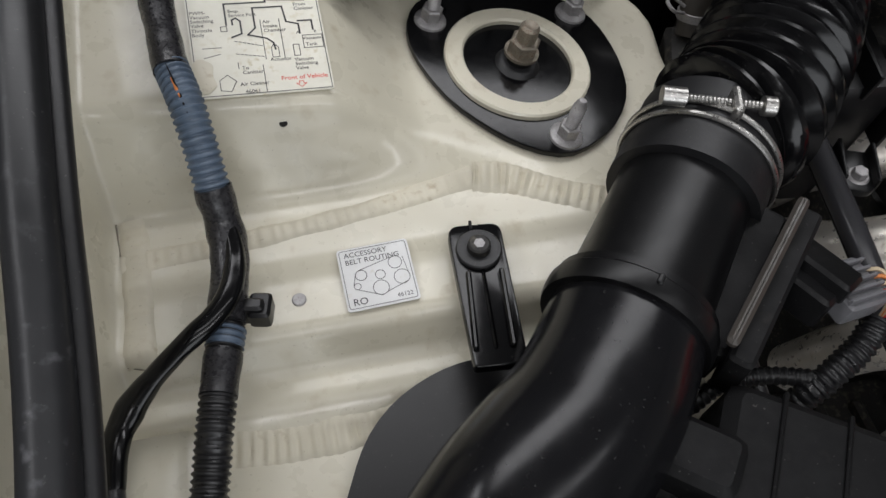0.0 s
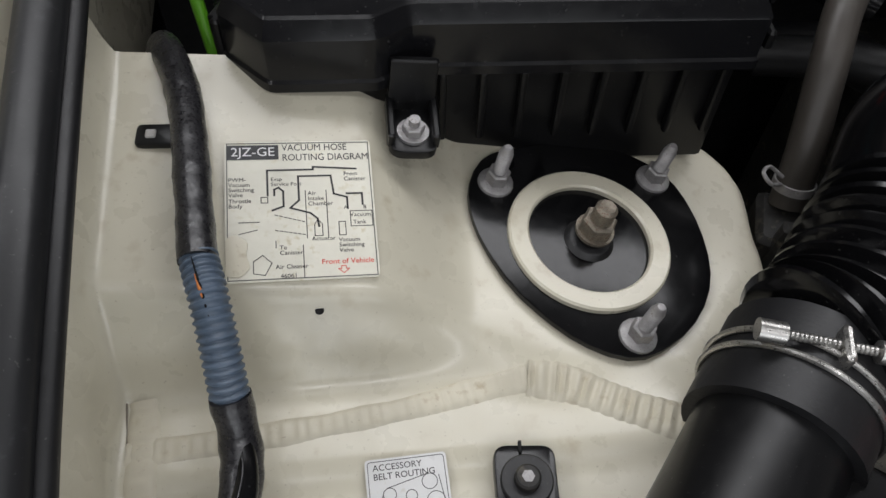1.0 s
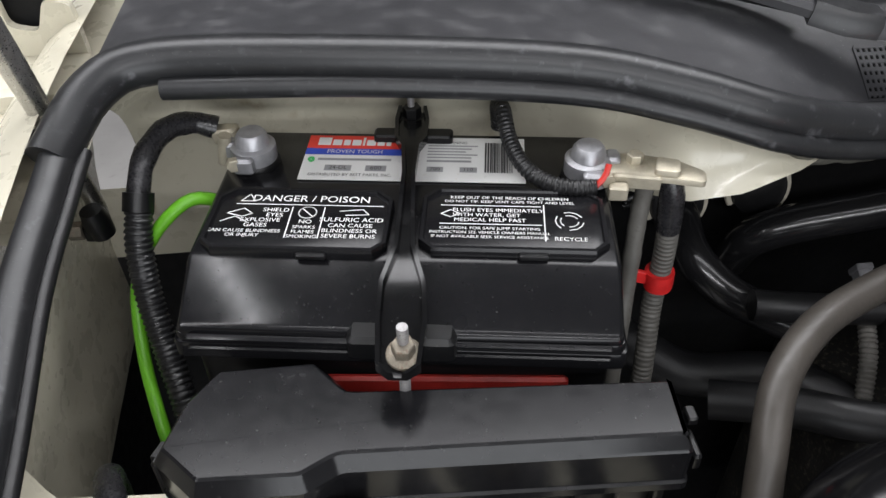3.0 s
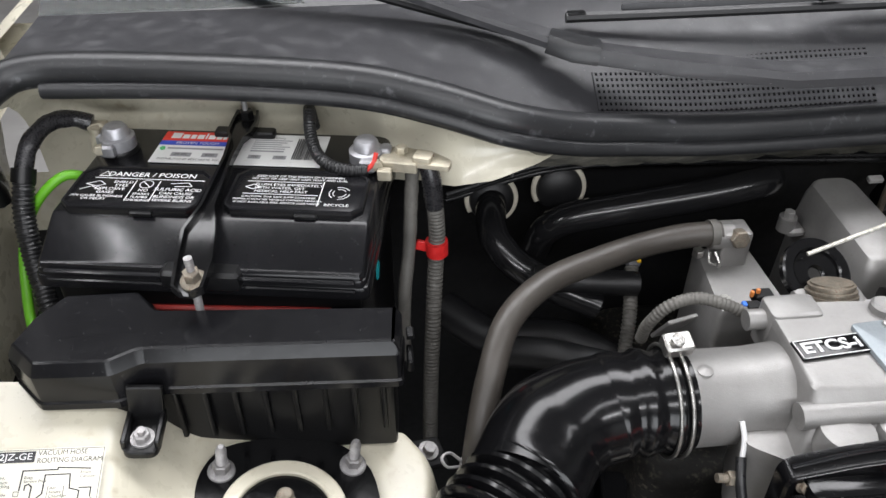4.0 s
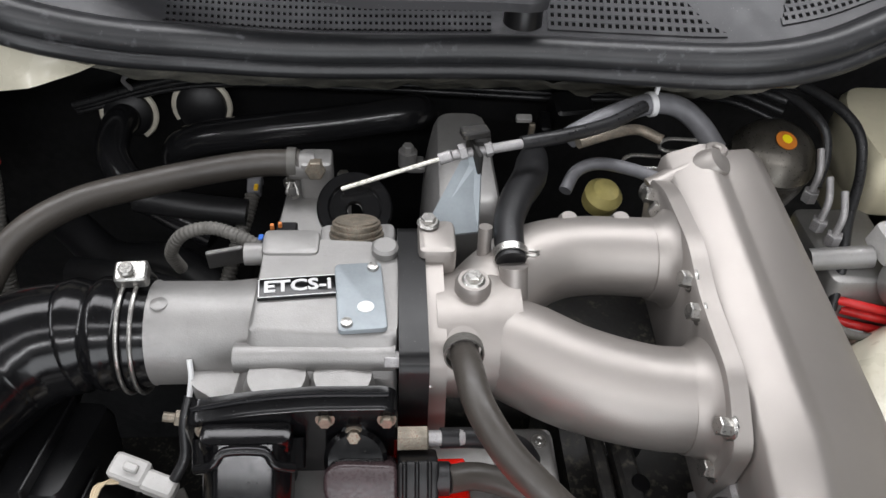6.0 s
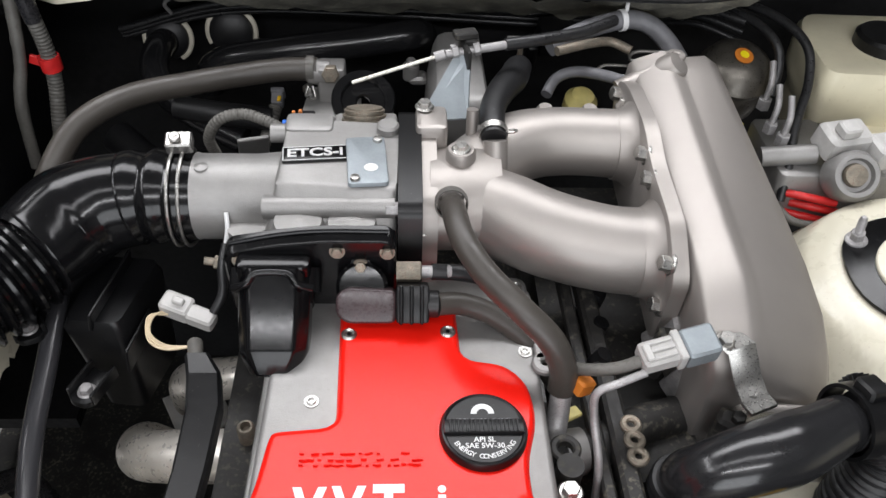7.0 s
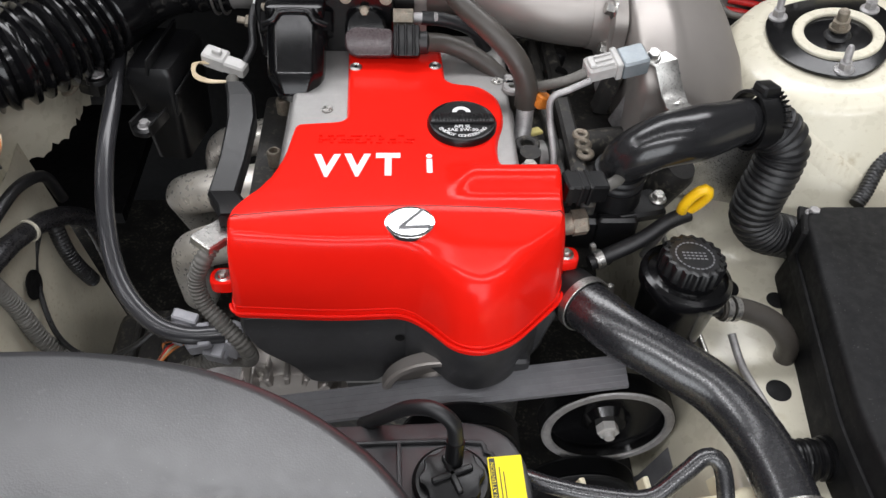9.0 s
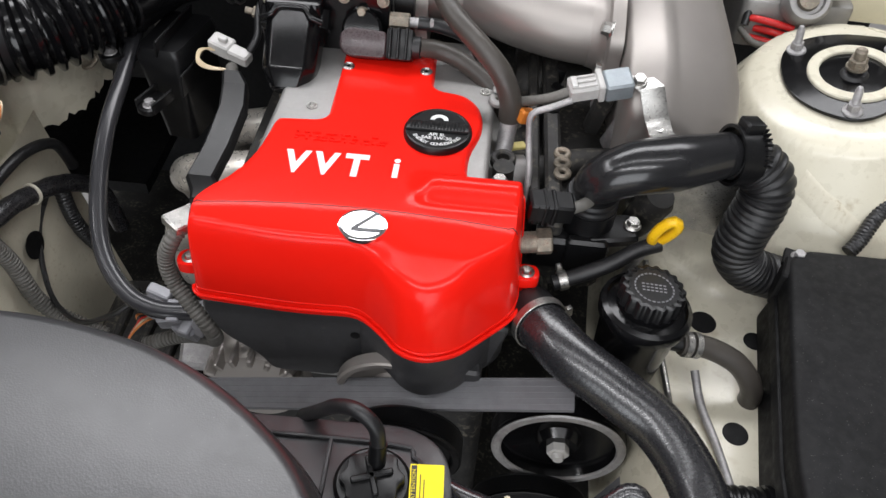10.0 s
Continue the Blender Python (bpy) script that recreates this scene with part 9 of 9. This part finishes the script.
part("plug", join(brick(0.013, 0.020, 0.014, 0.0015, pose(-0.141, 0.684, 0.868, 25, 0, 0)), brick(0.015, 0.006, 0.016, 0.001, pose(-0.141, 0.690, 0.871, 25, 0, 0))), CONN_DK, fp)
part("yellow_wire", brick(0.004, 0.008, 0.003, 0.0006, pose(-0.138, 0.674, 0.874)), YELLOW, fp)
bt2 = thing("support_stay", "grey metal stay under the throttle body", "bracket", (-0.14, 0.53, 0.90))
part("stay", moved(brick(0.030, 0.004, 0.040, 0.001), pose(-0.146, 0.548, 0.900, 30, 0, 15)), CAST, bt2)
fl_ = thing("firewall_lines", "thin black hoses and pipes running along the firewall", "pipes", (0.1, 0.76, 0.93))
for k in range(3):
    part("line", tube([(-0.330, 0.768 + 0.003 * k, 0.905 - 0.006 * k), (-0.20, 0.770 + 0.004 * k, 0.940 - 0.008 * k), (-0.02, 0.758 + 0.006 * k, 0.948 - 0.010 * k), (0.10, 0.756 + 0.006 * k, 0.944 - 0.010 * k), (0.20, 0.752 + 0.006 * k, 0.943 - 0.010 * k), (0.29, 0.745 + 0.006 * k, 0.952 - 0.010 * k), (0.335, 0.728, 0.967 - 0.010 * k), (0.38, 0.70, 0.965 - 0.012 * k)], 0.0032 if k else 0.0042, 10, 0.01), CONDUIT, fl_)
part("bracket_arm", tube([(-0.242, 0.700, 1.012), (-0.230, 0.716, 0.985), (-0.262, 0.738, 0.955), (-0.262, 0.752, 0.935)], 0.0022, 8, 0.004), GREYSTEEL, fl_, "bent wire hook")
part("pale_tabs", join(brick(0.012, 0.008, 0.005, 0.001, pose(-0.248, 0.692, 1.012, 20, 10, 0)), brick(0.014, 0.006, 0.005, 0.001, pose(-0.222, 0.698, 1.010, 10, 25, 20))), FOAM, fl_)
cbk2 = thing("relay_connector", "black relay connector with a pale yellow clip at the firewall", "connector", (0.17, 0.735, 0.93))
part("body", join(brick(0.040, 0.030, 0.040, 0.003, pose(0.176, 0.735, 0.925, 20, 0, 10)), brick(0.012, 0.024, 0.045, 0.002, pose(0.150, 0.728, 0.905, 20, 0, 0))), PLASTIC, cbk2)
part("yellow_clip", join(brick(0.014, 0.012, 0.010, 0.002, pose(0.143, 0.752, 0.950, 20, 15, 0)), brick(0.018, 0.006, 0.006, 0.001, pose(0.156, 0.754, 0.952, 0, 5, 0))), FOAM, cbk2, "pale yellow clip")
part("lower_clip", brick(0.016, 0.008, 0.006, 0.001, pose(0.128, 0.724, 0.925, 15, 0, 0)), CONNECTOR, cbk2)
part("rusty_stay", brick(0.006, 0.006, 0.05, 0.001, pose(0.134, 0.708, 0.905)), RUSTY, cbk2)
bl_ = thing("pcv_hose", "thick matt black hose down to the manifold port", "hose", (0.09, 0.54, 0.96))
part("hose", tube([(0.128, 0.655, 0.930), (0.118, 0.615, 0.952), (0.108, 0.575, 0.966), (0.092, 0.538, 0.974), (0.082, 0.508, 0.976), (0.080, 0.484, 0.974), (0.080, 0.470, 0.971)], [0.012, 0.0135, 0.0145, 0.0145, 0.013, 0.0115, 0.011], 18, 0.005), RUBBER, bl_)
part("clip", join(ring(0.0115, 0.0130, -0.003, 0.003, 22, spin((0, -1, -0.2), (0.080, 0.476, 0.972)), 0.0004), tube([(0.090, 0.472, 0.975), (0.097, 0.468, 0.978), (0.100, 0.474, 0.976), (0.094, 0.478, 0.974)], 0.0012, 6, 0.003)), STEEL, bl_)
vc = thing("brake_vacuum_hose", "smooth grey rubber hose arching to the plenum with a white tie", "hose", (0.22, 0.65, 0.97))
part("hose", tube([(0.150, 0.625, 0.972), (0.180, 0.640, 0.980), (0.212, 0.655, 0.984), (0.236, 0.662, 0.985), (0.258, 0.660, 0.981), (0.276, 0.648, 0.970), (0.290, 0.632, 0.955)], 0.0098, 18, 0.005), CONN_DK, vc)
part("tie", join(ring(0.0099, 0.0114, -0.003, 0.003, 22, spin((1, 0.2, 0.05), (0.229, 0.660, 0.985)), 0.0004), brick(0.004, 0.004, 0.010, 0.0008, pose(0.232, 0.662, 0.999))), WHITEINK, vc, "white cable tie")
part("rear_tie", brick(0.006, 0.006, 0.018, 0.001, pose(0.168, 0.628, 0.974)), FOAM, vc)
part("brown_pipe", tube([(0.155, 0.612, 0.975), (0.19, 0.628, 0.975), (0.215, 0.638, 0.972), (0.235, 0.628, 0.968)], 0.0048, 12, 0.005), RUSTY, vc, "brown metal pipe")
wc = thing("wire_clips", "bent bright wire clips at the rear of the plenum", "clip", (0.21, 0.63, 0.95))
for dx, dy, dz in ((0, 0, 0), (0.035, 0.012, 0.010)):
    part("loop", tube([(0.238 + dx, 0.628 + dy, 0.950 + dz), (0.212 + dx, 0.632 + dy, 0.948 + dz), (0.204 + dx, 0.628 + dy, 0.944 + dz), (0.208 + dx, 0.622 + dy, 0.942 + dz), (0.232 + dx, 0.618 + dy, 0.944 + dz), (0.240 + dx, 0.612 + dy, 0.946 + dz)], 0.0018, 8, 0.003), STEEL, wc)
part("hex", hexa(0.0065, 0.010, spin((-1, -0.3, 0.2), (0.232, 0.600, 0.948))), RUSTY, wc)
yc = thing("yellow_valve", "aged yellow plastic check valve with a grey hose", "valve", (0.185, 0.63, 0.91))
part("valve", lathe([(0.0001, 0), (0.010, 0), (0.017, 0.006), (0.018, 0.020), (0.012, 0.028), (0.0001, 0.029)], 24, spin((0.1, -0.3, 1), (0.188, 0.622, 0.896))), OLDYELLOW, yc)
part("hose", tube([(0.148, 0.600, 0.932), (0.160, 0.618, 0.940), (0.180, 0.622, 0.946), (0.205, 0.606, 0.952), (0.226, 0.588, 0.955), (0.240, 0.58, 0.955)], 0.0058, 14, 0.005), CONN_DK, yc)
part("elbow", join(tube([(0.215, 0.585, 0.945), (0.228, 0.560, 0.955)], 0.0085, 14, 0.006), hexa(0.0085, 0.010, spin((-0.5, -1, 0.3), (0.215, 0.548, 0.955)))), STEEL, yc)
# brake parts
ac = thing("brake_accumulator", "dark round metal accumulator with a small orange label", "accumulator", (0.37, 0.69, 0.90))
AM = spin((0.05, -0.25, 1.0), (0.372, 0.690, 0.868))
part("shell", moved(lathe([(0.0001, 0), (0.034, 0), (0.040, 0.010), (0.042, 0.030), (0.041, 0.045), (0.0425, 0.047), (0.0425, 0.051), (0.040, 0.054), (0.034, 0.068), (0.022, 0.076), (0.0001, 0.080)], 36), AM), PLATED, ac)
part("label", moved(lathe([(0.0001, 0), (0.0105, 0), (0.0105, 0.0008), (0.0001, 0.0008)], 24), AM @ pose(-0.004, -0.006, 0.0795, 6, 0, 0)), ORANGE, ac, "orange and yellow round label")
part("label_centre", moved(lathe([(0.0001, 0), (0.005, 0), (0.005, 0.0004), (0.0001, 0.0004)], 20), AM @ pose(-0.003, -0.005, 0.0806, 6, 0, 0)), TAG, ac)
part("yellow_band", moved(brick(0.020, 0.004, 0.022, 0.001, pose(0.005, -0.040, -0.006)), AM), TAG, ac, "yellow plastic tab")
mc = thing("brake_hydraulic_unit", "grey cast metal brake hydraulic unit with pipes and red wires", "brake unit", (0.44, 0.55, 0.85))
part("body", join(block(0.392, 0.520, 0.535, 0.640, 0.82, 0.880, 0.01, 0.004), tube([(0.375, 0.560, 0.885), (0.43, 0.556, 0.893)], 0.0105, 18, 0.01)), CAST, mc)
part("motor", lathe([(0.0001, -0.01), (0.026, -0.01), (0.026, 0.012), (0.022, 0.018), (0.0175, 0.018), (0.016, 0.012), (0.0001, 0.012)], 30, spin((-0.1, -0.75, 0.65), (0.456, 0.525, 0.888))), CAST, mc)
part("plug_face", lathe([(0.0001, 0), (0.0125, 0), (0.011, 0.005), (0.0001, 0.006)], 24, spin((-0.1, -0.75, 0.65), (0.454, 0.515, 0.897))), RUSTY, mc)
part("upper_block", join(brick(0.05, 0.035, 0.03, 0.004, pose(0.455, 0.560, 0.908, 10, 0, 12)), brick(0.03, 0.03, 0.03, 0.003, pose(0.492, 0.545, 0.905, 10, 0, 12)), brick(0.020, 0.018, 0.012, 0.002, pose(0.450, 0.550, 0.928, 10, 0, 12))), CONNECTOR, mc, "pale grey connectors")
for x, y, z in ((0.392, 0.592, 0.895), (0.400, 0.575, 0.892), (0.392, 0.622, 0.905)):
    part("union", join(hexa(0.0075, 0.012, pose(x, y, z)), tube([(x, y, z + 0.01), (x + 0.002, y + 0.004, z + 0.03), (x + 0.004, y + 0.02, z + 0.045)], 0.0035, 10, 0.005)), GREYSTEEL, mc)
for k, (dx, dz) in enumerate(((0, 0), (0.012, -0.014), (0.004, -0.026))):
    part("red_lead", tube([(0.400 + dx, 0.536, 0.858 + dz), (0.425 + dx, 0.524, 0.860 + dz), (0.452 + dx, 0.520, 0.856 + dz)], 0.0042, 10, 0.005), REDTAPE, mc, "red sleeve")
part("grey_lead", tube([(0.395, 0.530, 0.845), (0.410, 0.512, 0.838), (0.440, 0.505, 0.840), (0.462, 0.512, 0.850)], 0.0042, 10, 0.005), CONDUIT_GREY, mc)
for pts in ([(0.352, 0.735, 0.965), (0.385, 0.700, 0.968), (0.405, 0.668, 0.958), (0.408, 0.648, 0.938), (0.400, 0.63, 0.915)], [(0.372, 0.742, 0.972), (0.412, 0.700, 0.972), (0.436, 0.662, 0.960), (0.436, 0.630, 0.935), (0.418, 0.590, 0.905), (0.405, 0.552, 0.88), (0.398, 0.53, 0.85)]):
    part("black_hose", tube(pts, 0.0050, 12, 0.006), CONDUIT, mc)
rs = thing("brake_reservoir", "cream plastic brake fluid reservoir with a dark screw cap", "fluid reservoir", (0.52, 0.68, 0.87))
part("tank", loft([[(x, y, z) for x, y in rounded([(0.448 + d, 0.620 + d), (0.66 - d, 0.610 + d), (0.66 - d, 0.755 - d), (0.470 + d, 0.760 - d), (0.452 + d, 0.72)], 0.016, 4)] for d, z in ((0.012, 0.875), (0.0, 0.905), (0.0, 0.940), (0.004, 0.948), (0.012, 0.950))]), TANK, rs)
part("skirt", slab(rounded([(0.46, 0.60), (0.66, 0.59), (0.66, 0.74), (0.47, 0.74)], 0.01, 3), 0.83, 0.88, 0.004), TANK, rs)
part("cap", lathe([(0.0001, 0), (0.034, 0), (0.034, 0.014), (0.030, 0.018), (0.0001, 0.018)], 36, pose(0.535, 0.680, 0.947)), PLASTIC, rs, "dark screw cap")
